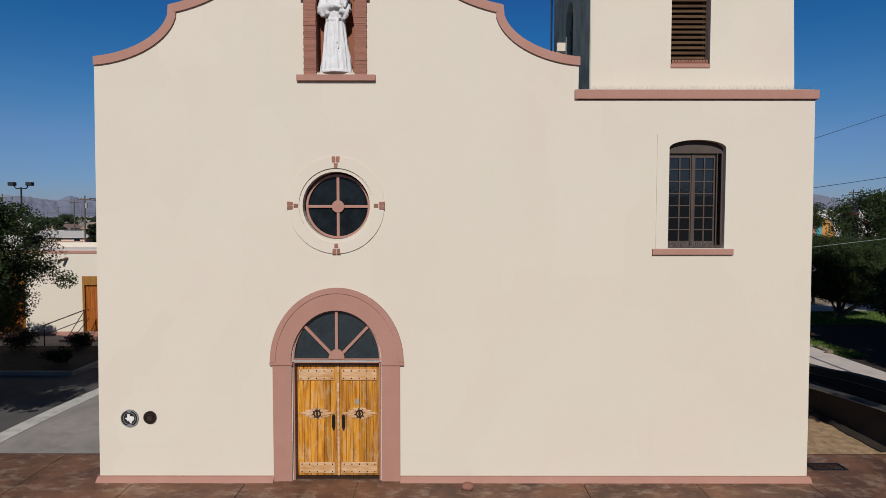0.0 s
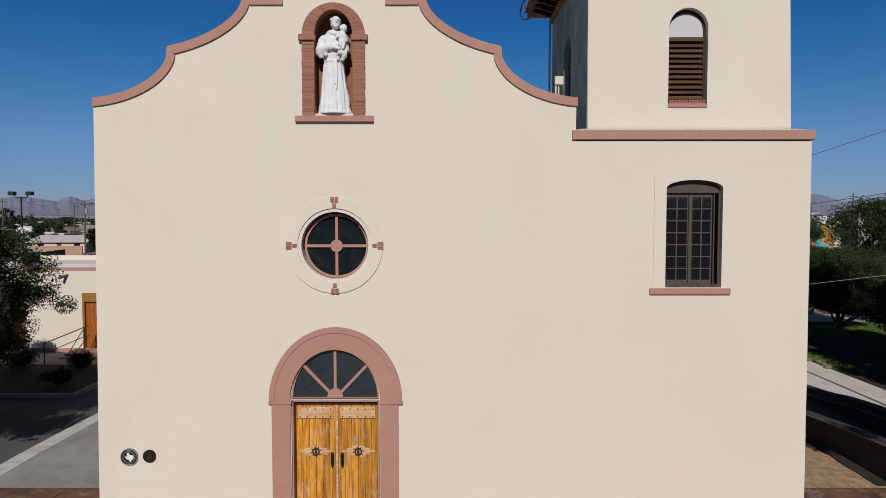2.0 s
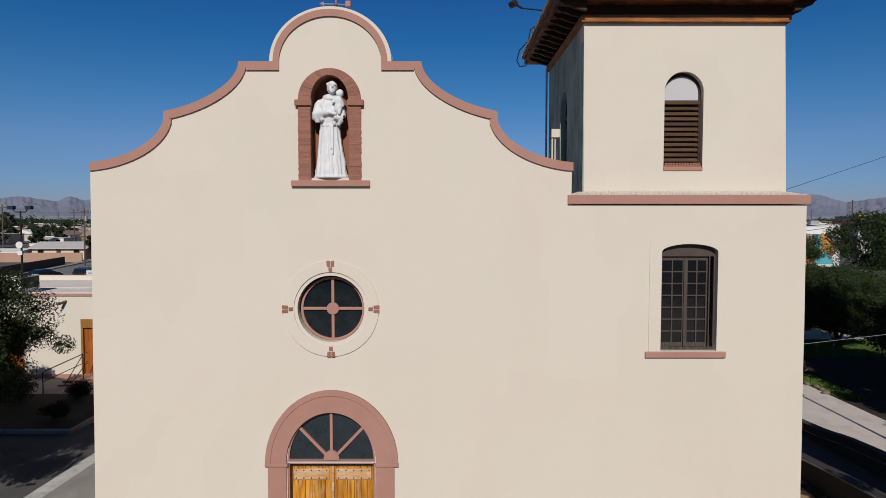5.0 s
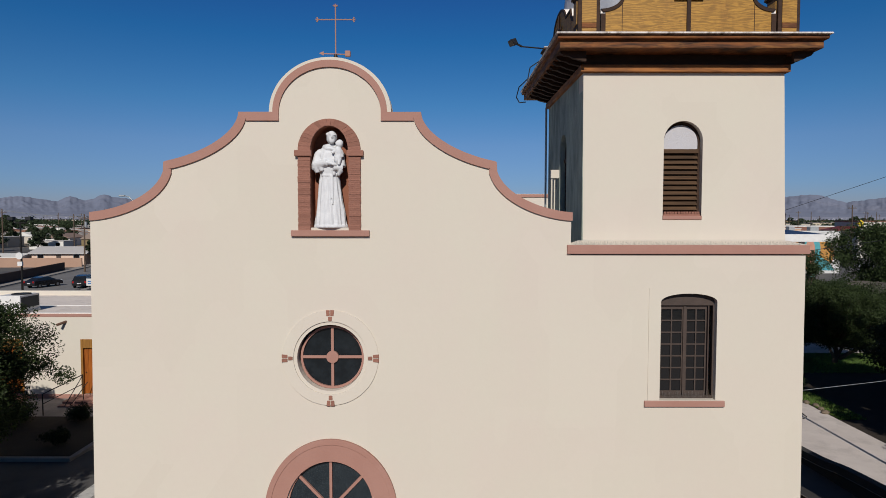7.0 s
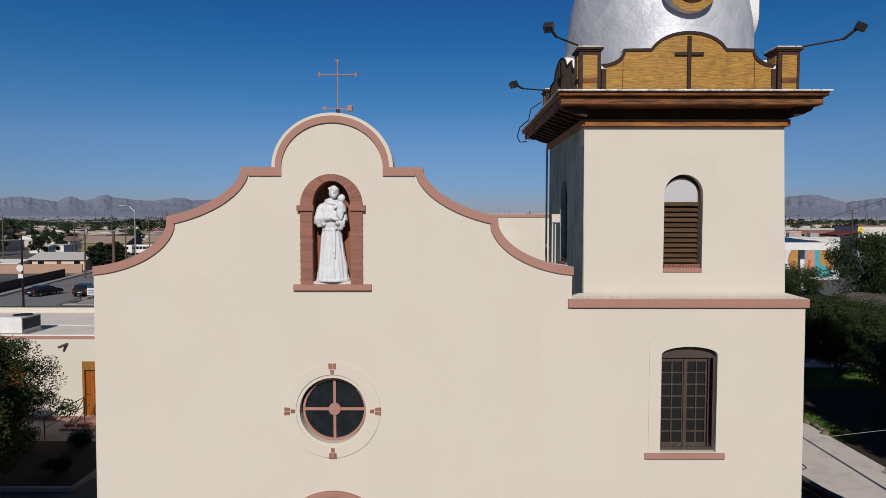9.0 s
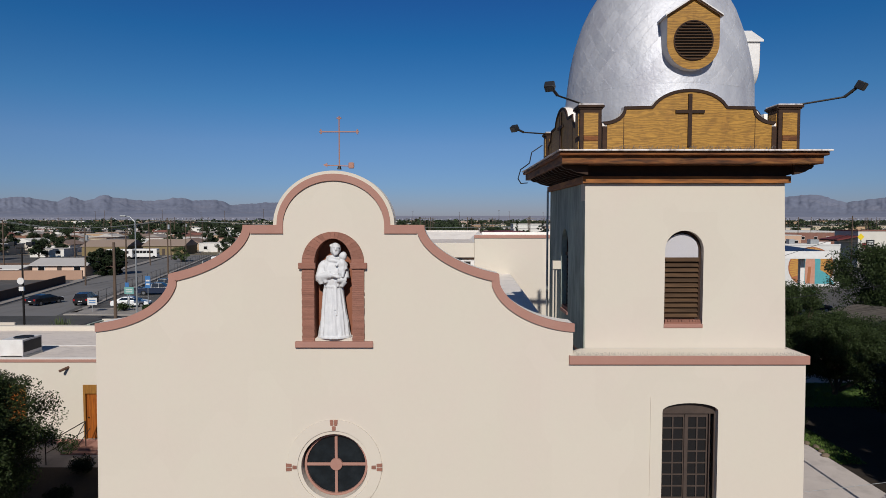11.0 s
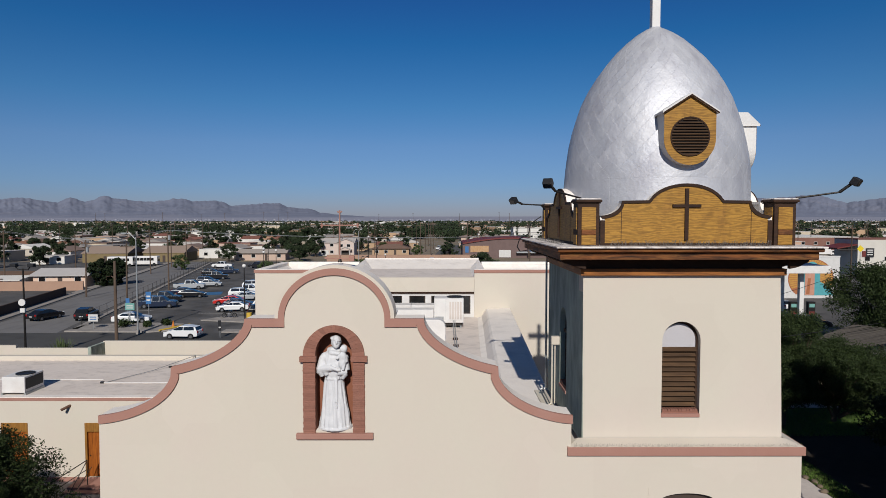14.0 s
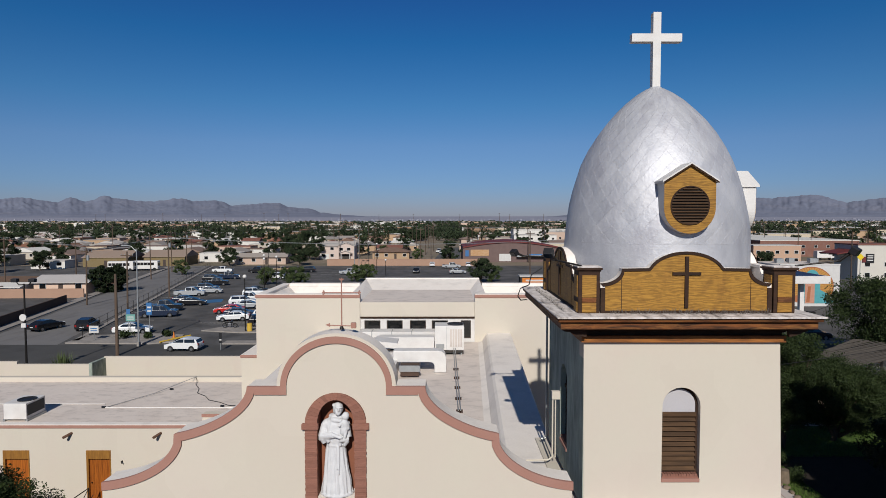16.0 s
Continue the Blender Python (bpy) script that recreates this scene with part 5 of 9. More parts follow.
unit = thing("air_conditioner", "white rooftop air conditioner with a slotted grille on the nave roof", "air conditioner", (0.39, 19.6, NZ))
part("cabinet", boxed(-0.78, 0.78, -0.6, 0.6, 0.28, 1.58), WHITE_METAL, unit, bevel=0.025)
part("stand", boxed(-0.72, 0.72, -0.5, 0.5, 0.12, 0.27), DARK_WALL, unit)
for x in (-0.66, 0.6):
    for y in (-0.5, 0.44):
        part("leg", boxed(x, x + 0.07, y, y + 0.07, 0.0, 0.14), GALV, unit)
part("grille", boxed(-0.02, 0.72, -0.612, -0.6, 0.42, 1.46), WHITE_METAL, unit, "beige slotted grille", bevel=0.004)
for k in range(5):
    part("slot", boxed(0.03 + k * 0.137, 0.125 + k * 0.137, -0.618, -0.61, 0.47, 1.41), PATH, unit)
part("access_panel", boxed(-0.72, -0.28, -0.606, -0.598, 0.32, 0.62), GALV, unit)
part("seam", boxed(-0.165, -0.155, -0.606, -0.598, 0.32, 1.55), GALV, unit)
part("fan_ring", lathe(B(), [(0.0, 1.584), (0.36, 1.584), (0.42, 1.63), (0.45, 1.63), (0.45, 1.58)], 0.34, 0, 28), BLACK_PLASTIC, unit, "black fan outlet")
rooftop_unit(-23.42, 20.6, 3.72, 1.25, 1.6, 1.0, "white rooftop air conditioner on the wing roof", False)
duct = thing("roof_duct", "white sheet metal ducts across the nave roof", "duct")
part("duct_run", boxed(-4.6, -0.4, 20.2, 21.2, NZ + 0.62, NZ + 1.05), WHITE_METAL, duct, bevel=0.02)
part("duct_run", slab(B(), [[(u, NZ + v) for u, v in ((-3.7, 0.45), (-3.4, 0.36), (-0.42, 0.36), (-0.42, 1.0), (-3.3, 1.0), (-3.7, 0.85))]], 18.9, 19.7), WHITE_METAL, duct, bevel=0.02)
bend = [(-2.3, 0.52), (-0.55, 0.52), (-0.42, 0.47), (-0.36, 0.36), (-0.36, 0.02), (0.20, 0.02), (0.20, 0.70), (0.14, 0.90), (0.0, 1.02), (-0.2, 1.06), (-2.3, 1.06)]
part("duct_elbow", slab(B(), [[(u, NZ + v) for u, v in bend]], 15.3, 15.95), WHITE_METAL, duct, "bent white duct", bevel=0.03)
part("duct_box", boxed(-2.9, -2.1, 14.0, 17.4, NZ, NZ + 0.62), WHITE_METAL, duct, bevel=0.03)
part("duct_cap", slab(B(), [[(-3.3, NZ + 1.0), (-2.2, NZ + 1.12), (-2.2, NZ + 1.2), (-3.3, NZ + 1.3)]], 16.4, 17.6), WHITE_METAL, duct)
part("duct_box", boxed(-1.9, -1.05, 14.4, 15.1, NZ + 0.08, NZ + 0.55), BROWN_WALL, duct, "dusty brown vent box", bevel=0.02)
part("vent_flap", boxed(-1.95, -1.0, 14.35, 14.42, NZ + 0.30, NZ + 0.58), GALV, duct)
part("duct_round", rod(B(), (-0.6, 8.4, NZ + 0.32), (-0.6, 9.6, NZ + 0.32), 0.34, 0.34, 24), WHITE_METAL, duct, bevel=0.03)
for k in range(3):
    part("duct_joint", boxed(-3.9 + k * 1.1, -3.86 + k * 1.1, 20.18, 21.22, NZ + 0.60, NZ + 1.07), GALV, duct)
for k in range(5):
    part("duct_foot", boxed(-3.5 + k * 0.7, -3.42 + k * 0.7, 19.2, 20.8, NZ, NZ + 0.36), DARK_WALL, duct)
pp = thing("gas_pipe", "twin metal pipes on blocks along the nave roof", "pipe")
for dx in (0.0, 0.09):
    part("pipe_run", pipe(B(), [(0.62 + dx, 9.3, NZ + 0.12), (0.62 + dx, 18.2, NZ + 0.12), (0.62 + dx, 19.0, NZ + 0.4)], 0.022), GALV, pp)
for k in range(5):
    part("pipe_block", boxed(0.54, 0.79, 9.4 + k * 1.6, 9.47 + k * 1.6, NZ, NZ + 0.11), DARK_WOOD, pp)
box1 = thing("junction_box", "cream electrical box with conduits on the tower flank", "electrical box")
part("box_body", boxed(2.97, 3.19, 2.98, 3.12, 9.98, 10.20), STUCCO, box1, bevel=0.01)
part("conduit", pipe(B(), [(3.00, 3.04, 9.97), (3.00, 3.04, 8.40), (2.9, 3.04, 8.32), (2.3, 3.1, 8.28)], 0.022), STUCCO, box1)
part("conduit", pipe(B(), [(3.08, 3.06, 9.97), (3.08, 3.06, 8.38)], 0.018), STUCCO, box1)
part("conduit", pipe(B(), [(3.10, 4.60, 12.1), (3.10, 4.60, 8.36), (2.95, 4.60, 8.33)], 0.03), GALV, box1)

# ---- weather vane cross on the gable ----
vane = thing("gable_cross", "thin pink iron cross with arrow on the gable top", "cross", (GX + 0.09, 0.25, 12.40))
part("upright", rod(B(), (0, 0, 0.0), (0, 0, 1.07), 0.015, 0.013, 8), PINK, vane)
part("cross_arm", rod(B(), (-0.36, 0, 0.79), (0.36, 0, 0.79), 0.014, 0.014, 8), PINK, vane)
for p in ((-0.37, 0.79), (0.37, 0.79), (0, 1.06)):
    bm = B()
    for a in range(3):
        t = radians((180 if p[0] < 0 else 0 if p[0] > 0 else 90) - 55 + 55 * a)
        rod(bm, (p[0], 0, p[1]), (p[0] + 0.06 * math.cos(t), 0, p[1] + 0.06 * math.sin(t)), 0.013, 0.018, 6)
    part("arm_tip", bm, PINK, vane)
part("arrow", slab(rod(B(), (-0.30, 0, 0.07), (0.26, 0, 0.05), 0.012, 0.012, 6), [[(-0.36, 0.075), (-0.26, 0.12), (-0.26, 0.03)]], -0.006, 0.006), PINK, vane)
part("arrow_tail", boxed(0.20, 0.32, -0.04, 0.04, 0.0, 0.13), PINK, vane, bevel=0.02)
part("foot", rod(B(), (0, 0, -0.02), (0, 0, 0.05), 0.05, 0.03, 10), IRON, vane)


# ---- floodlights on the tower ----
def floodlight(name_label, base, mid, head, aim):
    f = thing("floodlight", name_label, "floodlight")
    part("arm", pipe(B(), [base, mid], 0.020), IRON, f)
    part("knuckle", pipe(B(), [mid, head], 0.032), IRON, f)
    m4 = look(head, aim)
    part("housing", box(B(), -0.105, 0.105, -0.085, 0.085, -0.10, 0.06, m4), BLACK_PLASTIC, f, bevel=0.02)
    part("lens", box(B(), -0.09, 0.09, -0.07, 0.07, -0.106, -0.099, m4), PANE, f)


floodlight("black floodlight on an arm at the tower parapet", (3.1, 0.25, 13.78), (2.50, 0.0, 13.92), (2.32, -0.10, 14.10), (1.0, -3.0, 10.0))
floodlight("black floodlight on a long arm at the tower parapet", (7.80, 0.25, 13.78), (8.62, 0.05, 13.90), (8.88, -0.05, 14.13), (12.0, -4.0, 11.0))
floodlight("black floodlight on an arm behind the tower parapet", (3.0, 4.4, 13.72), (2.35, 4.3, 13.75), (2.10, 4.25, 13.86), (-3.0, 0.0, 9.0))
cable = thing("hanging_cable", "thin black cable looping from the tower cornice", "cable")
pts = [(2.9, 4.4, 13.4), (2.6, 4.4, 13.2), (2.55, 4.5, 12.9), (2.35, 4.9, 12.75), (2.30, 5.1, 12.5), (2.40, 5.2, 12.36), (2.6, 5.2, 12.38)]
part("cable_run", pipe(B(), pts, 0.016, 6), BLACK_PLASTIC, cable)


# ---- round plaques ----
def plaque(x, z, r, label, state):
    p = thing("plaque", label, "plaque", (x, 0, z))
    part("disc", slab(B(), [circle(0, 0, r, 40)], -0.025, 0.0), BLACK_PLASTIC if state else DARK_BRONZE, p, bevel=0.004)
    part("rim", slab(B(), [circle(0, 0, r, 40), circle(0, 0, r * 0.93, 40)], -0.034, -0.024), GALV if state else BRONZE, p)
    part("inner_ring", slab(B(), [circle(0, 0, r * 0.72, 36), circle(0, 0, r * 0.68, 36)], -0.031, -0.024), GALV if state else BRONZE, p)
    if state:
        shape = [(-0.22, 0.52), (0.06, 0.52), (0.06, 0.28), (0.32, 0.24), (0.50, 0.22), (0.56, 0.0), (0.50, -0.18), (0.30, -0.34), (0.22, -0.58), (0.10, -0.52), (-0.04, -0.24), (-0.20, -0.28), (-0.30, -0.12), (-0.52, 0.06), (-0.22, 0.08)]
        part("emblem", slab(B(), [[(u * r, v * r) for u, v in shape]], -0.036, -0.024), WHITE_METAL, p, "white painted emblem")
        part("text_bar", boxed(-0.36 * r, 0.36 * r, -0.033, -0.024, -0.86 * r, -0.80 * r), GALV, p)
        part("text_bar", boxed(-0.2 * r, 0.2 * r, -0.033, -0.024, 0.80 * r, 0.86 * r), GALV, p)
    else:
        part("boss", slab(B(), [circle(0, -0.02, r * 0.42, 20)], -0.034, -0.024), BRONZE, p, bevel=0.004)
        part("text_bar", boxed(-0.4 * r, 0.4 * r, -0.033, -0.024, 0.5 * r, 0.56 * r), BRONZE, p)


plaque(-6.85, 1.25, 0.19, "round black and silver metal plaque with a white emblem", True)
plaque(-6.405, 1.27, 0.14, "round dark bronze plaque on the stucco wall", False)
bm = B()
bmesh.ops.create_icosphere(bm, subdivisions=3, radius=1, matrix=Matrix.Translation((0.52, -0.45, G0 + 0.07)) @ Matrix.Diagonal((0.14, 0.12, 0.085, 1)))
for v in bm.verts:
    v.co += v.normal * 0.02 * noise.noise(v.co * 9)
single("stone", bm, PINK_BRICK, "small brownish pink stone on the forecourt", "stone", smooth=True)

# ---- left wing ----
wing = thing("side_building", "low cream stuccoed wing with pink band and flat white roof", "building")
WY, WZ = 18.5, 3.80
doors = [(-18.80, -17.5), (-23.2, -21.8), (-29.0, -27.6)]
wall_loop = [(-60.0, -0.6), (-7.39, -0.6), (-7.39, WZ), (-60.0, WZ)]
part("wall", slab(B(), [wall_loop] + [[(a, -0.3), (b, -0.3), (b, 2.62), (a, 2.62)] for a, b in doors], WY, WY + 0.4), STUCCO, wing)
part("pink_band", boxed(-60.0, -7.39, WY - 0.03, WY + 0.0, WZ, WZ + 0.17), PINK, wing, bevel=0.015)
part("coping", boxed(-60.0, -7.39, WY + 0.002, WY + 0.45, WZ, WZ + 0.19), WHITE_TOP, wing, bevel=0.03)
part("flat_roof", boxed(-60.0, -7.39, WY + 0.45, 28.0, WZ - 0.3, WZ - 0.08), ROOF_GREY, wing, "pale flat roof with puddle stains")
part("rear_parapet", boxed(-60.0, -7.39, 28.0, 28.5, WZ - 0.3, WZ + 0.22), STUCCO, wing, bevel=0.05)
part("rear_wall", boxed(-60.0, -7.39, 28.0, 28.4, -0.6, WZ - 0.3), STUCCO, wing)
part("wall_foot", boxed(-60.0, -7.5, WY - 0.08, WY, -0.62, -0.28), PINK, wing, bevel=0.02)
for a, b in doors:
    d = part("side_door", boxed(a + 0.12, b - 0.06, WY + 0.14, WY + 0.18, -0.3, 2.15), DARK_WOOD, wing, "reddish varnished plank door in a yellow timber frame")
    n = 5
    for k in range(n):
        x0 = a + 0.12 + (b - a - 0.18) * k / n
        part("plank", boxed(x0 + 0.004, x0 + (b - a - 0.18) / n - 0.004, WY + 0.10, WY + 0.14, -0.28, 2.13), RED_DOOR_WOOD, d)
    part("door_frame", boxed(a, a + 0.12, WY - 0.03, WY + 0.3, -0.3, 2.62), SIDE_FRAME, d, "yellow timber frame", bevel=0.01)
    part("door_frame", boxed(b - 0.06, b, WY - 0.03, WY + 0.3, -0.3, 2.62), SIDE_FRAME, d, bevel=0.01)
    part("lintel", boxed(a + 0.12, b - 0.06, WY - 0.03, WY + 0.3, 2.15, 2.62), SIDE_FRAME, d, bevel=0.01)
    part("knob", rod(B(), (a + 0.22, WY + 0.04, 0.85), (a + 0.22, WY + 0.1, 0.85), 0.03, 0.03, 10), IRON, d)
    part("threshold", boxed(a - 0.3, b + 0.3, WY - 1.2, WY - 0.08, -0.52, -0.32), PINK, wing, bevel=0.02)
    part("step", boxed(a - 0.3, b + 0.3, WY - 1.6, WY - 1.2, -0.52, -0.42), PINK, wing, bevel=0.02)
for x in (-19.6, -14.9, -25.0, -30.4):
    part("roof_spout", pipe(B(), [(x + 0.1, WY + 0.1, WZ - 0.24), (x - 0.14, WY - 0.42, WZ - 0.36)], 0.07, 12), SPOUT_BROWN, wing, "rusty brown drain spout")
part("wall_tap", pipe(B(), [(-16.9, WY, 2.05), (-16.9, WY - 0.12, 2.05), (-16.85, WY - 0.12, 1.95)], 0.03), IRON, wing)
rp = thing("roof_conduits", "thin white pipes and cables lying on the wing roof", "pipe")
RZ = WZ - 0.05
part("conduit_run", pipe(B(), [(-19.8, 22.2, RZ), (-10.5, 22.2, RZ), (-10.4, 22.2, RZ + 0.25), (-10.4, 24.5, RZ + 0.1)], 0.03), WHITE_METAL, rp)
part("conduit_run", pipe(B(), [(-60, 22.9, RZ), (-20.2, 22.9, RZ)], 0.025), WHITE_METAL, rp)
part("cable_run", pipe(B(), [(-19.8, 22.2, RZ), (-18.2, 25.0, RZ + 0.05), (-16.8, 28.1, RZ + 0.3)], 0.02, 5), GALV, rp)
part("cable_run", pipe(B(), [(-16.8, 28.0, RZ + 0.25), (-16.5, 27.2, RZ), (-15.9, 26.2, RZ), (-15.6, 25.2, RZ), (-14.8, 24.5, RZ), (-14.3, 23.7, RZ), (-13.4, 23.2, RZ), (-12.7, 22.6, RZ), (-12.2, 22.5, RZ + 0.02), (-11.7, 23.1, RZ), (-11.2, 24.3, RZ)], 0.02, 5), BLACK_PLASTIC, rp)
part("cable_run", pipe(B(), [(-12.8, 19.2, RZ), (-11.6, 21.8, RZ), (-9.4, 26.8, RZ)], 0.018, 5), GALV, rp)
for x, y in ((-17.6, 26.0), (-13.0, 22.4), (-10.6, 25.6), (-19.9, 22.2)):
    part("pipe_clamp", boxed(x - 0.1, x + 0.1, y - 0.06, y + 0.06, RZ - 0.02, RZ + 0.08), BLACK_PLASTIC, rp)
part("roof_hatch", boxed(-13.2, -12.0, 19.9, 20.4, RZ - 0.03, RZ + 0.35), STUCCO, wing, bevel=0.02)
part("roof_hatch_band", boxed(-13.22, -11.98, 19.86, 19.9, RZ + 0.2, RZ + 0.36), PINK, wing)
rail = thing("handrail", "dark metal handrail beside the side door steps", "handrail")
part("rail_bar", pipe(B(), [(-18.95, 15.6, -0.5), (-18.95, 15.6, 0.55), (-18.2, WY - 0.9, 0.98), (-18.2, WY - 0.9, -0.3)], 0.026), IRON, rail)
part("rail_bar", pipe(B(), [(-18.95, 15.6, 0.08), (-18.2, WY - 0.9, 0.50)], 0.02), IRON, rail)
part("rail_brace", pipe(B(), [(-18.55, 16.6, -0.35), (-18.22, WY - 0.92, 0.9)], 0.02), IRON, rail)
part("rail_brace", pipe(B(), [(-18.4, 17.0, -0.3), (-18.08, WY - 0.7, 0.55)], 0.02), IRON, rail)

# ---- forecourt and paving ----
bm = sheet(B(), -40, 30, -40, -13.0, -0.010)
single("forecourt", bm, PLAZA, "brown stained concrete forecourt", "pavement", kind="structure", fix=False)
court = thing("forecourt_slabs", "large stained brown concrete slabs with joints", "pavement", kind="structure")
for i in range(-9, 7):
    for j in range(6):
        x0, y0 = i * 2.45 + 0.6, -13.0 + j * 2.42
        m4 = boxed(x0 + 0.008, x0 + 2.442, y0 + 0.008, y0 + 2.412, G0 - 0.10, G0)
        part("slab", m4, PLAZA, court, bevel=0.0)
single("side_walk", sheet(B(), -11.35, -7.4, 1.53, 18.4, 0.002, 2, 24), CONCRETE, "pale grey concrete walk beside the church", "pavement", kind="structure", fix=False)
single("kerb_line", sheet(B(), -11.88, -11.35, 1.53, 17.0, 0.012, 1, 24), LINE_WHITE, "worn white painted edge line", "road marking", kind="structure", fix=False)
single("driveway", sheet(B(), -40, -11.88, 1.53, 11.0, 0.0, 4, 14), ASPHALT_OLD, "worn grey asphalt yard", "driveway", kind="structure", fix=False)
single("wing_walk", sheet(B(), -40, -11.88, 11.0, 18.45, 0.004, 4, 14), CONCRETE, "grey concrete walk along the wing", "pavement", kind="structure", fix=False)
bed = thing("planter_bed", "low kerbed planting bed in the shade", "planter")
part("kerb", boxed(-40, -14.0, 9.6, 9.8, -0.5, -0.16), CONCRETE, bed, bevel=0.02)
part("kerb", boxed(-14.2, -14.0, 9.8, 14.8, -0.6, -0.2), CONCRETE, bed, bevel=0.02)
part("soil", boxed(-40, -14.2, 9.8, 14.8, -0.6, -0.26), SHADED_SOIL, bed)
single("side_strip", sheet(B(), 7.9, 8.9, 1.53, 3.2, 0.008), CONCRETE, "small concrete strip beside the tower", "pavement", kind="structure", fix=False)
single("sand_bed", sheet(B(), 7.9, 11.1, 1.50, 30, 0.012, 2, 26), SAND, "bed of sandy gravel beside the tower", "gravel", kind="structure", fix=False)
grate = thing("drain_grate", "dark metal drain grate in the paving", "drain cover")
part("frame", slab(B(), [[(8.5, 0.55), (9.3, 0.55), (9.3, 0.95), (8.5, 0.95)], [(8.54, 0.59), (9.26, 0.59), (9.26, 0.91), (8.54, 0.91)]], G0 - 0.01, G0 + 0.015, "z"), IRON, grate)
for k in range(12):
    part("bar", boxed(8.56 + k * 0.06, 8.585 + k * 0.06, 0.59, 0.91, G0 - 0.005, G0 + 0.012), IRON, grate)
# wavy dark strip painting the shadow that lies on the sand here
bm = B()
edge = [bm.verts.new((10.78 + 0.10 * noise.noise((k * 0.9, 2.0, 0.0)) + 0.07 * noise.noise((k * 2.7, 5.0, 0.0)), 1.56 + k * 0.4, ground_z(0, 1.56 + k * 0.4) + 0.040)) for k in range(60)]
side = [bm.verts.new((11.14, v.co.y, v.co.z)) for v in edge]
for k in range(59):
    bm.faces.new((edge[k], side[k], side[k + 1], edge[k + 1]))
single("damp_soil", bm, SHADED_SOIL, "dark strip painted for the shadow at the ramp wall foot", "soil", kind="structure")
# both ramp walls are coloured near black to carry their shade
rw = thing("ramp_wall", "plastered lower ramp wall with a flat cap, shade in its dark colour", "wall")
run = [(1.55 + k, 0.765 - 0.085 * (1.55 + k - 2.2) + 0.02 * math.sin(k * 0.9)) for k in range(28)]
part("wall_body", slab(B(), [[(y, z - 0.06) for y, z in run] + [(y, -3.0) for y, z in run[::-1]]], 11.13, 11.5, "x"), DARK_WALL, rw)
part("wall_cap", slab(B(), [run + [(y, z - 0.06) for y, z in run[::-1]]], 11.10, 11.56, "x"), DARK_WALL, rw, "flat cap with a pale front strip", bevel=0.012)
# pale strip paints the bright line on the cap's front edge
part("cap_edge", slab(B(), [[(y, z + 0.004) for y, z in run] + [(y, z - 0.022) for y, z in run[::-1]]], 11.092, 11.108, "x"), CONCRETE, rw, "pale strip painted for the lit cap edge")
rw = thing("ramp_wall", "plastered upper ramp wall with a rounded swept cap, shade in its dark colour", "wall")
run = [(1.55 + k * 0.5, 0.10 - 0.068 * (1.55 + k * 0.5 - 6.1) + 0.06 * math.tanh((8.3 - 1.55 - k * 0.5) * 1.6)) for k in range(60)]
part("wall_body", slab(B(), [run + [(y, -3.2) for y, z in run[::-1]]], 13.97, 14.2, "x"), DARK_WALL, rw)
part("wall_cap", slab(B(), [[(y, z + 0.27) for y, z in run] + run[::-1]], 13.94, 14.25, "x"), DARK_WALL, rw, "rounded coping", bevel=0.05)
# same painted bright line on the upper coping
part("cap_edge", slab(B(), [[(y, z + 0.012) for y, z in run] + [(y, z - 0.012) for y, z in run[::-1]]], 13.93, 13.942, "x"), CONCRETE, rw, "pale strip painted for the lit cap edge")
single("drive", sheet(B(), 11.5, 13.97, 1.53, 36, -0.15, 2, 26), ASPHALT, "dark asphalt ramp in the shade", "driveway", kind="structure", fix=False)
single("garden_walk", sheet(B(), 14.2, 21.0, 1.7, 38.6, 0.01, 2, 20), PATH, "pale concrete garden walk", "pavement", kind="structure", fix=False)
# garden ground, its tree shade included in the soil colour
single("garden_soil", sheet(B(), 21.0, 58, 1.7, 28.6, 0.012, 4, 26), SHADED_SOIL, "bare soil with the shade of the trees in its dark colour", "soil", kind="structure", fix=False)
single("lawn", sheet(B(), 21.0, 58, 28.6, 34.6, 0.012, 4, 6), GRASS, "green lawn under the trees", "lawn", kind="structure", fix=False)
single("garden_path", sheet(B(), 21.0, 58, 34.6, 38.4, 0.012, 4, 4), PATH, "grey concrete path behind the lawn", "pavement", kind="structure", fix=False)


# ---- plants ----
def leaf_cloud(rng, centres, radii, count, size, aspect=0.5, squash=1.0):
    """Small leaf quads spread round clump centres, as arrays of vertices and faces."""
    idx = rng.integers(0, len(centres), count)
    d = rng.normal(size=(count, 3))
    d /= np.linalg.norm(d, axis=1)[:, None]
    r = radii[idx] * rng.random(count) ** 0.45
    c = centres[idx] + d * r[:, None] * np.array([1, 1, squash])
    u = rng.normal(size=(count, 3))
    u /= np.linalg.norm(u, axis=1)[:, None]
    w = np.cross(u, rng.normal(size=(count, 3)))
    w /= np.linalg.norm(w, axis=1)[:, None]
    s = size * (0.6 + 0.8 * rng.random(count))[:, None]
    u, w = u * s, w * s * aspect
    verts = np.stack([c - u, c - w * 0.8, c + u, c + w * 0.8], 1).reshape(-1, 3)
    faces = np.arange(count * 4).reshape(-1, 4)
    return verts, faces


def limb(bm, pts, r0, r1, n=7):
    for k, (a, b) in enumerate(zip(pts, pts[1:])):
        t0, t1 = k / (len(pts) - 1), (k + 1) / (len(pts) - 1)
        rod(bm, a, b, r0 + (r1 - r0) * t0, r0 + (r1 - r0) * t1, n)


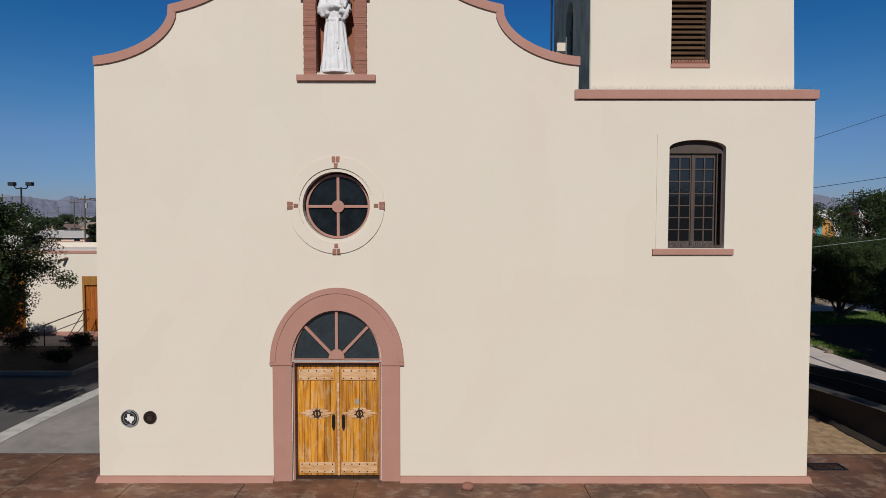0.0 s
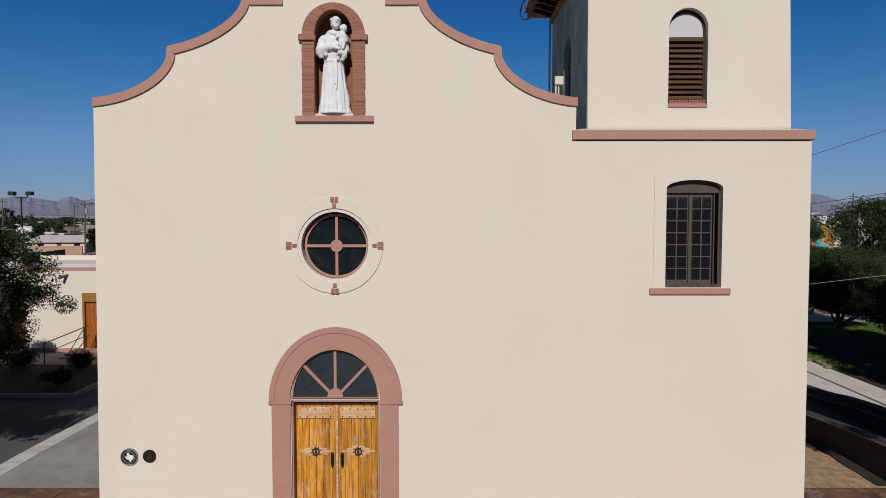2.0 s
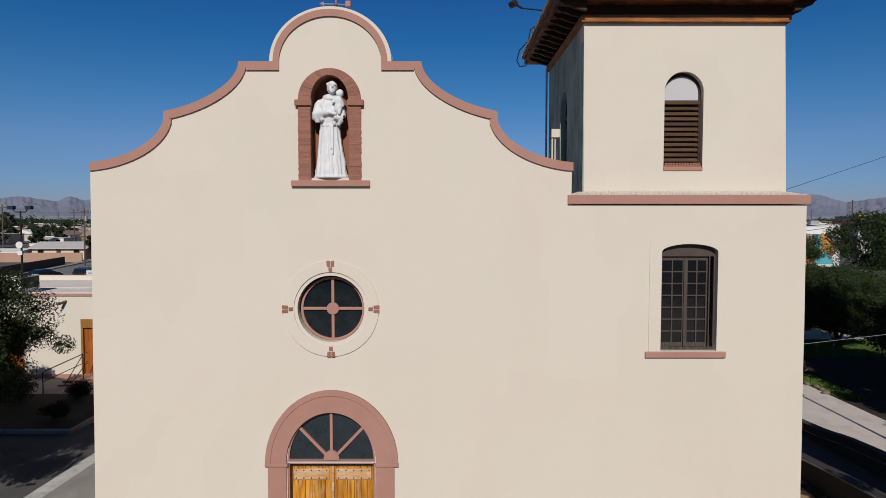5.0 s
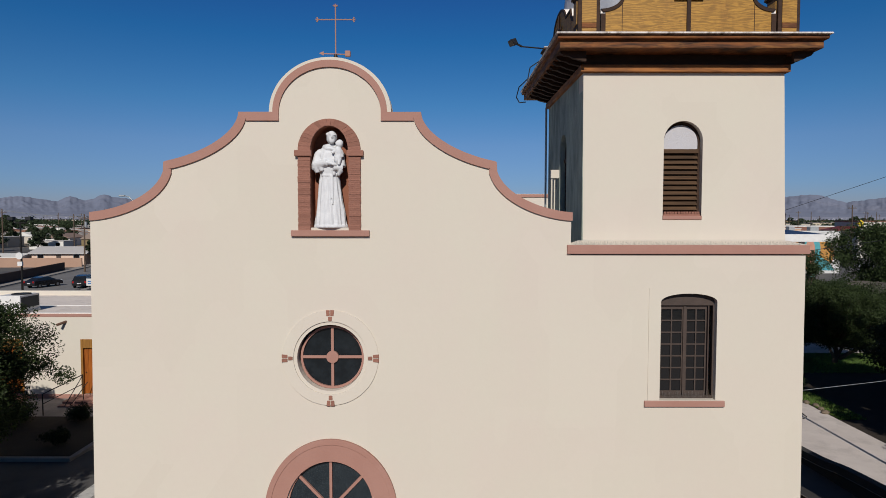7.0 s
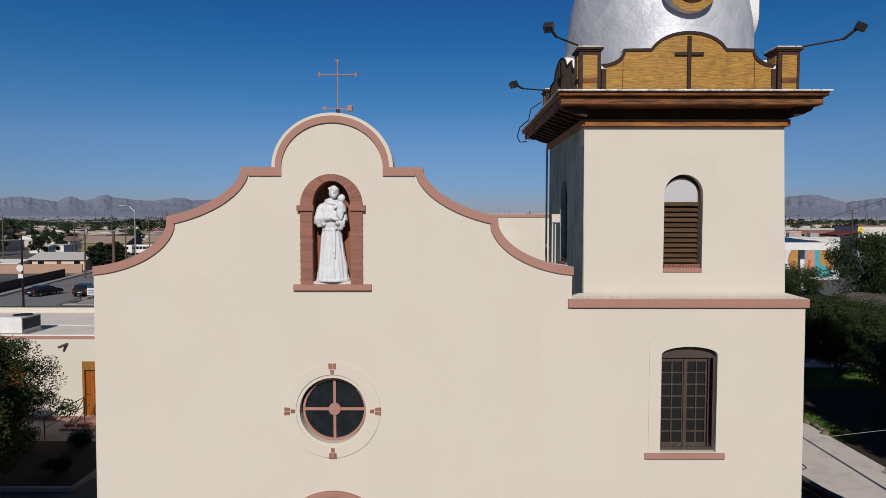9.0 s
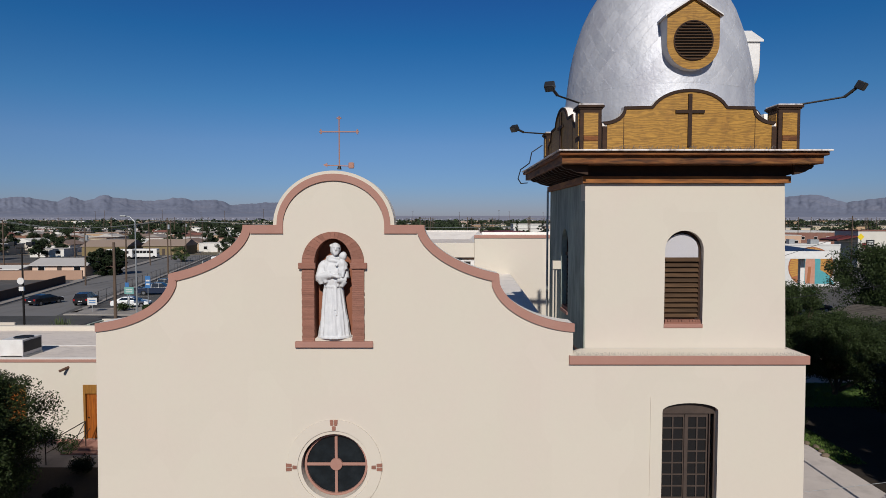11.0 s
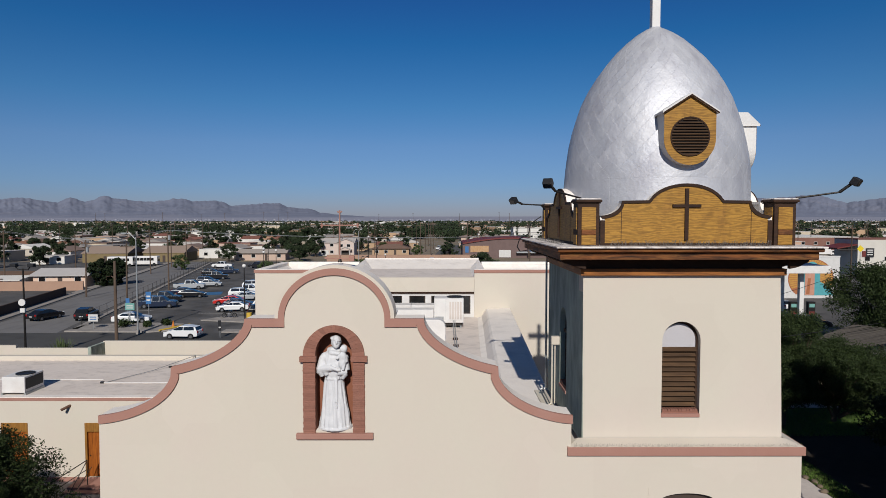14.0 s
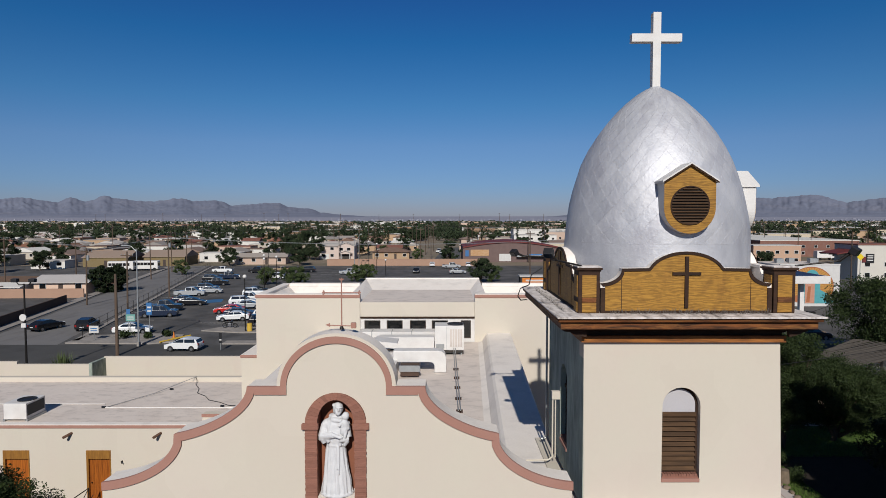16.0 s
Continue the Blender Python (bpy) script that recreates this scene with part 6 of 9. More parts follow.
def tree(label, seed, height, spread, leaves, leaf, mtl, base=0.35, clumps=60, trunk_r=0.16, flat=0.6, group="", tuft=(0.14, 0.27)):
    rng = np.random.default_rng(seed)
    t = thing("tree", label, "tree", (0, 0, 0), group)
    bm = B()
    fork = Vector((rng.uniform(-0.3, 0.3), rng.uniform(-0.3, 0.3), height * base * 0.7))
    limb(bm, [Vector((0, 0, -0.1)), fork * 0.5 + Vector((0.1, 0, 0)), fork], trunk_r, trunk_r * 0.7, 9)
    centres, radii = [], []
    for k in range(clumps):
        a = rng.uniform(0, 2 * math.pi)
        q = rng.uniform(0.0, 1.0) ** 0.55
        lift = rng.uniform(0, 1)
        z = height * (base + (1 - base) * lift)
        env = math.sin(math.pi * min(0.97, 0.12 + 0.80 * lift)) ** flat
        r = spread * q * env * (0.78 + 0.35 * math.sin(3 * a + seed) * math.sin(2 * a + 1.3))
        c = Vector((r * math.cos(a) + fork.x, r * math.sin(a) + fork.y, z))
        centres.append(c)
        radii.append(spread * rng.uniform(*tuft))
    for k in range(0, clumps, 3):
        c = centres[k]
        mid = fork.lerp(c, 0.5) + Vector((rng.uniform(-0.2, 0.2), rng.uniform(-0.2, 0.2), -0.08 * height * rng.uniform(0, 1)))
        limb(bm, [fork, mid, c], trunk_r * rng.uniform(0.25, 0.5), 0.012, 5)
    part("trunk", bm, BARK, t)
    v, f = leaf_cloud(rng, np.array([list(c) for c in centres]), np.array(radii), leaves, leaf, 0.5, 0.75)
    from_arrays("crown", v.tolist(), f.tolist(), mtl, t)
    return t


def bush(label, seed, r, h, leaves, leaf, mtl, name="bush"):
    rng = np.random.default_rng(seed)
    b = thing(name, label, "bush")
    cen = np.array([[rng.uniform(-r, r) * 0.6, rng.uniform(-r, r) * 0.6, h * rng.uniform(0.25, 0.75)] for _ in range(14)])
    v, f = leaf_cloud(rng, cen, np.full(14, r * 0.5), leaves, leaf, 0.5, 0.9)
    v[:, 2] = np.maximum(v[:, 2], 0.0)
    from_arrays("foliage", v.tolist(), f.tolist(), mtl, b)
    bm = B()
    for k in range(5):
        rod(bm, (0, 0, -0.05), tuple(cen[k]), 0.02, 0.008, 5)
    part("stems", bm, BARK, b)
    return b


def palm(label, seed, h, fr=1.9, nf=26):
    rng = np.random.default_rng(seed)
    p = thing("palm_tree", label, "palm tree")
    bm = B()
    if h > 0.5:
        limb(bm, [Vector((0, 0, -0.1)), Vector((0.1, 0, h * 0.5)), Vector((0, 0, h))], 0.22, 0.16, 9)
        part("trunk", bm, BARK, p)
    verts, faces = [], []
    for k in range(nf):
        a, tilt = rng.uniform(0, 2 * math.pi), rng.uniform(-0.5, 1.35)
        prev = None
        for s in range(6):
            q = s / 5
            rr = fr * q * math.cos(tilt * (1 - 0.4 * q))
            z = h + fr * (q * math.sin(tilt) - 0.55 * q * q)
            w = 0.16 * (1 - q) + 0.03
            c = np.array([rr * math.cos(a), rr * math.sin(a), z])
            side = np.array([-math.sin(a), math.cos(a), 0.0]) * w
            verts += [c - side, c + side]
            if s:
                n = len(verts)
                faces.append((n - 4, n - 3, n - 1, n - 2))
    from_arrays("fronds", [list(map(float, v)) for v in verts], faces, PALM_LEAF, p)
    return p


# near trees
t1 = tree("dark green leafy tree with fine leaves beside the forecourt", 11, 6.7, 4.6, 200000, 0.048, LEAF, 0.29, 420, 0.17, 0.6, tuft=(0.09, 0.17))
t1.location = (-15.5, 5.4, ground_z(0, 5.4))
t2 = tree("broad dark mesquite tree leaning over the lawn", 23, 5.7, 5.2, 130000, 0.066, LEAF, 0.31, 300, 0.2, 0.4, tuft=(0.09, 0.17))
t2.location = (29.0, 31.4, GARDEN)
bm = B()
for way, r0 in ((((0.3, 0, 0.3), (1.6, -0.5, 1.3), (3.2, -0.9, 1.9)), 0.16), (((0.2, 0, 0.4), (0.9, 0.3, 1.5), (1.9, 0.4, 2.6)), 0.12), (((1.6, -0.5, 1.3), (2.2, -0.4, 2.0), (2.7, 0.0, 2.9)), 0.08), (((0.0, 0, 0.3), (-0.7, -0.4, 1.3), (-1.8, -0.5, 2.2)), 0.10)):
    limb(bm, [Vector(p) for p in way], r0, r0 * 0.45, 8)
part("limb", bm, BARK, t2, "dark leaning limbs")
t3 = tree("large green garden tree behind the pergola", 31, 8.4, 6.2, 44000, 0.13, LEAF, 0.22, 150, 0.2, 0.5)
t3.location = (46.4, 51.0, -0.5)
t4 = tree("dense dark tree beside the bell tower", 37, 8.3, 3.3, 80000, 0.066, LEAF, 0.24, 200, 0.2, 0.33)
t4.location = (24.4, 30.0, GARDEN)
t5 = tree("dense dark tree at the garden edge", 41, 4.6, 3.9, 34000, 0.11, LEAF_DARK, 0.35, 130, 0.2, 0.5)
t5.location = (28.6, 22.3, GARDEN)
# unseen, added so that its shadow darkens the garden
t6 = tree("tall dense dark tree added out of view to shade the garden", 43, 13.3, 3.3, 54000, 0.16, LEAF_DARK, 0.16, 190, 0.3, 0.35)
t6.location = (25.6, 14.5, GARDEN)
t7 = tree("broad dark tree on the lawn", 47, 4.2, 4.2, 40000, 0.09, LEAF, 0.2, 130, 0.2, 0.5)
t7.location = (37.0, 33.0, GARDEN)
# second unseen shade caster for the garden
t8 = tree("tall dense tree added out of view to shade the lawn edge", 53, 10.5, 4.6, 46000, 0.15, LEAF_DARK, 0.2, 130, 0.24, 0.5)
t8.location = (25.4, 7.2, GARDEN)
# two unseen trees, added only to keep sun off the ramp walls
t11 = tree("dense tree added out of view to shade the ramp", 67, 8.4, 2.2, 24000, 0.12, LEAF_DARK, 0.25, 90, 0.18, 0.5)
t11.location = (13.4, -3.2, -0.14)
t12 = tree("dense tree added out of view to shade the ramp", 71, 9.5, 2.3, 24000, 0.13, LEAF_DARK, 0.3, 90, 0.18, 0.5)
t12.location = (13.6, -7.6, -0.14)
# unseen, added to throw shade over the side yard
t9 = tree("small spreading tree added out of view to shade the side yard", 59, 8.0, 3.9, 40000, 0.11, LEAF_DARK, 0.40, 130, 0.18, 0.5)
t9.location = (-15.9, 0.3, -0.14)
# added behind the forecourt tree to shade the yard and block its sky
t10 = tree("low dense tree added between yard and wing for shade", 61, 3.9, 4.8, 34000, 0.11, LEAF_DARK, 0.35, 150, 0.18, 0.5, tuft=(0.09, 0.16))
t10.location = (-20.6, 10.2, -0.3)
for k, (x, y, r) in enumerate(((-18.8, 13.8, 0.75), (-16.4, 14.2, 0.6), (-21.2, 13.4, 0.8), (-15.6, 11.2, 0.5))):
    b = bush("rounded dark shrub in the planting bed", 50 + k, r, r * 1.3, 2600, 0.045, LEAF_DARK)
    b.location = (x, y, -0.24)
for k, (x, y, r) in enumerate(((22.2, 24.6, 0.7), (22.6, 27.5, 0.9), (21.8, 33.0, 1.1))):
    b = bush("low shrub at the edge of the garden walk", 60 + k, r, r * 1.0, 2200, 0.06, LEAF)
    b.location = (x, y, GARDEN)
rng = np.random.default_rng(3)
n = 40000
verge = rng.random(n) < 0.22
gx = np.where(verge, 21.05 + 1.5 * rng.random(n) ** 1.5, rng.uniform(21.05, 42, n))
gy = np.where(verge, rng.uniform(18.5, 27.5, n), rng.uniform(28.2, 34.5, n))
gz = np.full(n, GARDEN + 0.01)
base = np.stack([gx, gy, gz], 1)
lean = rng.normal(size=(n, 3)) * 0.03
tip = base + lean + np.array([0, 0, 0.09])
side = rng.normal(size=(n, 3)) * np.array([0.012, 0.012, 0])
vv = np.stack([base - side, base + side, tip], 1).reshape(-1, 3)
tagged(from_arrays("grass", vv.tolist(), np.arange(n * 3).reshape(-1, 3).tolist(), BLADES), "short green lawn grass under the trees", "grass", kind="stuff")
random.seed(8)
for k in range(8):
    y = 19.6 + k * 0.62
    bm = B()
    bmesh.ops.create_icosphere(bm, subdivisions=2, radius=1, matrix=Matrix.Translation((21.05 + random.uniform(-0.15, 0.15), y, GARDEN + 0.06)) @ Matrix.Diagonal((random.uniform(0.14, 0.24), random.uniform(0.16, 0.26), 0.13, 1)))
    for v in bm.verts:
        v.co += v.normal * 0.04 * noise.noise(v.co * 5)
    single("edging_stone", bm, ROCK, "rough stone edging the lawn", "stone", group="edging stones")
bm = B()
bmesh.ops.create_cone(bm, cap_ends=True, segments=14, radius1=0.36, radius2=0.30, depth=0.85, matrix=Matrix.Translation((21.3, 24.2, GARDEN + 0.40)))
for v in bm.verts:
    v.co += Vector((v.normal.x, v.normal.y, 0.3)) * 0.07 * noise.noise(v.co * 4)
single("tree_stump", bm, ROCK, "short weathered brown stump at the lawn edge", "tree stump")
perg = thing("pergola", "weathered grey timber pergola with a slatted roof", "pergola", (31.6, 39.4, -0.5))
perg.rotation_euler = (0, 0, radians(40))
for i in range(4):
    for y in (-3.7, -0.3):
        part("post", boxed(0.35 + i * 3.4, 0.55 + i * 3.4, y - 0.1, y + 0.1, -1.25, 2.9), GREY_TIMBER, perg)
for y in (-3.7, -0.3):
    part("beam", boxed(-0.1, 12.2, y - 0.08, y + 0.08, 2.9, 3.1), GREY_TIMBER, perg)
for k in range(7):
    part("rafter", boxed(0.2 + k * 1.8, 0.3 + k * 1.8, -4.0, 0.05, 3.1, 3.2), GREY_TIMBER, perg)
for i in range(3):
    part("brace", rod(B(), (0.45 + i * 3.4, -3.7, 1.9), (1.5 + i * 3.4, -3.7, 2.92), 0.05, 0.05, 6), GREY_TIMBER, perg)
    for z in (0.2, 0.65, 1.1):
        part("rail", rod(B(), (0.5 + i * 3.4, -3.7, z), (3.8 + i * 3.4, -3.7, z + 0.03), 0.035, 0.03, 6), GREY_TIMBER, perg)
random.seed(3)
for k in range(62):
    y = 2.2 - k * 0.1
    x = max(-0.35, y / 0.183) + random.uniform(-0.25, 0.1)
    z = 3.22 + random.uniform(0, 0.05)
    part("slat", rod(B(), (x, y - 0.183 * x, z), (12.3, y - 0.183 * 12.3 + random.uniform(-0.15, 0.15), z + random.uniform(0, 0.1)), 0.045, 0.035, 5), GREY_TIMBER, perg)

# ---- garden wall, street, parking lot ----
gw = thing("garden_wall", "cream stuccoed boundary wall stepping down along the street", "wall")
for a, b, y, h in ((-31.6, -12.2, 43.2, 2.5), (-37.6, -31.6, 41.0, 0.95), (-44.0, -37.6, 40.6, 0.75), (-60.0, -44.0, 40.6, 1.05)):
    part("wall_run", boxed(a, b, y, y + 0.3, -0.55, -0.5 + h), STUCCO, gw, bevel=0.02)
# side return in the stucco that has shade in its colour
part("wall_run", boxed(-31.75, -31.45, 41.0, 43.5, -0.55, 1.9), STUCCO_SHADED_WEATHERED, gw)
part("wall_run", boxed(-38.2, -31.75, 41.0, 41.25, -0.55, 1.8), STUCCO, gw)
part("wall_run", boxed(-62.0, -38.2, 41.0, 41.25, -0.55, 2.05), STUCCO, gw)
yucca = thing("yucca", "spiky green yucca behind the wing", "plant", (-38.0, 47.2, -0.5))
rng = np.random.default_rng(17)
yv, yf = [], []
for k in range(150):
    a, tilt, long = rng.uniform(0, 2 * math.pi), rng.uniform(0.05, 0.75) ** 1.2, rng.uniform(1.3, 2.3)
    foot_ = Vector((rng.uniform(-0.5, 0.5), rng.uniform(-0.5, 0.5), 0.1))
    tip_ = foot_ + Vector((math.cos(a) * math.sin(tilt), math.sin(a) * math.sin(tilt), math.cos(tilt))) * long
    wide = Vector((-math.sin(a), math.cos(a), 0)) * 0.035
    n0 = len(yv)
    yv += [tuple(foot_ - wide), tuple(foot_ + wide), tuple(foot_.lerp(tip_, 0.5) + wide), tuple(tip_), tuple(foot_.lerp(tip_, 0.5) - wide)]
    yf.append((n0, n0 + 1, n0 + 2, n0 + 3, n0 + 4))
from_arrays("foliage", yv, yf, PALM_LEAF, yucca)["kind"] = "stuff"
part("stem", rod(B(), (0, 0, -0.05), (0, 0, 0.4), 0.3, 0.2, 9), BARK, yucca)
yard_soil = B()
flat_poly(yard_soil, [(-150, 122), (-76, 124), (-84, 150), (-150, 150)], -0.488)
single("bare_yard", yard_soil, BARE, "bare brown earth of an open yard", "ground", kind="structure", fix=False)
lot = B()
flat_poly(lot, [(-150, 46), (140, 46), (140, 186), (-150, 186)], -0.50)
single("parking_lot", lot, ASPHALT_OLD, "worn asphalt of the parking lot and yards", "parking lot", kind="structure", fix=False)
road = B()
flat_poly(road, [(-150, 49), (140, 49), (140, 60.5), (-150, 60.5)], -0.492)
single("street", road, ASPHALT, "dark asphalt street behind the church", "road", kind="structure", fix=False)
SL = -0.235          # sideways run of the side road per metre
road = B()
flat_poly(road, [(-57.5, 60.5), (-47.0, 60.5), (-47.0 + SL * 125, 185.5), (-57.5 + SL * 125, 185.5)], -0.490)
single("side_road", road, ROAD_GREY, "asphalt side road past the parking lot", "road", kind="structure", fix=False)


def kerb(pts, w, h, label, mtl=CONCRETE):
    bm = B()
    for (x0, y0), (x1, y1) in zip(pts, pts[1:]):
        e = Vector((x1 - x0, y1 - y0, 0)).normalized()
        s = Vector((-e.y, e.x, 0)) * w / 2
        a, b = Vector((x0, y0, -0.5)), Vector((x1, y1, -0.5))
        vs = [bm.verts.new(p) for p in (a - s, a + s, b + s, b - s)]
        vt = [bm.verts.new(p + Vector((0, 0, h))) for p in (a - s, a + s, b + s, b - s)]
        bm.faces.new(vt)
        for k in range(4):
            bm.faces.new((vs[k], vs[(k + 1) % 4], vt[(k + 1) % 4], vt[k]))
    single("kerb", bm, mtl, label, "kerb", kind="structure")


kerb([(-46.0, 62.5), (-46.0 + SL * 40, 102.5), (-46.0 + SL * 120, 182.5)], 0.7, 0.14, "concrete pavement between side road and parking lot")
kerb([(-59.3, 61.5), (-59.3 + SL * 35, 96), (-59.3 + SL * 120, 182)], 1.8, 0.14, "concrete pavement beside the brown wall")
kerb([(-150, 61.4), (-59.5, 61.4)], 1.6, 0.14, "concrete pavement along the street")
kerb([(-27, 61.6), (140, 61.6)], 1.8, 0.14, "concrete pavement along the street")
kerb([(-150, 48), (140, 48)], 1.8, 0.14, "concrete pavement behind the garden wall")
island = slab(B(), [[(-46.5, 61.2), (-36, 60.8), (-33.5, 62.0), (-34, 66.5), (-38.5, 67.3), (-46.5, 66)]], -0.55, -0.36, "z")
single("traffic_island", island, CONCRETE, "gravelly concrete island at the car park entrance", "traffic island", kind="structure")
island = slab(B(), [[(-33, 69.5), (-27, 68), (-22, 68.5), (-22, 72), (-31, 72.5)]], -0.55, -0.36, "z")
single("traffic_island", island, CONCRETE, "concrete island with a yellow bollard", "traffic island", kind="structure")
bay = B()
for k in range(14):
    y = 80 + k * 6.5
    flat_poly(bay, [(-47.5 + SL * (y - 66), y), (-40.5 + SL * (y - 66), y - 1.5), (-40.5 + SL * (y - 66), y - 1.35), (-47.5 + SL * (y - 66), y + 0.15)], -0.486)
    flat_poly(bay, [(-36, y - 4), (-28, y - 4), (-28, y - 3.85), (-36, y - 3.85)], -0.486)
single("bay_lines", bay, LINE_WHITE, "faded white parking bay lines", "road marking", kind="structure", fix=False)
bay = B()
flat_poly(bay, [(-44.5, 97), (-40.8, 98.5), (-42, 103), (-45.5, 101.5)], -0.482)
single("blue_bay", bay, LINE_BLUE, "blue painted parking bay", "road marking", kind="structure", fix=False)
bm = B()
for a, b in (((-34.8, 61.2), (-33.2, 64.5)), ((-34.2, 63.0), (-32.8, 65.5))):
    rod(bm, (a[0], a[1], -0.30), (b[0], b[1], -0.30), 0.12, 0.12, 6)
single("painted_kerb", bm, LINE_YELLOW, "yellow painted kerb at the island", "kerb", kind="structure")
fence = thing("chain_fence", "low metal post fence along the parking lot", "fence")
for k in range(34):
    y = 64 + k * 3.4
    part("post", rod(B(), (-45.6 + SL * (y - 62.5), y, -0.4), (-45.6 + SL * (y - 62.5), y, 1.3), 0.035, 0.035, 6), IRON, fence)
for z in (0.4, 1.28):
    part("rail", pipe(B(), [(-45.95, 64, z), (-45.6 + SL * 113.7, 176.2, z)], 0.018, 5), IRON, fence)

bw = thing("block_wall", "dark brown block wall along the side road", "wall")
part("wall_run", slab(B(), [[(-60.4, 61.5), (-60.15, 61.5), (-60.4 + SL * 36 + 0.25, 97.5), (-60.4 + SL * 36, 97.5)]], -0.5, 1.0, "z"), BROWN_WALL, bw)
pw = thing("block_wall", "long pink block wall beside a pale yard", "wall")
part("wall_run", slab(B(), [[(-110.0, 103.0), (-70.0, 105.0), (-70.0, 105.3), (-110, 103.3)]], -0.5, 1.3, "z"), PINK_WALL, pw)
pw = thing("block_wall", "long pink block wall behind the parking lot", "wall")
part("wall_run", boxed(-38, 13, 186, 186.3, -0.5, 1.6), PINK_WALL, pw)
part("wall_cap", boxed(-38, 13, 185.95, 186.35, 1.6, 1.72), PINK_WALL, pw)


# ---- vehicles ----
def car(kind):
    """A vehicle with its length along x, nose to +x; origin on the ground."""
    spec = {"hatch": (4.0, 1.74, [(-1.93, 0.34), (-1.99, 0.55), (-1.97, 0.90), (-1.86, 1.02), (0.90, 1.0), (1.55, 0.90), (1.88, 0.76), (1.99, 0.55), (1.96, 0.30)], [(-1.90, 0.98), (-1.66, 1.40), (-0.35, 1.52), (0.15, 1.48), (1.12, 0.97)], (-1.22, 1.25)),
            "sedan": (4.7, 1.82, [(-2.28, 0.34), (-2.35, 0.60), (-2.30, 0.93), (-2.10, 1.02), (-1.3, 1.02), (1.0, 0.99), (1.80, 0.88), (2.22, 0.74), (2.35, 0.55), (2.30, 0.30)], [(-2.02, 0.98), (-1.10, 1.38), (-0.35, 1.46), (0.15, 1.43), (1.32, 0.96)], (-1.42, 1.45)),
            "suv": (4.7, 1.88, [(-2.30, 0.40), (-2.36, 0.65), (-2.34, 1.0), (-2.24, 1.14), (1.05, 1.10), (1.75, 1.04), (2.20, 0.90), (2.36, 0.65), (2.32, 0.36)], [(-2.28, 1.10), (-1.92, 1.62), (-0.4, 1.74), (0.20, 1.68), (1.22, 1.07)], (-1.42, 1.46)),
            "pickup": (5.7, 1.97, [(-2.82, 0.5), (-2.87, 0.70), (-2.86, 1.12), (-0.75, 1.14), (1.35, 1.14), (2.40, 1.08), (2.78, 0.98), (2.87, 0.72), (2.84, 0.42)], [(-0.85, 1.10), (-0.70, 1.78), (0.45, 1.86), (0.85, 1.82), (1.62, 1.11)], (-1.75, 1.85)),
            }[kind]
    length, width, low, cab, axles = spec
    names = {"hatch": "compact hatchback", "sedan": "sedan", "suv": "sport utility car", "pickup": "pickup truck"}
    c = thing("car" if kind != "pickup" else "pickup_truck", "parked " + names[kind], "car" if kind != "pickup" else "pickup truck", (0, 0, -50))
    h = width / 2
    rw_ = 0.36 if kind in ("suv", "pickup") else 0.31
    under = []
    for ax in axles[::-1]:
        under += [(ax + rw_ * 1.12 * math.cos(a), 0.33 + rw_ * 1.12 * math.sin(a)) for a in [math.pi * k / 8 for k in range(9)]]
    loop = low + under
    part("body", slab(B(), [loop], -h, h), CAR_PAINT, c, bevel=0.10)
    bm = B()
    top = []
    for y0, sc in ((-h * 0.93, 1), (h * 0.93, 1)):
        top.append([bm.verts.new((x, y0 * (1 - 0.22 * max(0, z - 1.0) / 0.75), z)) for x, z in cab])
    nn = len(cab)
    for k in range(nn - 1):
        bm.faces.new((top[0][k], top[0][k + 1], top[1][k + 1], top[1][k]))
    bm.faces.new(top[0])
    bm.faces.new(top[1][::-1])
    part("cabin", bm, CAR_PAINT, c, bevel=0.05)
    zb, zt = cab[0][1] + 0.06, max(z for _, z in cab) - 0.10
    for s in (-1, 1):
        xs_ = cab[0][0] + (cab[1][0] - cab[0][0]) * 0.55 + 0.14, cab[-1][0] - 0.16
        split = (xs_[0] + xs_[1]) / 2
        for x0, x1, x0t, x1t in ((xs_[0], split - 0.04, cab[1][0] + 0.14, split - 0.04), (split + 0.04, xs_[1], split + 0.04, cab[3][0] + 0.02)):
            bm = B()
            vs = []
            for dy in (0.012, 0.0):
                for x, z in ((x0, zb), (x1, zb), (x1t, zt), (x0t, zt)):
                    vs.append(bm.verts.new((x, s * (h * 0.93 * (1 - 0.22 * max(0, z - 1.0) / 0.75) + dy), z)))
            bm.faces.new(vs[:4])
            for k in range(4):
                bm.faces.new((vs[k], vs[(k + 1) % 4], vs[4 + (k + 1) % 4], vs[4 + k]))
            part("side_window", bm, CAR_GLASS, c)
    for (xa, za), (xb, zb2) in ((cab[3], cab[4]), (cab[1], cab[0])):
        bm = B()
        vs = []
        e = 0.016 if xb > xa else -0.016
        for t, w_ in ((0.12, 0.74), (0.9, 0.84)):
            x, z = xa + (xb - xa) * t + e, za + (zb2 - za) * t + 0.012
            vs += [bm.verts.new((x, -h * w_, z)), bm.verts.new((x, h * w_, z))]
        bm.faces.new((vs[0], vs[1], vs[3], vs[2]))
        part("windscreen" if xb > xa else "rear_window", bm, CAR_GLASS, c)
    for ax in axles:
        for s in (-1, 1):
            w = part("wheel", rod(B(), (ax, s * (h - 0.22), rw_), (ax, s * (h - 0.01), rw_), rw_, rw_, 18), TYRE, c)
            part("rim", rod(B(), (ax, s * (h - 0.02), rw_), (ax, s * (h + 0.005), rw_), rw_ * 0.62, rw_ * 0.55, 14), RIM, w)
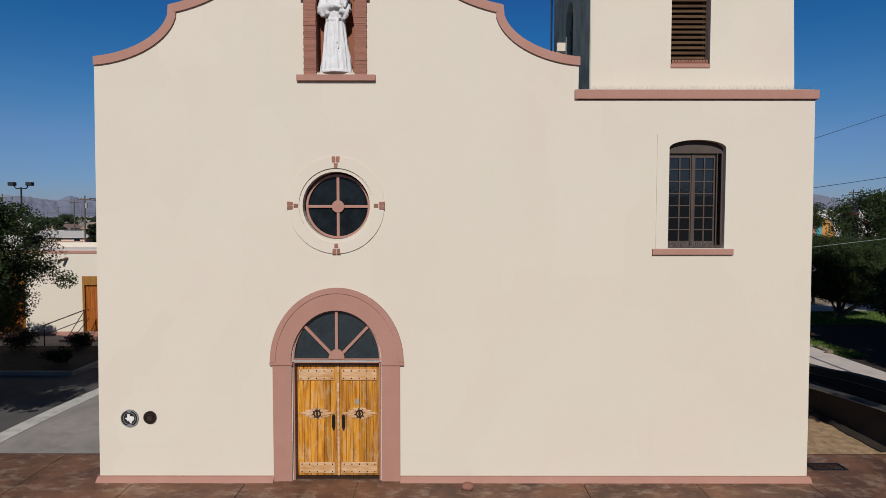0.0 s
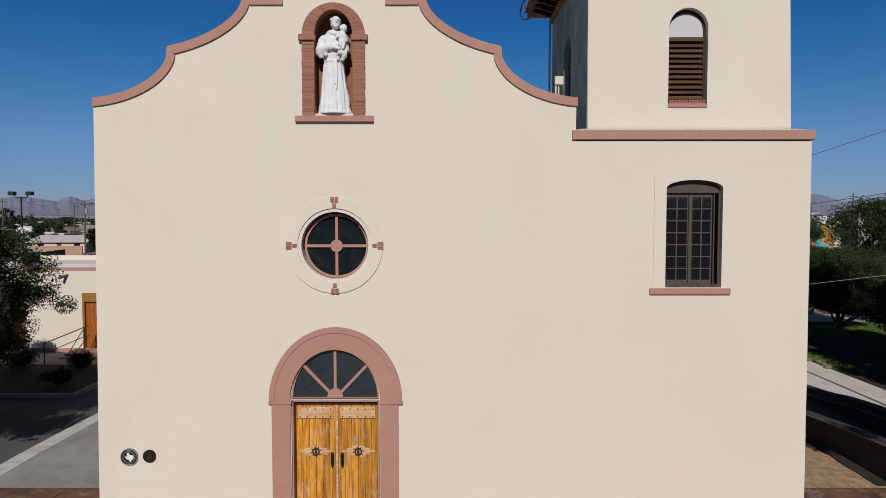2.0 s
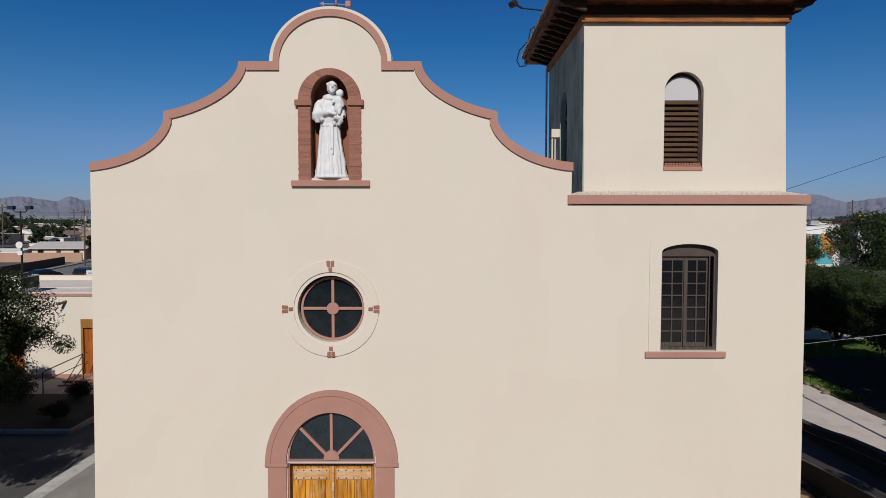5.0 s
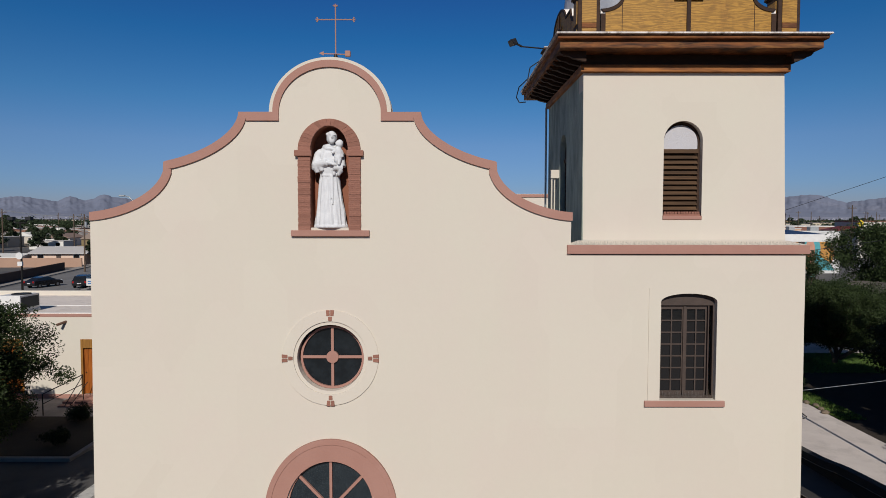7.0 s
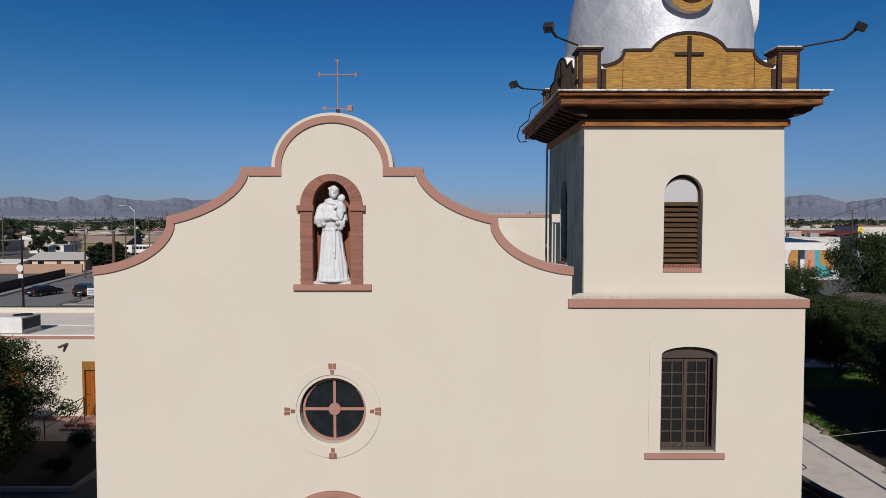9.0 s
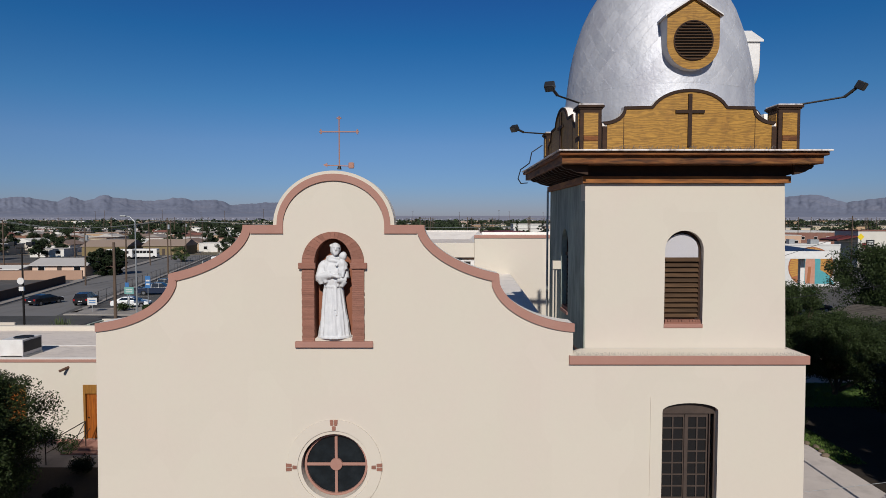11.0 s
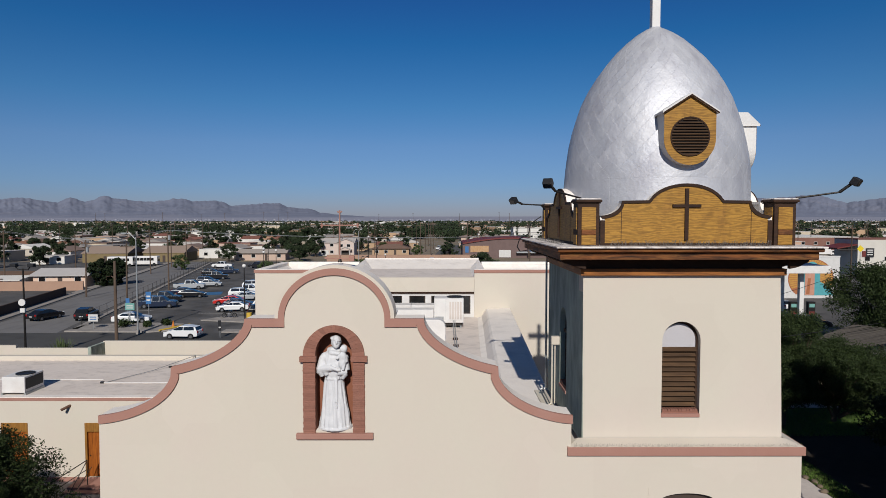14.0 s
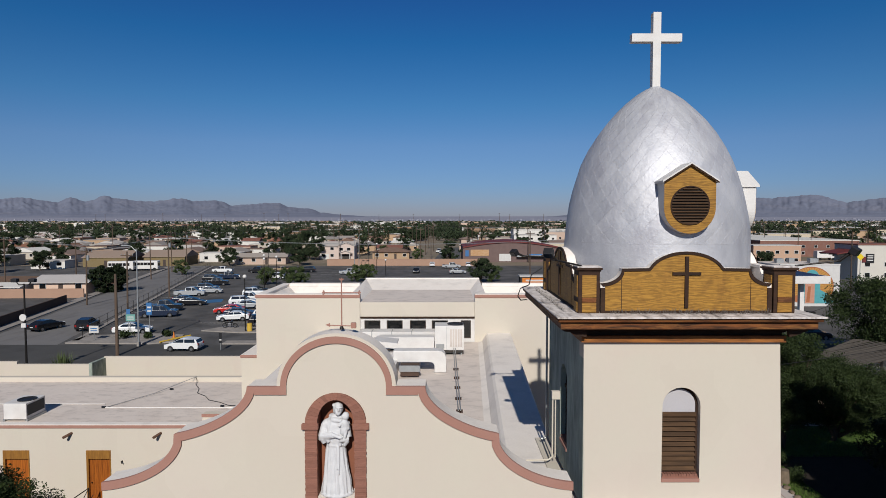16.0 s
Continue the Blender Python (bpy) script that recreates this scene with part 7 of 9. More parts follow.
    for s in (-1, 1):
        part("headlight", boxed(length / 2 - 0.12, length / 2 + 0.005, s * h * 0.72 - 0.17, s * h * 0.72 + 0.17, 0.66, 0.80), LIGHT_CLEAR, c)
        part("tail_light", boxed(-length / 2 - 0.012, -length / 2 + 0.1, s * h * 0.80 - 0.10, s * h * 0.80 + 0.10, 0.74, 0.98), LIGHT_RED, c)
    part("bumper", boxed(length / 2 - 0.05, length / 2 + 0.02, -h * 0.85, h * 0.85, 0.36, 0.50), BLACK_PLASTIC, c)
    part("number_plate", boxed(-length / 2 - 0.025, -length / 2, -0.25, 0.25, 0.62, 0.74), LIGHT_CLEAR, c)
    if kind == "pickup":
        part("load_bed", boxed(-2.75, -0.85, -h * 0.85, h * 0.85, 1.105, 1.128), BLACK_PLASTIC, c)
    return c


WHITE, SILVR, BLACK, NAVY, RED_C, TAN_C = (0.72, 0.72, 0.71), (0.36, 0.37, 0.38), (0.012, 0.012, 0.014), (0.015, 0.024, 0.050), (0.50, 0.02, 0.015), (0.30, 0.22, 0.14)
WORDS = {WHITE: "white", SILVR: "silver", BLACK: "black", NAVY: "dark blue", RED_C: "red", TAN_C: "tan"}
stock = {k: car(k) for k in ("hatch", "sedan", "suv", "pickup")}
used = set()


def park(kind, x, y, turn, colour, where="in the parking lot"):
    m4 = pose(x, y, -0.49, 0, 0, turn)
    if kind in used:
        c = copy_thing(stock[kind], m4)
    else:
        c = stock[kind]
        c.matrix_basis = m4
        used.add(kind)
    for o in c.children_recursive:
        o.color = (*colour, 1)
    return c


KIND_WORD = {"hatch": "compact hatchback", "sedan": "sedan", "suv": "sport utility car", "pickup": "pickup truck"}
A = 12
for kind, x, y, turn, col, where in (
        ("hatch", -30.2, 57.4, 178, WHITE, "driving past on the street"),
        ("sedan", -55.0, 70.8, 77, BLACK, "on the side road"),
        ("suv", -49.4, 71.0, 103, BLACK, "on the side road"),
        ("sedan", -41.6, 68.0, A, WHITE, "behind the island fence"),
        ("pickup", -44.6, 81.8, A, NAVY, "in the parking lot"),
        ("pickup", -46.6, 88.0, A, BLACK, "in the parking lot"),
        ("sedan", -44.5, 94.5, A, BLACK, "in the parking lot"),
        ("sedan", -47.0, 97.5, A, NAVY, "in the parking lot"),
        ("pickup", -50.3, 107.5, A, SILVR, "in the parking lot"),
        ("sedan", -48.0, 112.0, A, SILVR, "in the parking lot"),
        ("suv", -50.0, 116.0, A, NAVY, "in the parking lot"),
        ("pickup", -52.5, 127.0, A, BLACK, "in the parking lot"),
        ("suv", -56.6, 136.0, A, BLACK, "in the parking lot"),
        ("pickup", -55.0, 142.0, A, NAVY, "in the parking lot"),
        ("pickup", -63.0, 161.0, 180, WHITE, "by the far kerb"),
        ("pickup", -52.3, 159.5, 180, BLACK, "at the far end of the lot"),
        ("suv", -42.6, 141.5, 180, WHITE, "in the parking lot"),
        ("suv", -39.2, 162.0, 180, BLACK, "at the far end of the lot"),
        ("sedan", -47.5, 165.0, 180, TAN_C, "at the far end of the lot"),
        ("pickup", -25.6, 154.0, 0, SILVR, "beside a planted island"),
        ("sedan", -7.6, 159.3, -90, BLACK, "driving through the lot"),
        ("pickup", 2.6, 175.6, 0, SILVR, "at the far wall"),
        ("sedan", 4.1, 156.8, 0, SILVR, "in the parking lot"),
        ("hatch", -3.5, 183.0, 90, WHITE, "at the far wall"),
        ("hatch", 8.0, 181.0, 90, WHITE, "at the far wall"),
        ("suv", -37.4, 107.6, A, WHITE, "in the parking lot"),
        ("sedan", -38.5, 112.5, A, BLACK, "in the parking lot"),
        ("pickup", -36.2, 99.0, A, WHITE, "in the parking lot"),
        ("suv", -35.6, 94.8, A, WHITE, "in the parking lot"),
        ("sedan", -33.4, 90.7, A, SILVR, "in the parking lot"),
        ("sedan", -34.8, 85.5, 180 + A, RED_C, "in the parking lot"),
        ("sedan", -32.0, 82.0, A, NAVY, "in the parking lot"),
        ("sedan", -31.6, 78.2, 180 + A, WHITE, "in the parking lot"),
        ("suv", -25.5, 74.0, A, BLACK, "in the parking lot"),
        ("suv", -26.5, 79.0, A, WHITE, "in the parking lot"),
        ("sedan", -27.5, 84.0, A, SILVR, "in the parking lot"),
        ("suv", -27.5, 90.0, A, WHITE, "in the parking lot"),
        ("suv", 46.5, 63.5, 0, BLACK, "beside the filling station"),
        ("sedan", -0.6, 255.0, 80, SILVR, "on the far street"),
        ("pickup", -1.8, 262.0, 80, WHITE, "on the far street"),
        ("sedan", 52.0, 80.0, 90, WHITE, "under the canopy")):
    c = park(kind, x, y, turn, col, where)
    c["label"] = WORDS[col] + " " + KIND_WORD[kind] + " " + where
    c["group"] = "cars round the parking lot"


def bus(x, y, turn):
    b = thing("bus", "white shuttle bus parked by the warehouse", "bus", (x, y, -0.49))
    b.rotation_euler = (0, 0, radians(turn))
    part("body", boxed(-3.6, 3.6, -1.2, 1.2, 0.45, 2.9), WHITE_METAL, b, bevel=0.15)
    for s in (-1, 1):
        for k in range(6):
            part("side_window", boxed(-3.3 + k * 1.0, -2.42 + k * 1.0, s * 1.2 - 0.01, s * 1.2 + 0.01, 1.6, 2.4), CAR_GLASS, b)
    part("windscreen", boxed(3.59, 3.615, -1.0, 1.0, 1.4, 2.5), CAR_GLASS, b)
    for ax in (-2.6, 2.7):
        for s in (-1, 1):
            part("wheel", rod(B(), (ax, s * 0.95, 0.45), (ax, s * 1.22, 0.45), 0.45, 0.45, 16), TYRE, b)


bus(-88.6, 168.5, 6)
bus(-94.6, 166.0, 6)
moto = thing("motorcycle", "black and chrome motorcycle in the parking lot", "motorcycle", (-29.8, 71.5, -0.36))
for x in (-0.7, 0.75):
    w = part("wheel", slab(B(), [circle(x, 0.32, 0.32, 20), circle(x, 0.32, 0.22, 20)], -0.06, 0.06), TYRE, moto)
    part("rim", slab(B(), [circle(x, 0.32, 0.225, 16), circle(x, 0.32, 0.19, 16)], -0.04, 0.04), RIM, w)
part("frame", pipe(B(), [(-0.7, 0, 0.32), (-0.1, 0, 0.45), (0.35, 0, 0.8), (0.75, 0, 0.32)], 0.05), IRON, moto)
part("tank", boxed(-0.05, 0.4, -0.14, 0.14, 0.7, 0.92), CAR_PAINT, moto, bevel=0.06).color = (*BLACK, 1)
part("saddle", boxed(-0.65, -0.05, -0.13, 0.13, 0.66, 0.76), TYRE, moto, bevel=0.04)
part("handlebar", pipe(B(), [(0.35, -0.38, 1.02), (0.42, 0, 0.95), (0.35, 0.38, 1.02)], 0.025), RIM, moto)
part("engine", boxed(-0.2, 0.25, -0.16, 0.16, 0.25, 0.62), RIM, moto, bevel=0.04)


# ---- poles, lamps, wires, signs ----
def utility_pole(x, y, h, arm=True, lean=0.0, turn=0.0, label="brown wooden utility pole with a cross arm", r=0.15):
    p = thing("utility_pole", label, "utility pole", (x, y, -0.5), group="utility poles")
    p.rotation_euler = (0, radians(lean), radians(turn))
    part("shaft", rod(B(), (0, 0, -0.1), (0, 0, h), r, r * 0.72, 9), POLE_WOOD, p)
    if arm:
        part("cross_arm", boxed(-1.2, 1.2, -0.06, 0.06, h - 0.75, h - 0.60), POLE_WOOD, p)
        for q in (-1.1, -0.5, 0.5, 1.1):
            part("insulator", rod(B(), (q, 0, h - 0.60), (q, 0, h - 0.42), 0.05, 0.035, 8), GALV, p)
        if int(x) % 2:
            part("transformer", rod(B(), (0.32, 0, h - 2.2), (0.32, 0, h - 1.3), 0.24, 0.24, 12), GALV, p)
    return p


def street_lamp(x, y, h, reach, turn, label):
    p = thing("street_lamp", label, "street lamp", (x, y, -0.5), group="street lamps")
    p.rotation_euler = (0, 0, radians(turn))
    part("pole", rod(B(), (0, 0, 0), (0, 0, h), 0.11, 0.06, 10), GALV, p)
    part("foot", rod(B(), (0, 0, 0), (0, 0, 0.5), 0.24, 0.22, 10), CONCRETE, p)
    part("arm", pipe(B(), [(0, 0, h - 0.3), (reach * 0.5, 0, h + 0.35), (reach, 0, h + 0.45)], 0.05, 6), GALV, p)
    part("lamp_head", boxed(reach - 0.15, reach + 0.55, -0.16, 0.16, h + 0.36, h + 0.54), GALV, p, bevel=0.05)
    return p


def globe_lamp(x, y, h, label):
    p = thing("globe_lamp", label, "street lamp", (x, y, -0.36), group="globe lamps")
    part("pole", rod(B(), (0, 0, 0), (0, 0, h), 0.09, 0.06, 9), IRON, p)
    bm = B()
    bmesh.ops.create_uvsphere(bm, u_segments=16, v_segments=10, radius=0.27, matrix=Matrix.Translation((0, 0, h + 0.2)))
    part("globe", bm, WHITE_METAL, p, "white globe", smooth=True)
    return p


for x, y, h in ((-37.7, 115, 6.6), (-37.0, 122, 6.6), (-21.0, 159, 8.6), (-18.0, 152, 8.2), (-15.4, 150, 4.0)):
    globe_lamp(x, y, h, "dark lamp post with a white globe in the parking lot")
for x, y in ((-27.0, 172), (-25.6, 172)):
    street_lamp(x, y, 10.2, 0.5, 0, "slim lamp post at the back of the parking lot")
yard = thing("yard_light", "black twin floodlight pole with a white disc and box", "street lamp", (-40.3, 45.3, -0.5))
part("pole", rod(B(), (0, 0, 0), (0, 0, 9.1), 0.11, 0.07, 10), IRON, yard)
part("bracket", pipe(B(), [(-0.75, 0, 9.35), (-0.5, 0, 9.0), (0.5, 0, 9.0), (0.75, 0, 9.35)], 0.05, 8), IRON, yard)
for s in (-1, 1):
    part("lamp_head", boxed(s * 0.85 - 0.28, s * 0.85 + 0.28, -0.25, 0.25, 9.25, 9.6), BLACK_PLASTIC, yard, bevel=0.05)
part("disc", rod(B(), (-0.1, -0.2, 5.85), (-0.1, -0.1, 5.85), 0.33, 0.33, 20), WHITE_METAL, yard, "white round disc")
part("box", boxed(-0.22, 0.22, -0.28, -0.08, 4.9, 5.3), WHITE_METAL, yard)

utility_pole(-36.5, 54.6, 9.2, False, label="thick brown wooden pole beside the street", r=0.19)
utility_pole(45.0, 19.0, 19.5, False, label="tall wooden pole holding the service cables", r=0.2)
street_lamp(-36.7, 59.8, 11.7, 1.2, 180, "tall grey street lamp at the island")
for x, y, h in ((-63.4, 94.8, 10.2), (-52.1, 87.0, 10.0), (-74.2, 141.3, 11.5), (-53.6, 105.7, 12.0), (-78.2, 162.2, 12.0), (-83.0, 183.9, 11.5), (-90.0, 204.6, 12.0), (-96.0, 120.0, 11.5), (-84.0, 126.0, 10.5)):
    utility_pole(x, y, h, True, random.uniform(-1.2, 1.2), -13)
for x, y in ((-26.8, 69.0), (-38.3, 117.0), (-50.5, 163.0)):
    globe_lamp(x, y, 7.2, "dark lamp post with a white globe")
lamp = globe_lamp(19.25, 8.2, 7.2, "dark lamp post beside the garden walk")
lamp.location.z = GARDEN
fit = thing("cable_bracket", "white insulator and looped black cables on the church corner", "bracket", (8.0, 0.32, 4.72))
bm = B()
bmesh.ops.create_uvsphere(bm, u_segments=14, v_segments=9, radius=0.085, matrix=Matrix.Translation((0.03, 0, 0.06)))
part("insulator", bm, WHITE_METAL, fit, "white ball insulator", smooth=True)
part("bracket_plate", boxed(-0.06, 0.0, -0.05, 0.05, -0.62, 0.12), GALV, fit)
part("cable_loop", pipe(B(), [(0.0, 0.02, 0.02), (0.12, 0.0, -0.10), (0.26, 0.0, -0.22), (0.20, 0.0, -0.26), (0.08, 0.0, -0.20), (0.0, 0.02, -0.12)], 0.012, 6), BLACK_PLASTIC, fit)
part("cable_loop", pipe(B(), [(0.0, 0.0, -0.2), (0.10, 0.0, -0.38), (0.06, 0.0, -0.52), (0.0, 0.0, -0.45)], 0.012, 6), BLACK_PLASTIC, fit)
part("terminal_box", boxed(0.02, 0.09, -0.05, 0.05, -0.60, -0.44), WHITE_METAL, fit, bevel=0.008)
bol = B()
rod(bol, (-26.2, 68.9, -0.4), (-26.2, 68.9, 0.7), 0.35, 0.35, 14)
single("bollard", bol, LINE_YELLOW, "yellow concrete lamp base", "bollard")
bm = B()
rod(bm, (-34.4, 64.2, -0.36), (-34.4, 64.2, -0.33), 0.25, 0.25, 12)
rod(bm, (-34.4, 64.2, -0.33), (-34.4, 64.2, 0.42), 0.17, 0.03, 12)
single("traffic_cone", bm, ORANGE, "orange traffic cone on the island", "traffic cone")


def sign(x, y, z, w, h, mtl, label, post_h=None, bars=2):
    s = thing("sign", label, "sign", (x, y, -0.36))
    part("post", rod(B(), (0, 0.03, 0), (0, 0.03, z + h), 0.04, 0.04, 8), GALV, s)
    part("board", boxed(-w / 2, w / 2, -0.03, 0.0, z, z + h), mtl, s)
    for k in range(bars):
        part("text_bar", boxed(-w * 0.35, w * 0.35, -0.036, -0.03, z + h * (0.25 + 0.3 * k), z + h * (0.38 + 0.3 * k)), TRIM_WHITE if mtl is not TRIM_WHITE else SIGN_BLUE, s)


sign(-43.8, 62.8, 0.9, 1.2, 0.9, TRIM_WHITE, "white notice board on the island")
sign(-40.3, 65.0, 2.0, 1.2, 0.9, SIGN_GREEN, "green and white sign at the parking entrance")
sign(-38.6, 66.5, 2.6, 0.7, 1.6, SIGN_BLUE, "blue parking sign on a post", bars=2)
sign(-41.5, 66.8, 2.2, 0.5, 1.1, SIGN_BLUE, "blue parking sign on a post", bars=1)
sign(-24.0, 67.5, 1.4, 0.9, 1.5, SIGN_BLUE, "grey blue sign beside the globe lamp")
sign(-25.8, 57.0, 0.8, 0.35, 1.2, BLACK_PLASTIC, "narrow dark street sign", bars=1)
for k, (x, y, r) in enumerate(((-40.2, 63.8, 0.9), (-37.6, 63.9, 0.6), (-35.9, 65.4, 0.7))):
    b = bush("clipped green shrub on the traffic island", 70 + k, r, r * 1.3, 900, 0.11, LEAF)
    b.location = (x, y, -0.36)


def wires(pts, sag, r, label, mtl=BLACK_PLASTIC):
    w = thing("power_line", label, "power line")
    for a, b in zip(pts, pts[1:]):
        a, b = Vector(a), Vector(b)
        run = [a.lerp(b, k / 14) - Vector((0, 0, sag * 4 * (k / 14) * (1 - k / 14))) for k in range(15)]
        part("wire", tube(B(), run, r), mtl, w)


for dx in (-1.1, 0.5, 1.1):
    wires([(-63.4 + dx, 94.8, 9.3), (-74.2 + dx, 141.3, 10.6), (-78.2 + dx, 162.2, 11.1), (-83.0 + dx, 183.9, 10.6), (-90.0 + dx, 204.6, 11.1)], 0.7, 0.04, "power lines along the side road")
    wires([(-150, 96 + dx, 10.0), (-96.0, 120.0 + dx, 10.8), (-53.6, 105.7 + dx, 11.2), (40, 128 + dx, 10.8)], 1.6, 0.02, "pale power lines across the town", GALV)
wires([(13.0, 19.0, 6.4), (45.0, 19.0, 11.6)], 0.3, 0.014, "black service cable behind the church")
wires([(13.0, 19.0, 7.7), (45.0, 19.0, 18.6)], 0.1, 0.012, "thin black service cable behind the church")
wires([(7.87, 0.8, 4.90), (30.0, 0.8, 7.7)], 0.06, 0.006, "thin pale cable from the church", GALV)


# ---- town behind ----
def house(w, d, h, roof, label, rise=1.4, eave=0.45, windows=3, name="house"):
    """A house with its front to -y, origin on the ground at the middle."""
    hs = thing(name, label, "house", (0, 0, -60))
    part("wall", slab(B(), [[(-w / 2, -0.05), (w / 2, -0.05), (w / 2, h), (-w / 2, h)]], -d / 2, d / 2), HOUSE_WALL, hs)
    bm = B()
    if roof == "gable":
        slab(bm, [[(-d / 2 - eave, h - 0.08), (d / 2 + eave, h - 0.08), (d / 2 + eave, h + 0.08), (0, h + rise), (-d / 2 - eave, h + 0.08)]], -w / 2 - eave, w / 2 + eave, "x")
    elif roof == "front":
        slab(bm, [[(-w / 2 - eave, h - 0.08), (w / 2 + eave, h - 0.08), (w / 2 + eave, h + 0.08), (0, h + rise), (-w / 2 - eave, h + 0.08)]], -d / 2 - eave, d / 2 + eave)
    elif roof == "hip":
        e = eave
        lo_ = [bm.verts.new(p) for p in ((-w / 2 - e, -d / 2 - e, h), (w / 2 + e, -d / 2 - e, h), (w / 2 + e, d / 2 + e, h), (-w / 2 - e, d / 2 + e, h))]
        k = min(w, d) / 2
        hi_ = [bm.verts.new(p) for p in ((-w / 2 + k, 0, h + rise), (w / 2 - k, 0, h + rise))]
        bm.faces.new(lo_[::-1])
        bm.faces.new((lo_[0], lo_[1], hi_[1], hi_[0]))
        bm.faces.new((lo_[1], lo_[2], hi_[1]))
        bm.faces.new((lo_[2], lo_[3], hi_[0], hi_[1]))
        bm.faces.new((lo_[3], lo_[0], hi_[0]))
    else:
        slab(bm, [[(-w / 2 - 0.1, -d / 2 - 0.1), (w / 2 + 0.1, -d / 2 - 0.1), (w / 2 + 0.1, d / 2 + 0.1), (-w / 2 - 0.1, d / 2 + 0.1)]], h, h + 0.25, "z")
    part("roof", bm, HOUSE_ROOF, hs)
    storeys = 2 if h > 4.4 else 1
    for s in range(storeys):
        zb = 0.9 + s * 2.6
        for k in range(windows):
            x = -w / 2 + w * (k + 0.5) / windows
            if s == 0 and k == windows // 2:
                part("door", boxed(x - 0.45, x + 0.45, -d / 2 - 0.04, -d / 2, 0, 2.05), WINDOW_BROWN, hs)
                continue
            wd = part("window", boxed(x - 0.7, x + 0.7, -d / 2 - 0.05, -d / 2 - 0.002, zb, zb + 1.2), TRIM_WHITE, hs)
            part("pane", boxed(x - 0.6, x + 0.6, -d / 2 - 0.06, -d / 2 - 0.048, zb + 0.1, zb + 1.1), PANE, wd)
    return hs


def place(hs, x, y, turn, wall, roof, z=-0.5, label=None, copy=False):
    m4 = pose(x, y, z, 0, 0, turn)
    o = copy_thing(hs, m4) if copy else hs
    if not copy:
        o.matrix_basis = m4
    for ch in o.children_recursive:
        if ch.name.split(".")[0] == "wall":
            ch.color = (*wall, 1)
        elif ch.name.split(".")[0] == "roof":
            ch.color = (*roof, 1)
    if label:
        o["label"] = label
    return o


CREAM, SANDY, ROSE_W, OLIVE, CHALK, GREYR, BROWNR, REDR, PALER = (0.55, 0.46, 0.34), (0.42, 0.28, 0.17), (0.52, 0.38, 0.30), (0.20, 0.145, 0.065), (0.68, 0.65, 0.60), (0.27, 0.24, 0.22), (0.17, 0.10, 0.07), (0.20, 0.075, 0.052), (0.50, 0.46, 0.42)
place(house(10.6, 8, 2.3, "gable", "low pale pink house with a pale grey metal roof", 1.3, 0.6, 3), -78.8, 115.5, 4, (0.68, 0.48, 0.36), (0.46, 0.43, 0.41))
place(house(14, 13, 3.0, "gable", "olive brown warehouse with a tan metal roof", 2.0, 0.3, 1, "warehouse"), -108.5, 188, 4, OLIVE, (0.30, 0.22, 0.17))
place(house(13, 13, 3.0, "gable", "olive brown warehouse with a tan metal roof", 2.0, 0.3, 1, "warehouse"), -91.5, 192, 4, OLIVE, (0.30, 0.22, 0.17))
place(house(10, 8, 2.3, "flat", "low whitewashed building with a flat roof", 1, 0.3, 3, "building"), -122, 178, 5, CHALK, PALER)
place(house(14, 9, 1.7, "gable", "white shed beside the yard", 0.6, 0.3, 2, "building"), -92, 112, 5, CHALK, CHALK)
pink_house = house(13.4, 9, 5.0, "gable", "two storey pale pink house with a grey gable roof", 1.7, 0.4, 4)
for x0, x1, y0, z0, z1, up in ((0.6, 6.9, -0.7, 0.0, 5.0, 1.35), (1.6, 5.8, -2.2, 2.15, 2.35, 0.95)):
    part("wall", slab(B(), [[(x0, z0), (x1, z0), (x1, z1), ((x0 + x1) / 2, z1 + up), (x0, z1)]], -4.5 + y0, -4.45), HOUSE_WALL, pink_house)
    part("roof", slab(B(), [[(x0 - 0.35, z1 - 0.05), ((x0 + x1) / 2, z1 + up + 0.02), (x1 + 0.35, z1 - 0.05), (x1 + 0.35, z1 + 0.1), ((x0 + x1) / 2, z1 + up + 0.2), (x0 - 0.35, z1 + 0.1)]], -4.8 + y0, -2.0), HOUSE_ROOF, pink_house)
for x in (2.1, 5.3):
    part("porch_post", boxed(x - 0.12, x + 0.12, -6.65, -6.4, -0.05, 2.2), TRIM_WHITE, pink_house)
part("garage_door", boxed(-6.2, -2.9, -4.56, -4.5, 0.0, 2.1), TRIM_WHITE, pink_house)
# dark panel in place of the shaded porch inside
part("porch_opening", boxed(2.3, 5.1, -5.24, -5.2, 0.0, 2.05), DARK_WALL, pink_house)
for x in (1.8, 4.6):
    wd = part("window", boxed(x - 0.6, x + 0.9, -5.26, -5.2, 3.3, 4.5), TRIM_WHITE, pink_house)
    part("pane", boxed(x - 0.5, x + 0.8, -5.275, -5.258, 3.4, 4.4), PANE, wd)
place(pink_house, -40.4, 222, 0, (0.58, 0.47, 0.41), (0.44, 0.40, 0.37))
place(house(14, 9, 2.6, "hip", "tan brick bungalow with a brown hip roof", 1.6, 0.7, 4), -20.0, 224, 0, SANDY, BROWNR)
place(house(14, 8, 3.0, "flat", "low white shed with a flat white roof", 1, 0.4, 3, "building"), -80, 208, 3, CHALK, CHALK)
place(house(17, 8, 2.5, "gable", "low pink house with a pale roof", 1.2, 0.7, 4), -62, 196, 4, ROSE_W, (0.36, 0.31, 0.27))
place(house(16, 10, 6.2, "flat", "pink flat-roofed building with boarded windows", 1, 0.2, 5, "building"), 112, 196, 0, (0.50, 0.32, 0.22), PALER)
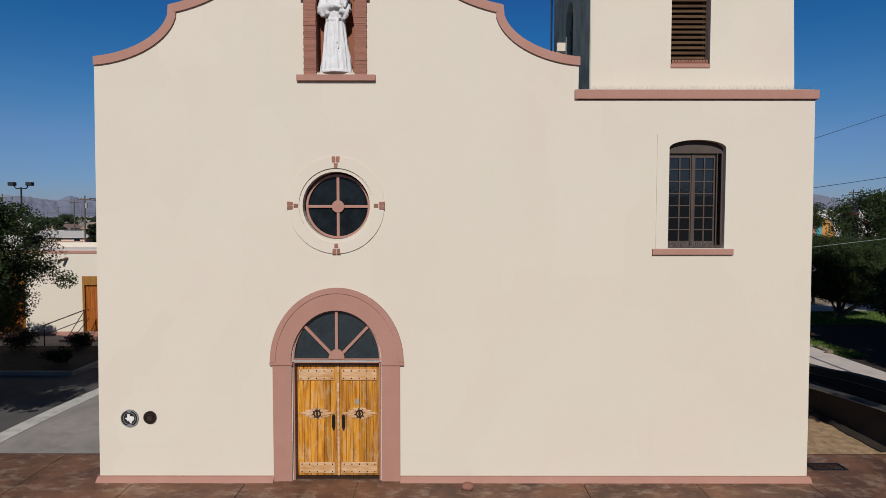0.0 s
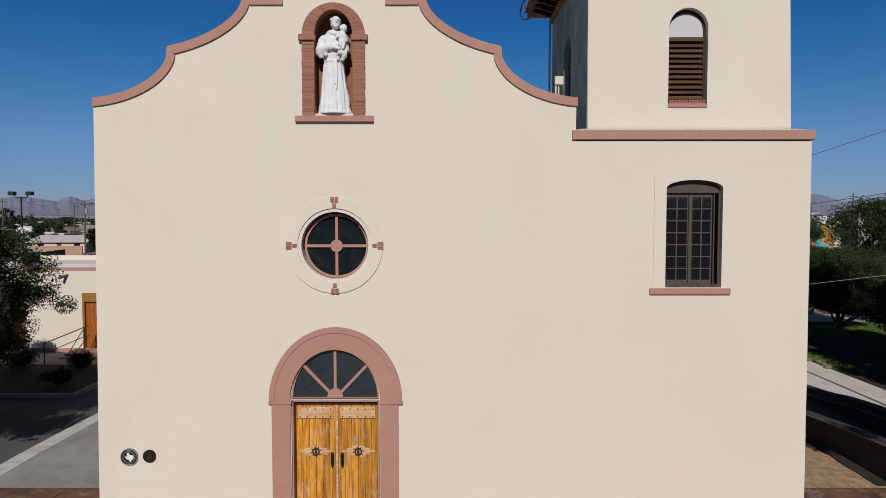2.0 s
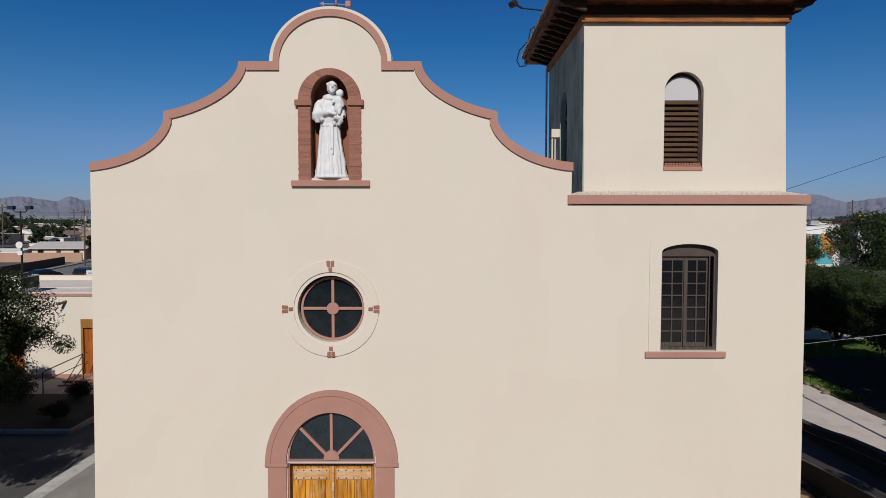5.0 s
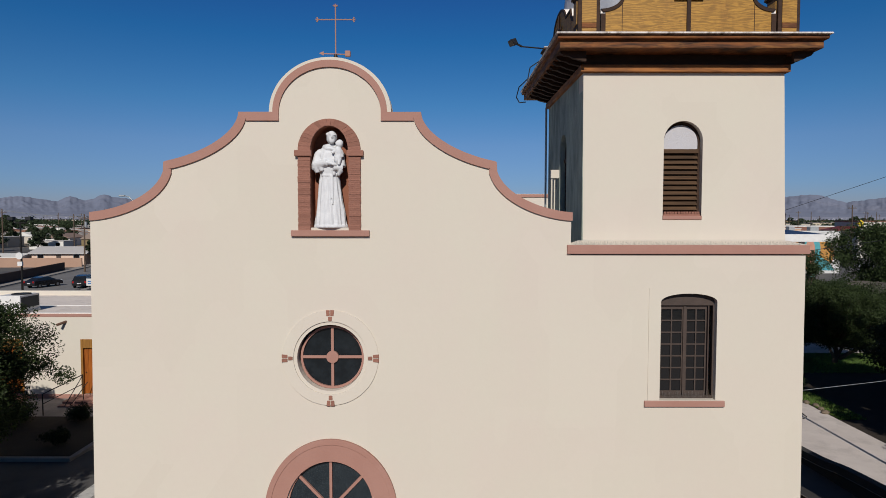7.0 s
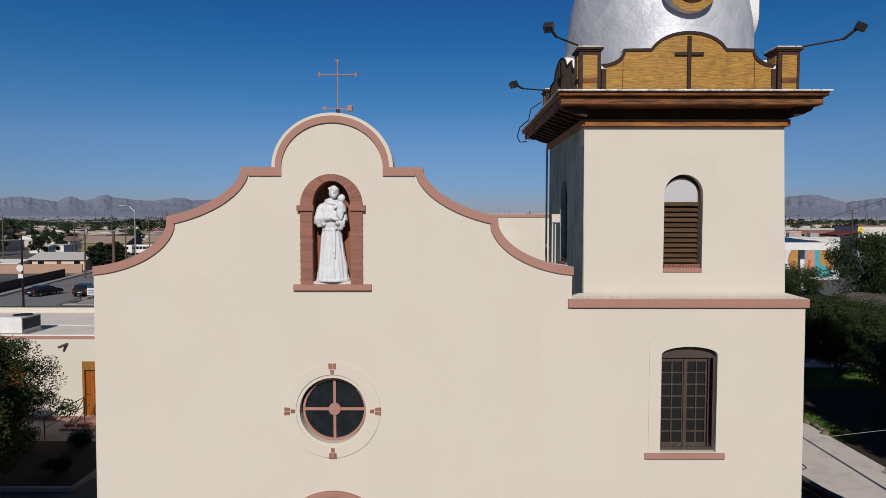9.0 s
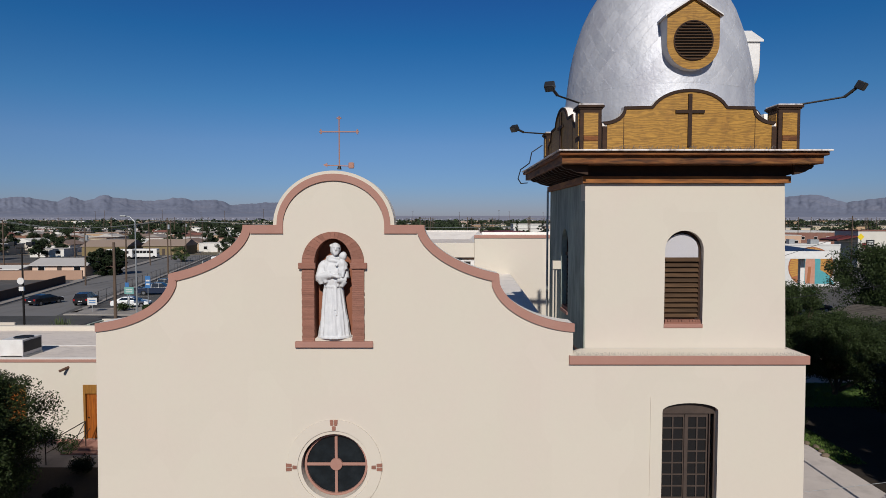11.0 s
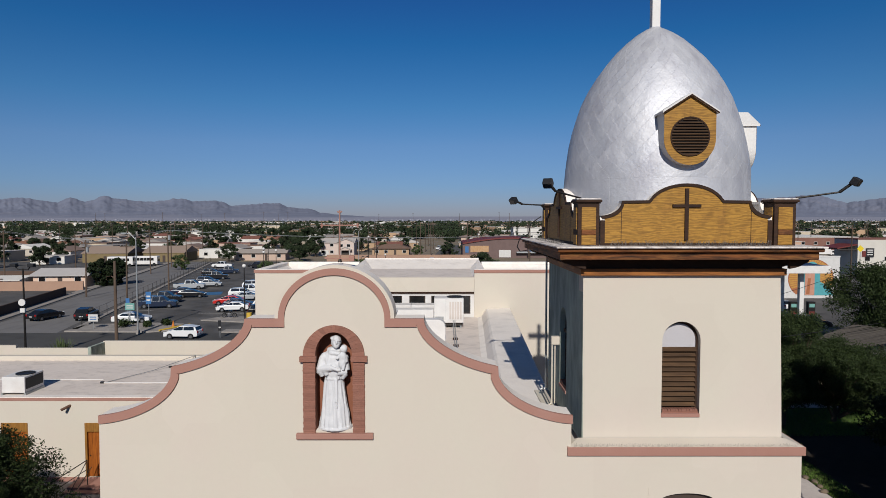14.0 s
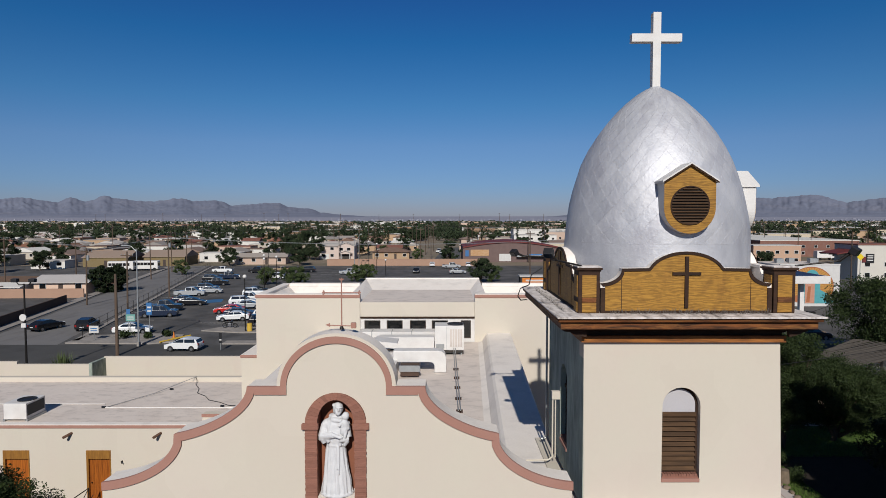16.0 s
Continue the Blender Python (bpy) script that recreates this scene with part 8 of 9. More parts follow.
place(house(40, 90, 6.4, "flat", "long building with a white flat roof", 1, 0.4, 8, "building"), 148, 278, 0, (0.20, 0.09, 0.065), CHALK)
place(house(24, 9, 8.8, "flat", "two storey white painted shop building", 1, 0.2, 5, "building"), 113.6, 140.5, 0, (0.60, 0.56, 0.49), REDR)

for x, y, w, d, h, wall_c, words in ((52, 338, 24, 14, 6.0, CHALK, "white flat-roofed block in the town"), (70, 350, 20, 14, 7.5, ROSE_W, "pale rose flat-roofed block in the town"), (88, 335, 22, 14, 6.0, CREAM, "cream flat-roofed block in the town"),
                                     (62, 385, 34, 16, 8.5, CHALK, "white flat-roofed block in the town"), (150, 330, 40, 16, 6.5, CHALK, "white flat-roofed block in the town"), (196, 345, 30, 16, 6.5, CREAM, "cream flat-roofed block in the town")):
    place(house(w, d, h, "flat", words, 1, 0.3, 6, "building"), x, y, 0, wall_c, PALER)

# brick hall with a bowed red roof edge
hall = thing("brick_hall", "dull purple brick hall with a bowed red roof edge and banners", "building", (24, 205, -0.5))
bow = [(-17 + 34 * k / 20, 5.0 + 1.9 * math.sin(math.pi * k / 20)) for k in range(21)]
part("wall", slab(B(), [[(-17, 0), (17, 0)] + bow[::-1]], -2, 22), BRICK_PURPLE, hall)
part("roof_edge", slab(B(), [bow + [(x, z + 0.45) for x, z in bow[::-1]]], -2.4, 22.2), RED_METAL, hall)
for x, z, w, h, m4 in ((-11, 2.2, 6.5, 2.2, PALE_WOOD), (10, 1.8, 7, 1.0, SIGN_BLUE), (-15.5, 2.0, 1.2, 2.2, SIGN_BLUE), (-2, 0.3, 4.2, 2.6, TRIM_WHITE)):
    part("banner", boxed(x - w / 2, x + w / 2, -2.1, -2.0, z, z + h), m4, hall)
part("awning", boxed(2, 13, -3.6, -2.1, 1.9, 2.4), GALV, hall)
kiosk = thing("kiosk", "low dark kiosk with an orange sign", "kiosk", (21, 128, -0.5))
part("body", boxed(-3, 4, 0, 3, 0, 1.9), DARK_WALL, kiosk)
part("sign_board", boxed(-2.6, 3.2, -0.06, 0, 0.4, 1.6), ORANGE, kiosk)
part("text_bar", boxed(-1.8, 2.4, -0.08, -0.06, 0.8, 1.2), TRIM_WHITE, kiosk)
part("roof", boxed(-3.2, 4.2, -0.2, 3.2, 1.9, 2.1), TRIM_WHITE, kiosk)

# filling station and the painted gable behind it
mural = thing("painted_building", "white building whose gable is painted with golden rays", "building", (64.0, 93, 0.0))
part("wall", boxed(-5.2, 5.3, 0, 9, -0.9, 6.7), TRIM_WHITE, mural)
part("roof", boxed(-5.1, 5.2, 0.3, 8.9, 6.7, 6.76), ROOF_GREY, mural)
part("roof_edge", boxed(-5.25, 5.35, -0.05, 0.3, 6.7, 6.92), TRIM_WHITE, mural)
for x, y, w in ((-3.6, 4.0, 1.3), (-0.8, 5.0, 1.0), (2.6, 4.2, 1.5)):
    part("roof_unit", boxed(x, x + w, y, y + 1.1, 6.76, 7.6), GALV, mural, bevel=0.03)
part("painted_halo", slab(B(), [[(0.3 + 4.0 * math.cos(2 * math.pi * k / 36), 2.9 + 3.55 * math.sin(2 * math.pi * k / 36)) for k in range(36) if 2.9 + 3.55 * math.sin(2 * math.pi * k / 36) > 0.02]], -0.012, -0.001), MURAL_RUST, mural)
for k in range(34):
    a0, a1 = math.pi * (-0.18 + 1.36 * k / 34), math.pi * (-0.18 + 1.36 * (k + 0.78) / 34)
    part("painted_ray", slab(B(), [[(0.3 + 1.3 * math.cos(a0), 2.9 + 1.9 * math.sin(a0)), (0.3 + 3.8 * math.cos(a0), 2.9 + 3.38 * math.sin(a0)), (0.3 + 3.8 * math.cos(a1), 2.9 + 3.38 * math.sin(a1)), (0.3 + 1.3 * math.cos(a1), 2.9 + 1.9 * math.sin(a1))]], -0.02, -0.001), MURAL_GOLD, mural)
part("painted_mantle", slab(B(), [arch(-1.0, 1.9, 0.0, 3.9, 2.0, 18)], -0.024, -0.001), MURAL_TEAL, mural)
part("painted_field", slab(B(), [arch(-0.75, 0.95, 0.02, 3.6, 1.75, 18)], -0.028, -0.001), MURAL_ROSE, mural)
part("painted_base", slab(B(), [[(1.7, 0.0), (4.4, 0.0), (3.4, 1.6), (1.9, 2.4)]], -0.026, -0.001), MURAL_TEAL, mural)
part("painted_fold", slab(B(), [[(-0.5, 0.2), (0.1, 0.2), (0.3, 3.0), (-0.2, 3.0)]], -0.032, -0.001), MURAL_RUST, mural)
canopy = thing("fuel_canopy", "white filling station canopy on square pillars", "canopy", (53.5, 76, -0.5))
part("roof", boxed(-8, 0.2, -5, 5, 6.3, 7.35), WHITE_METAL, canopy, bevel=0.03)
bm = B()
vs = [bm.verts.new(p) for p in ((-7.8, -4.6, 7.352), (-0.2, -4.6, 7.352), (-7.8, 4.8, 8.2), (-4.0, 4.8, 8.2), (-7.8, 4.8, 7.352), (-0.2, 4.8, 7.352))]
for f in ((0, 1, 3, 2), (0, 2, 4), (1, 5, 3), (2, 3, 5, 4), (0, 4, 5, 1)):
    bm.faces.new([vs[q] for q in f])
part("roof_top", bm, BLUE_PANEL, canopy, "dark blue sloping roof sheet")
for x in (-6.5, -2.4):
    for y in (-2.5, 2.5):
        part("pillar", boxed(x - 0.3, x + 0.3, y - 0.3, y + 0.3, 0, 6.3), WHITE_METAL, canopy)
for x in (-6.0, -3.2, -0.6):
    pump = thing("fuel_pump", "dark fuel pump with red and white panels", "fuel pump", (53.5 + x, 74, -0.5), group="fuel pumps")
    part("cabinet", boxed(-0.5, 0.5, -0.3, 0.3, 0, 2.0), IRON, pump, bevel=0.03)
    part("display", boxed(-0.38, 0.38, -0.32, -0.3, 1.2, 1.7), SIGN_GREEN, pump)
    part("panel", boxed(-0.38, 0.38, -0.32, -0.3, 0.2, 0.6), RED_METAL, pump)
awn = thing("shop_awning", "dull red tiled awning on the side of the shop", "awning", (99.2, 138.5, 0))
part("sheet", slab(B(), [[(-2.6, 6.0), (2.42, 6.94), (2.42, 7.19), (-2.6, 6.25)]], -2.4, 4.8), RED_METAL, awn)
for y in (-2.2, 1.2, 4.6):
    part("bracket", boxed(-2.4, 2.42, y - 0.08, y + 0.08, 5.8, 6.0), DARK_WALL, awn)
shop_sign = thing("shop_sign", "dark square sign with a red edge on the shop wall", "sign", (103.6, 135.9, 4.0))
part("board", boxed(-0.1, 1.9, -0.12, 0.0, 0.0, 2.2), BLACK_PLASTIC, shop_sign)
part("red_strip", boxed(-1.0, -0.15, -0.12, 0.0, 0.1, 1.5), RED_METAL, shop_sign)
for z in (0.5, 1.1, 1.6):
    part("text_bar", boxed(0.2, 1.6, -0.14, -0.12, z, z + 0.25), TRIM_WHITE, shop_sign)
van = thing("box_truck", "white box truck parked behind the filling station", "truck", (141.0, 212.0, -0.49))
part("cargo_box", boxed(-3.4, 1.6, -1.2, 1.2, 0.9, 3.4), WHITE_METAL, van, bevel=0.05)
part("cab", boxed(1.7, 3.4, -1.1, 1.1, 0.6, 2.4), WHITE_METAL, van, bevel=0.15)
part("windscreen", boxed(3.38, 3.42, -0.95, 0.95, 1.5, 2.2), CAR_GLASS, van)
part("side_window", boxed(2.2, 3.1, -1.13, -1.1, 1.5, 2.2), CAR_GLASS, van)
for x in (-2.2, 2.5):
    for y in (-1.0, 1.0):
        part("wheel", rod(B(), (x, y - 0.15, 0.45), (x, y + 0.15, 0.45), 0.45, 0.45, 14), TYRE, van)
dia = thing("warning_sign", "yellow diamond warning sign", "sign", (71.4, 91.0, -0.5))
part("post", rod(B(), (0, 0, 0), (0, 0, 8.7), 0.06, 0.06, 8), GALV, dia)
part("board", slab(B(), [[(0, 8.15), (0.6, 8.75), (0, 9.35), (-0.6, 8.75)]], -0.06, -0.02), SIGN_YELLOW, dia)

# houses of the town, in rows
variants = [house(11, 8, 2.6, "gable", "small stuccoed town house with a shingle roof", 1.3, 0.5, 3), house(13, 9, 2.7, "hip", "low town house with a hip roof", 1.5, 0.6, 4),
            house(9, 10, 2.7, "front", "narrow town house with a gable to the street", 1.6, 0.4, 3), house(15, 9, 3.2, "flat", "flat-roofed block house", 1, 0.3, 4)]
walls = [CREAM, SANDY, ROSE_W, CHALK, (0.46, 0.40, 0.33), (0.36, 0.22, 0.14), (0.50, 0.44, 0.36)]
roofs = [GREYR, BROWNR, PALER, (0.33, 0.29, 0.26), (0.22, 0.15, 0.12), REDR, CHALK]
wall_words = ["cream", "sandy", "pale rose", "white", "grey beige", "brown", "ivory"]
random.seed(21)
first = [True] * 4
rows_of_houses = []
town_houses = [(52, 338), (70, 350), (88, 335), (62, 385), (150, 330), (196, 345)]
y = 236.0
row = 0
while y < 420:
    x = -y * 0.80 - 20
    while x < y * 0.80 + 20:
        x += random.uniform(15, 24)
        near_left = y < 245 and -50 < x < 48
        if abs(x + 1) < 14 or near_left or (95 < x < 175 and y < 250) or random.random() < 0.12 or (40 < x < 105 and 320 < y < 400):
            continue
        k = random.randrange(4)
        wi, ri = random.randrange(7), random.randrange(7)
        o = place(variants[k], x, y + random.uniform(-3, 3), random.choice((0, 0, 90, 180)) + random.uniform(-4, 4), walls[wi], roofs[ri],
                  label=wall_words[wi] + " town house among dark trees", copy=not first[k])
        o["group"] = "town houses"
        first[k] = False
        town_houses.append((x, y))
        rows_of_houses.append((x, y, o))
    y += 23 + row * 2.0
    row += 1
for x, y in ((-135, 205), (-118, 222), (-150, 190), (-160, 225), (-98, 226), (-80, 222), (-140, 130), (-165, 160), (62, 190), (80, 215), (58, 232), (135, 175), (160, 200)):
    k = random.randrange(4)
    wi, ri = random.randrange(7), random.randrange(7)
    o = place(variants[k], x, y, random.uniform(-8, 8), walls[wi], roofs[ri], label=wall_words[wi] + " town house beside the yards", copy=True)
    o["group"] = "town houses"
    town_houses.append((x, y))

for x, y, wall_c, roof_c, words in ((-181, 262, (0.52, 0.20, 0.07), (0.23, 0.10, 0.055), "orange town house with a rust brown roof"), (-165, 262, (0.40, 0.24, 0.15), (0.21, 0.10, 0.06), "brown town house with a rust brown roof"),
                                    (-190, 240, (0.06, 0.12, 0.26), PALER, "blue town house with a pale roof"), (-108, 262, (0.62, 0.52, 0.36), PALER, "cream town house with a pale roof"), (-60, 262, (0.52, 0.42, 0.28), (0.40, 0.33, 0.24), "sandy town house with a pale tan roof")):
    o = min(rows_of_houses, key=lambda h: (h[0] - x) ** 2 + (h[1] - y) ** 2)[2]
    for ch in o.children_recursive:
        kind_ = ch.name.split(".")[0]
        if kind_ in ("wall", "roof"):
            ch.color = (*(wall_c if kind_ == "wall" else roof_c), 1)
    o["label"] = words


def island_palette(name, colours, rough=0.9):
    m = bpy.data.materials.new(name)
    m.use_nodes = True
    nt = m.node_tree
    g = nt.nodes.new("ShaderNodeNewGeometry")
    r = nt.nodes.new("ShaderNodeValToRGB")
    r.color_ramp.interpolation = "CONSTANT"
    while len(r.color_ramp.elements) < len(colours):
        r.color_ramp.elements.new(0.5)
    for k, c in enumerate(colours):
        r.color_ramp.elements[k].position = k / len(colours)
        r.color_ramp.elements[k].color = (*c, 1)
    nt.links.new(g.outputs["Random Per Island"], r.inputs[0])
    nt.links.new(r.outputs[0], nt.nodes["Principled BSDF"].inputs["Base Color"])
    nt.nodes["Principled BSDF"].inputs["Roughness"].default_value = rough
    return m


FAR_WALLS = island_palette("far_house_walls", [CREAM, SANDY, CHALK, ROSE_W, (0.30, 0.19, 0.12), (0.62, 0.60, 0.56), (0.40, 0.33, 0.26)])
FAR_ROOFS = island_palette("far_house_roofs", [GREYR, BROWNR, PALER, (0.22, 0.17, 0.14), REDR, CHALK, (0.30, 0.27, 0.25)])
# wall colours on the far slope, greyed and blued by painted haze
HAZE_WALLS = island_palette("haze_tinted_far_walls", [(0.30, 0.30, 0.35), (0.34, 0.335, 0.37), (0.38, 0.375, 0.40), (0.26, 0.27, 0.32), (0.22, 0.23, 0.27)])
rng = np.random.default_rng(77)
wv, wf, rv, rf = [], [], [], []
for k in range(1760):
    y = 420 + 1700 * rng.random() ** 1.7 if k < 1500 else rng.uniform(1600, 3300)
    x = rng.uniform(-0.85, 0.85) * y
    if abs(x + 1) < 30:
        continue
    big = rng.random() < 0.10 or k >= 1500
    w, d, h = (rng.uniform(18, 45), rng.uniform(14, 24), rng.uniform(4, 7)) if big else (rng.uniform(9, 16), rng.uniform(8, 12), rng.uniform(2.6, 3.4))
    rise = 0.3 if big else rng.uniform(0.4, 1.7)
    b0 = len(wv)
    wv += [(x + sx * w / 2, y + sy * d / 2, z) for z in (-0.5, h - 0.5) for sx, sy in ((-1, -1), (1, -1), (1, 1), (-1, 1))]
    wf += [(b0, b0 + 1, b0 + 5, b0 + 4), (b0 + 1, b0 + 2, b0 + 6, b0 + 5), (b0 + 2, b0 + 3, b0 + 7, b0 + 6), (b0 + 3, b0, b0 + 4, b0 + 7)]
    b0 = len(rv)
    rv += [(x + sx * (w / 2 + 0.4), y + sy * (d / 2 + 0.4), h - 0.5) for sx, sy in ((-1, -1), (1, -1), (1, 1), (-1, 1))] + [(x - w / 2 - 0.4, y, h - 0.5 + rise), (x + w / 2 + 0.4, y, h - 0.5 + rise)]
    rf += [(b0, b0 + 1, b0 + 5, b0 + 4), (b0 + 2, b0 + 3, b0 + 4, b0 + 5), (b0 + 1, b0 + 2, b0 + 5), (b0 + 3, b0, b0 + 4), (b0 + 3, b0 + 2, b0 + 1, b0)]
far_town = thing("distant_houses", "far rows of low pale houses to the horizon", "houses", kind="stuff")
from_arrays("walls", wv, wf, FAR_WALLS, far_town)["kind"] = "stuff"
from_arrays("roofs", rv, rf, FAR_ROOFS, far_town)["kind"] = "stuff"

# town trees: copies near, one mass far off
town_trees = [tree("dark green town tree", 101, 7.5, 4.0, 7000, 0.20, LEAF_FAR, 0.2, 40, 0.25, 0.5, "town trees"), tree("low spreading town tree", 102, 5.6, 4.0, 6500, 0.19, LEAF_FAR, 0.2, 36, 0.22, 0.5, "town trees"),
              tree("tall dark town tree", 103, 10.5, 3.8, 8000, 0.21, LEAF_FAR, 0.15, 46, 0.3, 0.6, "town trees"), tree("round feathery green town tree", 104, 3.9, 2.9, 9000, 0.115, LEAF_BRIGHT, 0.08, 60, 0.12, 0.4, "town trees", tuft=(0.10, 0.24)),
              tree("dense dark round yard tree", 105, 5.4, 2.7, 9000, 0.22, LEAF_DARK, 0.08, 70, 0.2, 0.4, "town trees"),
              tree("slender dark green cypress tree", 106, 11.0, 1.1, 2600, 0.26, LEAF_FAR, 0.06, 50, 0.15, 0.25, "town trees")]
spots = [(2, -88, 216), (4, -71.0, 113.0), (4, -68.6, 115.0), (2, -50.5, 218), (0, -47.5, 213), (2, -64, 232), (0, -53, 205), (3, -9.5, 216), (3, 12, 134), (1, 9.0, 131), (0, -47, 186.5), (3, -35.8, 128), (3, -34, 130), (3, -20.9, 135.5), (3, -18.6, 137),
         (0, 2, 196), (1, 50, 186), (0, 56, 175), (0, -150, 168), (1, -128, 190), (3, -72, 154), (1, -133, 160), (0, -128, 158), (1, -120, 168), (0, -143, 182), (2, -152, 200), (1, -110, 205), (0, -99, 210), (2, -120, 225), (1, -70, 186), (0, -150, 140), (0, 86, 168), (1, 92, 160), (0, 132, 160), (2, -61, 205), (3, -41, 128)]
for k in range(210):
    y = random.uniform(190, 470)
    x = random.uniform(-0.82, 0.82) * y
    if (abs(x - 4) < 9 and y < 312) or any(abs(x - hx) < 9 and abs(y - hy) < 8 for hx, hy in town_houses) or (y < 235 and -115 < x < 50) or (95 < x < 175 and y < 250):
        continue
    spots.append((random.choice((0, 0, 1, 1, 2, 3)), x, y))
spots += [(5, -100.5, 260), (5, -34, 300), (5, -28.5, 300), (5, 14, 320), (5, 21, 320), (5, 42, 330), (5, 150, 300), (5, -150, 280), (5, 175, 330)]
begun = set()
for k, x, y in spots:
    m4 = pose(x, y, -0.5, 0, 0, random.uniform(0, 360))
    if k in begun:
        copy_thing(town_trees[k], m4)
    else:
        town_trees[k].matrix_basis = m4
        begun.add(k)
nt_ = 7600
ty = 400 + 2500 * rng.random(nt_) ** 1.25
tx = rng.uniform(-0.9, 0.9, nt_) * ty
keep = (np.abs(tx - 5) > 9) | (ty > 312)
tx, ty = tx[keep], ty[keep]
th = rng.uniform(4.5, 9, len(tx)) * np.where(rng.random(len(tx)) < 0.05, 1.5, 1.0)
tr = th * rng.uniform(0.35, 0.6, len(tx))
cen = np.stack([tx, ty, th * 0.52 - 0.5], 1)
idx = np.repeat(np.arange(len(tx)), np.where(ty < 650, 130, 38))
dd = rng.normal(size=(len(idx), 3))
dd /= np.linalg.norm(dd, axis=1)[:, None]
pos = cen[idx] + dd * (rng.random(len(idx)) ** 0.4)[:, None] * np.stack([tr[idx], tr[idx], th[idx] * 0.46], 1)
u = rng.normal(size=(len(idx), 3))
u /= np.linalg.norm(u, axis=1)[:, None]
w = np.cross(u, dd)
s = (tr[idx] * np.where(ty[idx] < 650, 0.15, 0.27) * (0.6 + 0.8 * rng.random(len(idx))))[:, None]
vv = np.stack([pos - u * s, pos - w * s, pos + u * s, pos + w * s], 1).reshape(-1, 3)
tagged(from_arrays("distant_trees", vv.tolist(), np.arange(len(idx) * 4).reshape(-1, 4).tolist(), LEAF_FAR), "dark mass of distant town trees", "trees", kind="stuff")
for k, (x, y, h) in enumerate(((150, 205, 7.5), (158, 208, 8.5), (196, 268, 9), (128, 262, 8), (203, 262, 8.5))):
    p = palm("fan palm with a ragged crown", 80 + k, h, 2.4, 40)
    p.location = (x, y, -0.5)
    p["group"] = "palms"
poles_far = utility_pole(-30, 205, 12.5)
for k in range(110):
    y = random.uniform(200, 620)
    x = random.uniform(-0.8, 0.8) * y
    if abs(x + 1) > 6:
        copy_thing(poles_far, pose(x, y, -0.5, 0, random.uniform(-1, 1), random.uniform(0, 90)))
mast = utility_pole(-166, 640, 21.5, True, label="tall thin transmission mast over the town", r=0.22)
for x, y, turn in ((-440, 760, 10), (-395, 700, 0), (-330, 820, 30), (-255, 700, 0), (-214, 780, 0), (-120, 700, 15), (-92, 860, 0), (-36, 720, 0), (22, 800, 40), (84, 760, 0), (140, 840, 0), (-300, 640, 0), (-180, 600, 20), (60, 640, 0)):
    copy_thing(mast, pose(x, y, -0.5, 0, 0, turn))
for k in range(5):
    copy_thing(poles_far, pose(-4.6 if k % 2 else -7.5, 190 + k * 28, -0.5, 0, 0, 0))
for x, y in ((20.6, 131), (8.8, 205), (30, 200), (70, 130), (76, 142), (88, 118)):
    copy_thing(poles_far, pose(x, y, -0.5, 0, 0, 20))
road = B()
flat_poly(road, [(-5.0, 186.4), (5.5, 186.4), (9.4, 312), (1.2, 312)], -0.50)
single("far_street", road, ASPHALT_OLD, "street running away between the houses", "road", kind="structure", fix=False)
for x, y in ((-30, 330), (45, 420), (-120, 520), (160, 380)):
    wires([(x - 300, y, 9.5), (x - 150, y + 5, 9.8), (x, y, 9.6), (x + 150, y - 5, 9.8), (x + 300, y, 9.5)], 1.6, 0.05, "distant power lines over the roofs")

# ---- mountains on the horizon ----
# bearing (sideways per metre ahead) and how far the crest stands over the eye's level, in thousandths of the distance
RIDGE = [(-1.0, 30), (-0.85, 34), (-0.727, 35.4), (-0.694, 37.2), (-0.671, 33.5), (-0.634, 29.8), (-0.611, 36.2), (-0.588, 31.0), (-0.575, 33.2), (-0.557, 40.2), (-0.537, 35.5), (-0.504, 30.8), (-0.476, 29.6),
         (-0.458, 32.4), (-0.429, 34.2), (-0.412, 30.6), (-0.377, 31.6), (-0.363, 29.4), (-0.347, 22.2), (-0.327, 25.2), (-0.304, 27.0), (-0.269, 27.0), (-0.254, 20.8), (-0.219, 17.8), (-0.200, 11.5), (-0.158, 7.0), (-0.10, 4.0),
         (0.15, 3.0), (0.21, 7.0), (0.30, 16), (0.42, 26), (0.509, 34.3), (0.540, 35.2), (0.561, 37.5), (0.598, 40.0), (0.622, 39.4), (0.643, 32.5), (0.660, 28.0), (0.684, 30.2), (0.709, 33.5), (0.726, 35.4), (0.85, 28), (1.0, 24)]


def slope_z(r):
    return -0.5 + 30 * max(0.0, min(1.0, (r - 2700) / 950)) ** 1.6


def ridge_height(s):
    for (s0, h0), (s1, h1) in zip(RIDGE, RIDGE[1:]):
        if s0 <= s <= s1:
            t = (s - s0) / (s1 - s0)
            t = t * t * (3 - 2 * t) * 0.6 + t * 0.4
            return h0 + (h1 - h0) * t + min(1.0, h0 / 25) * 1.9 * noise.fractal((s * 60, 7.7, 0), 0.6, 2.2, 6)
    return 5.0


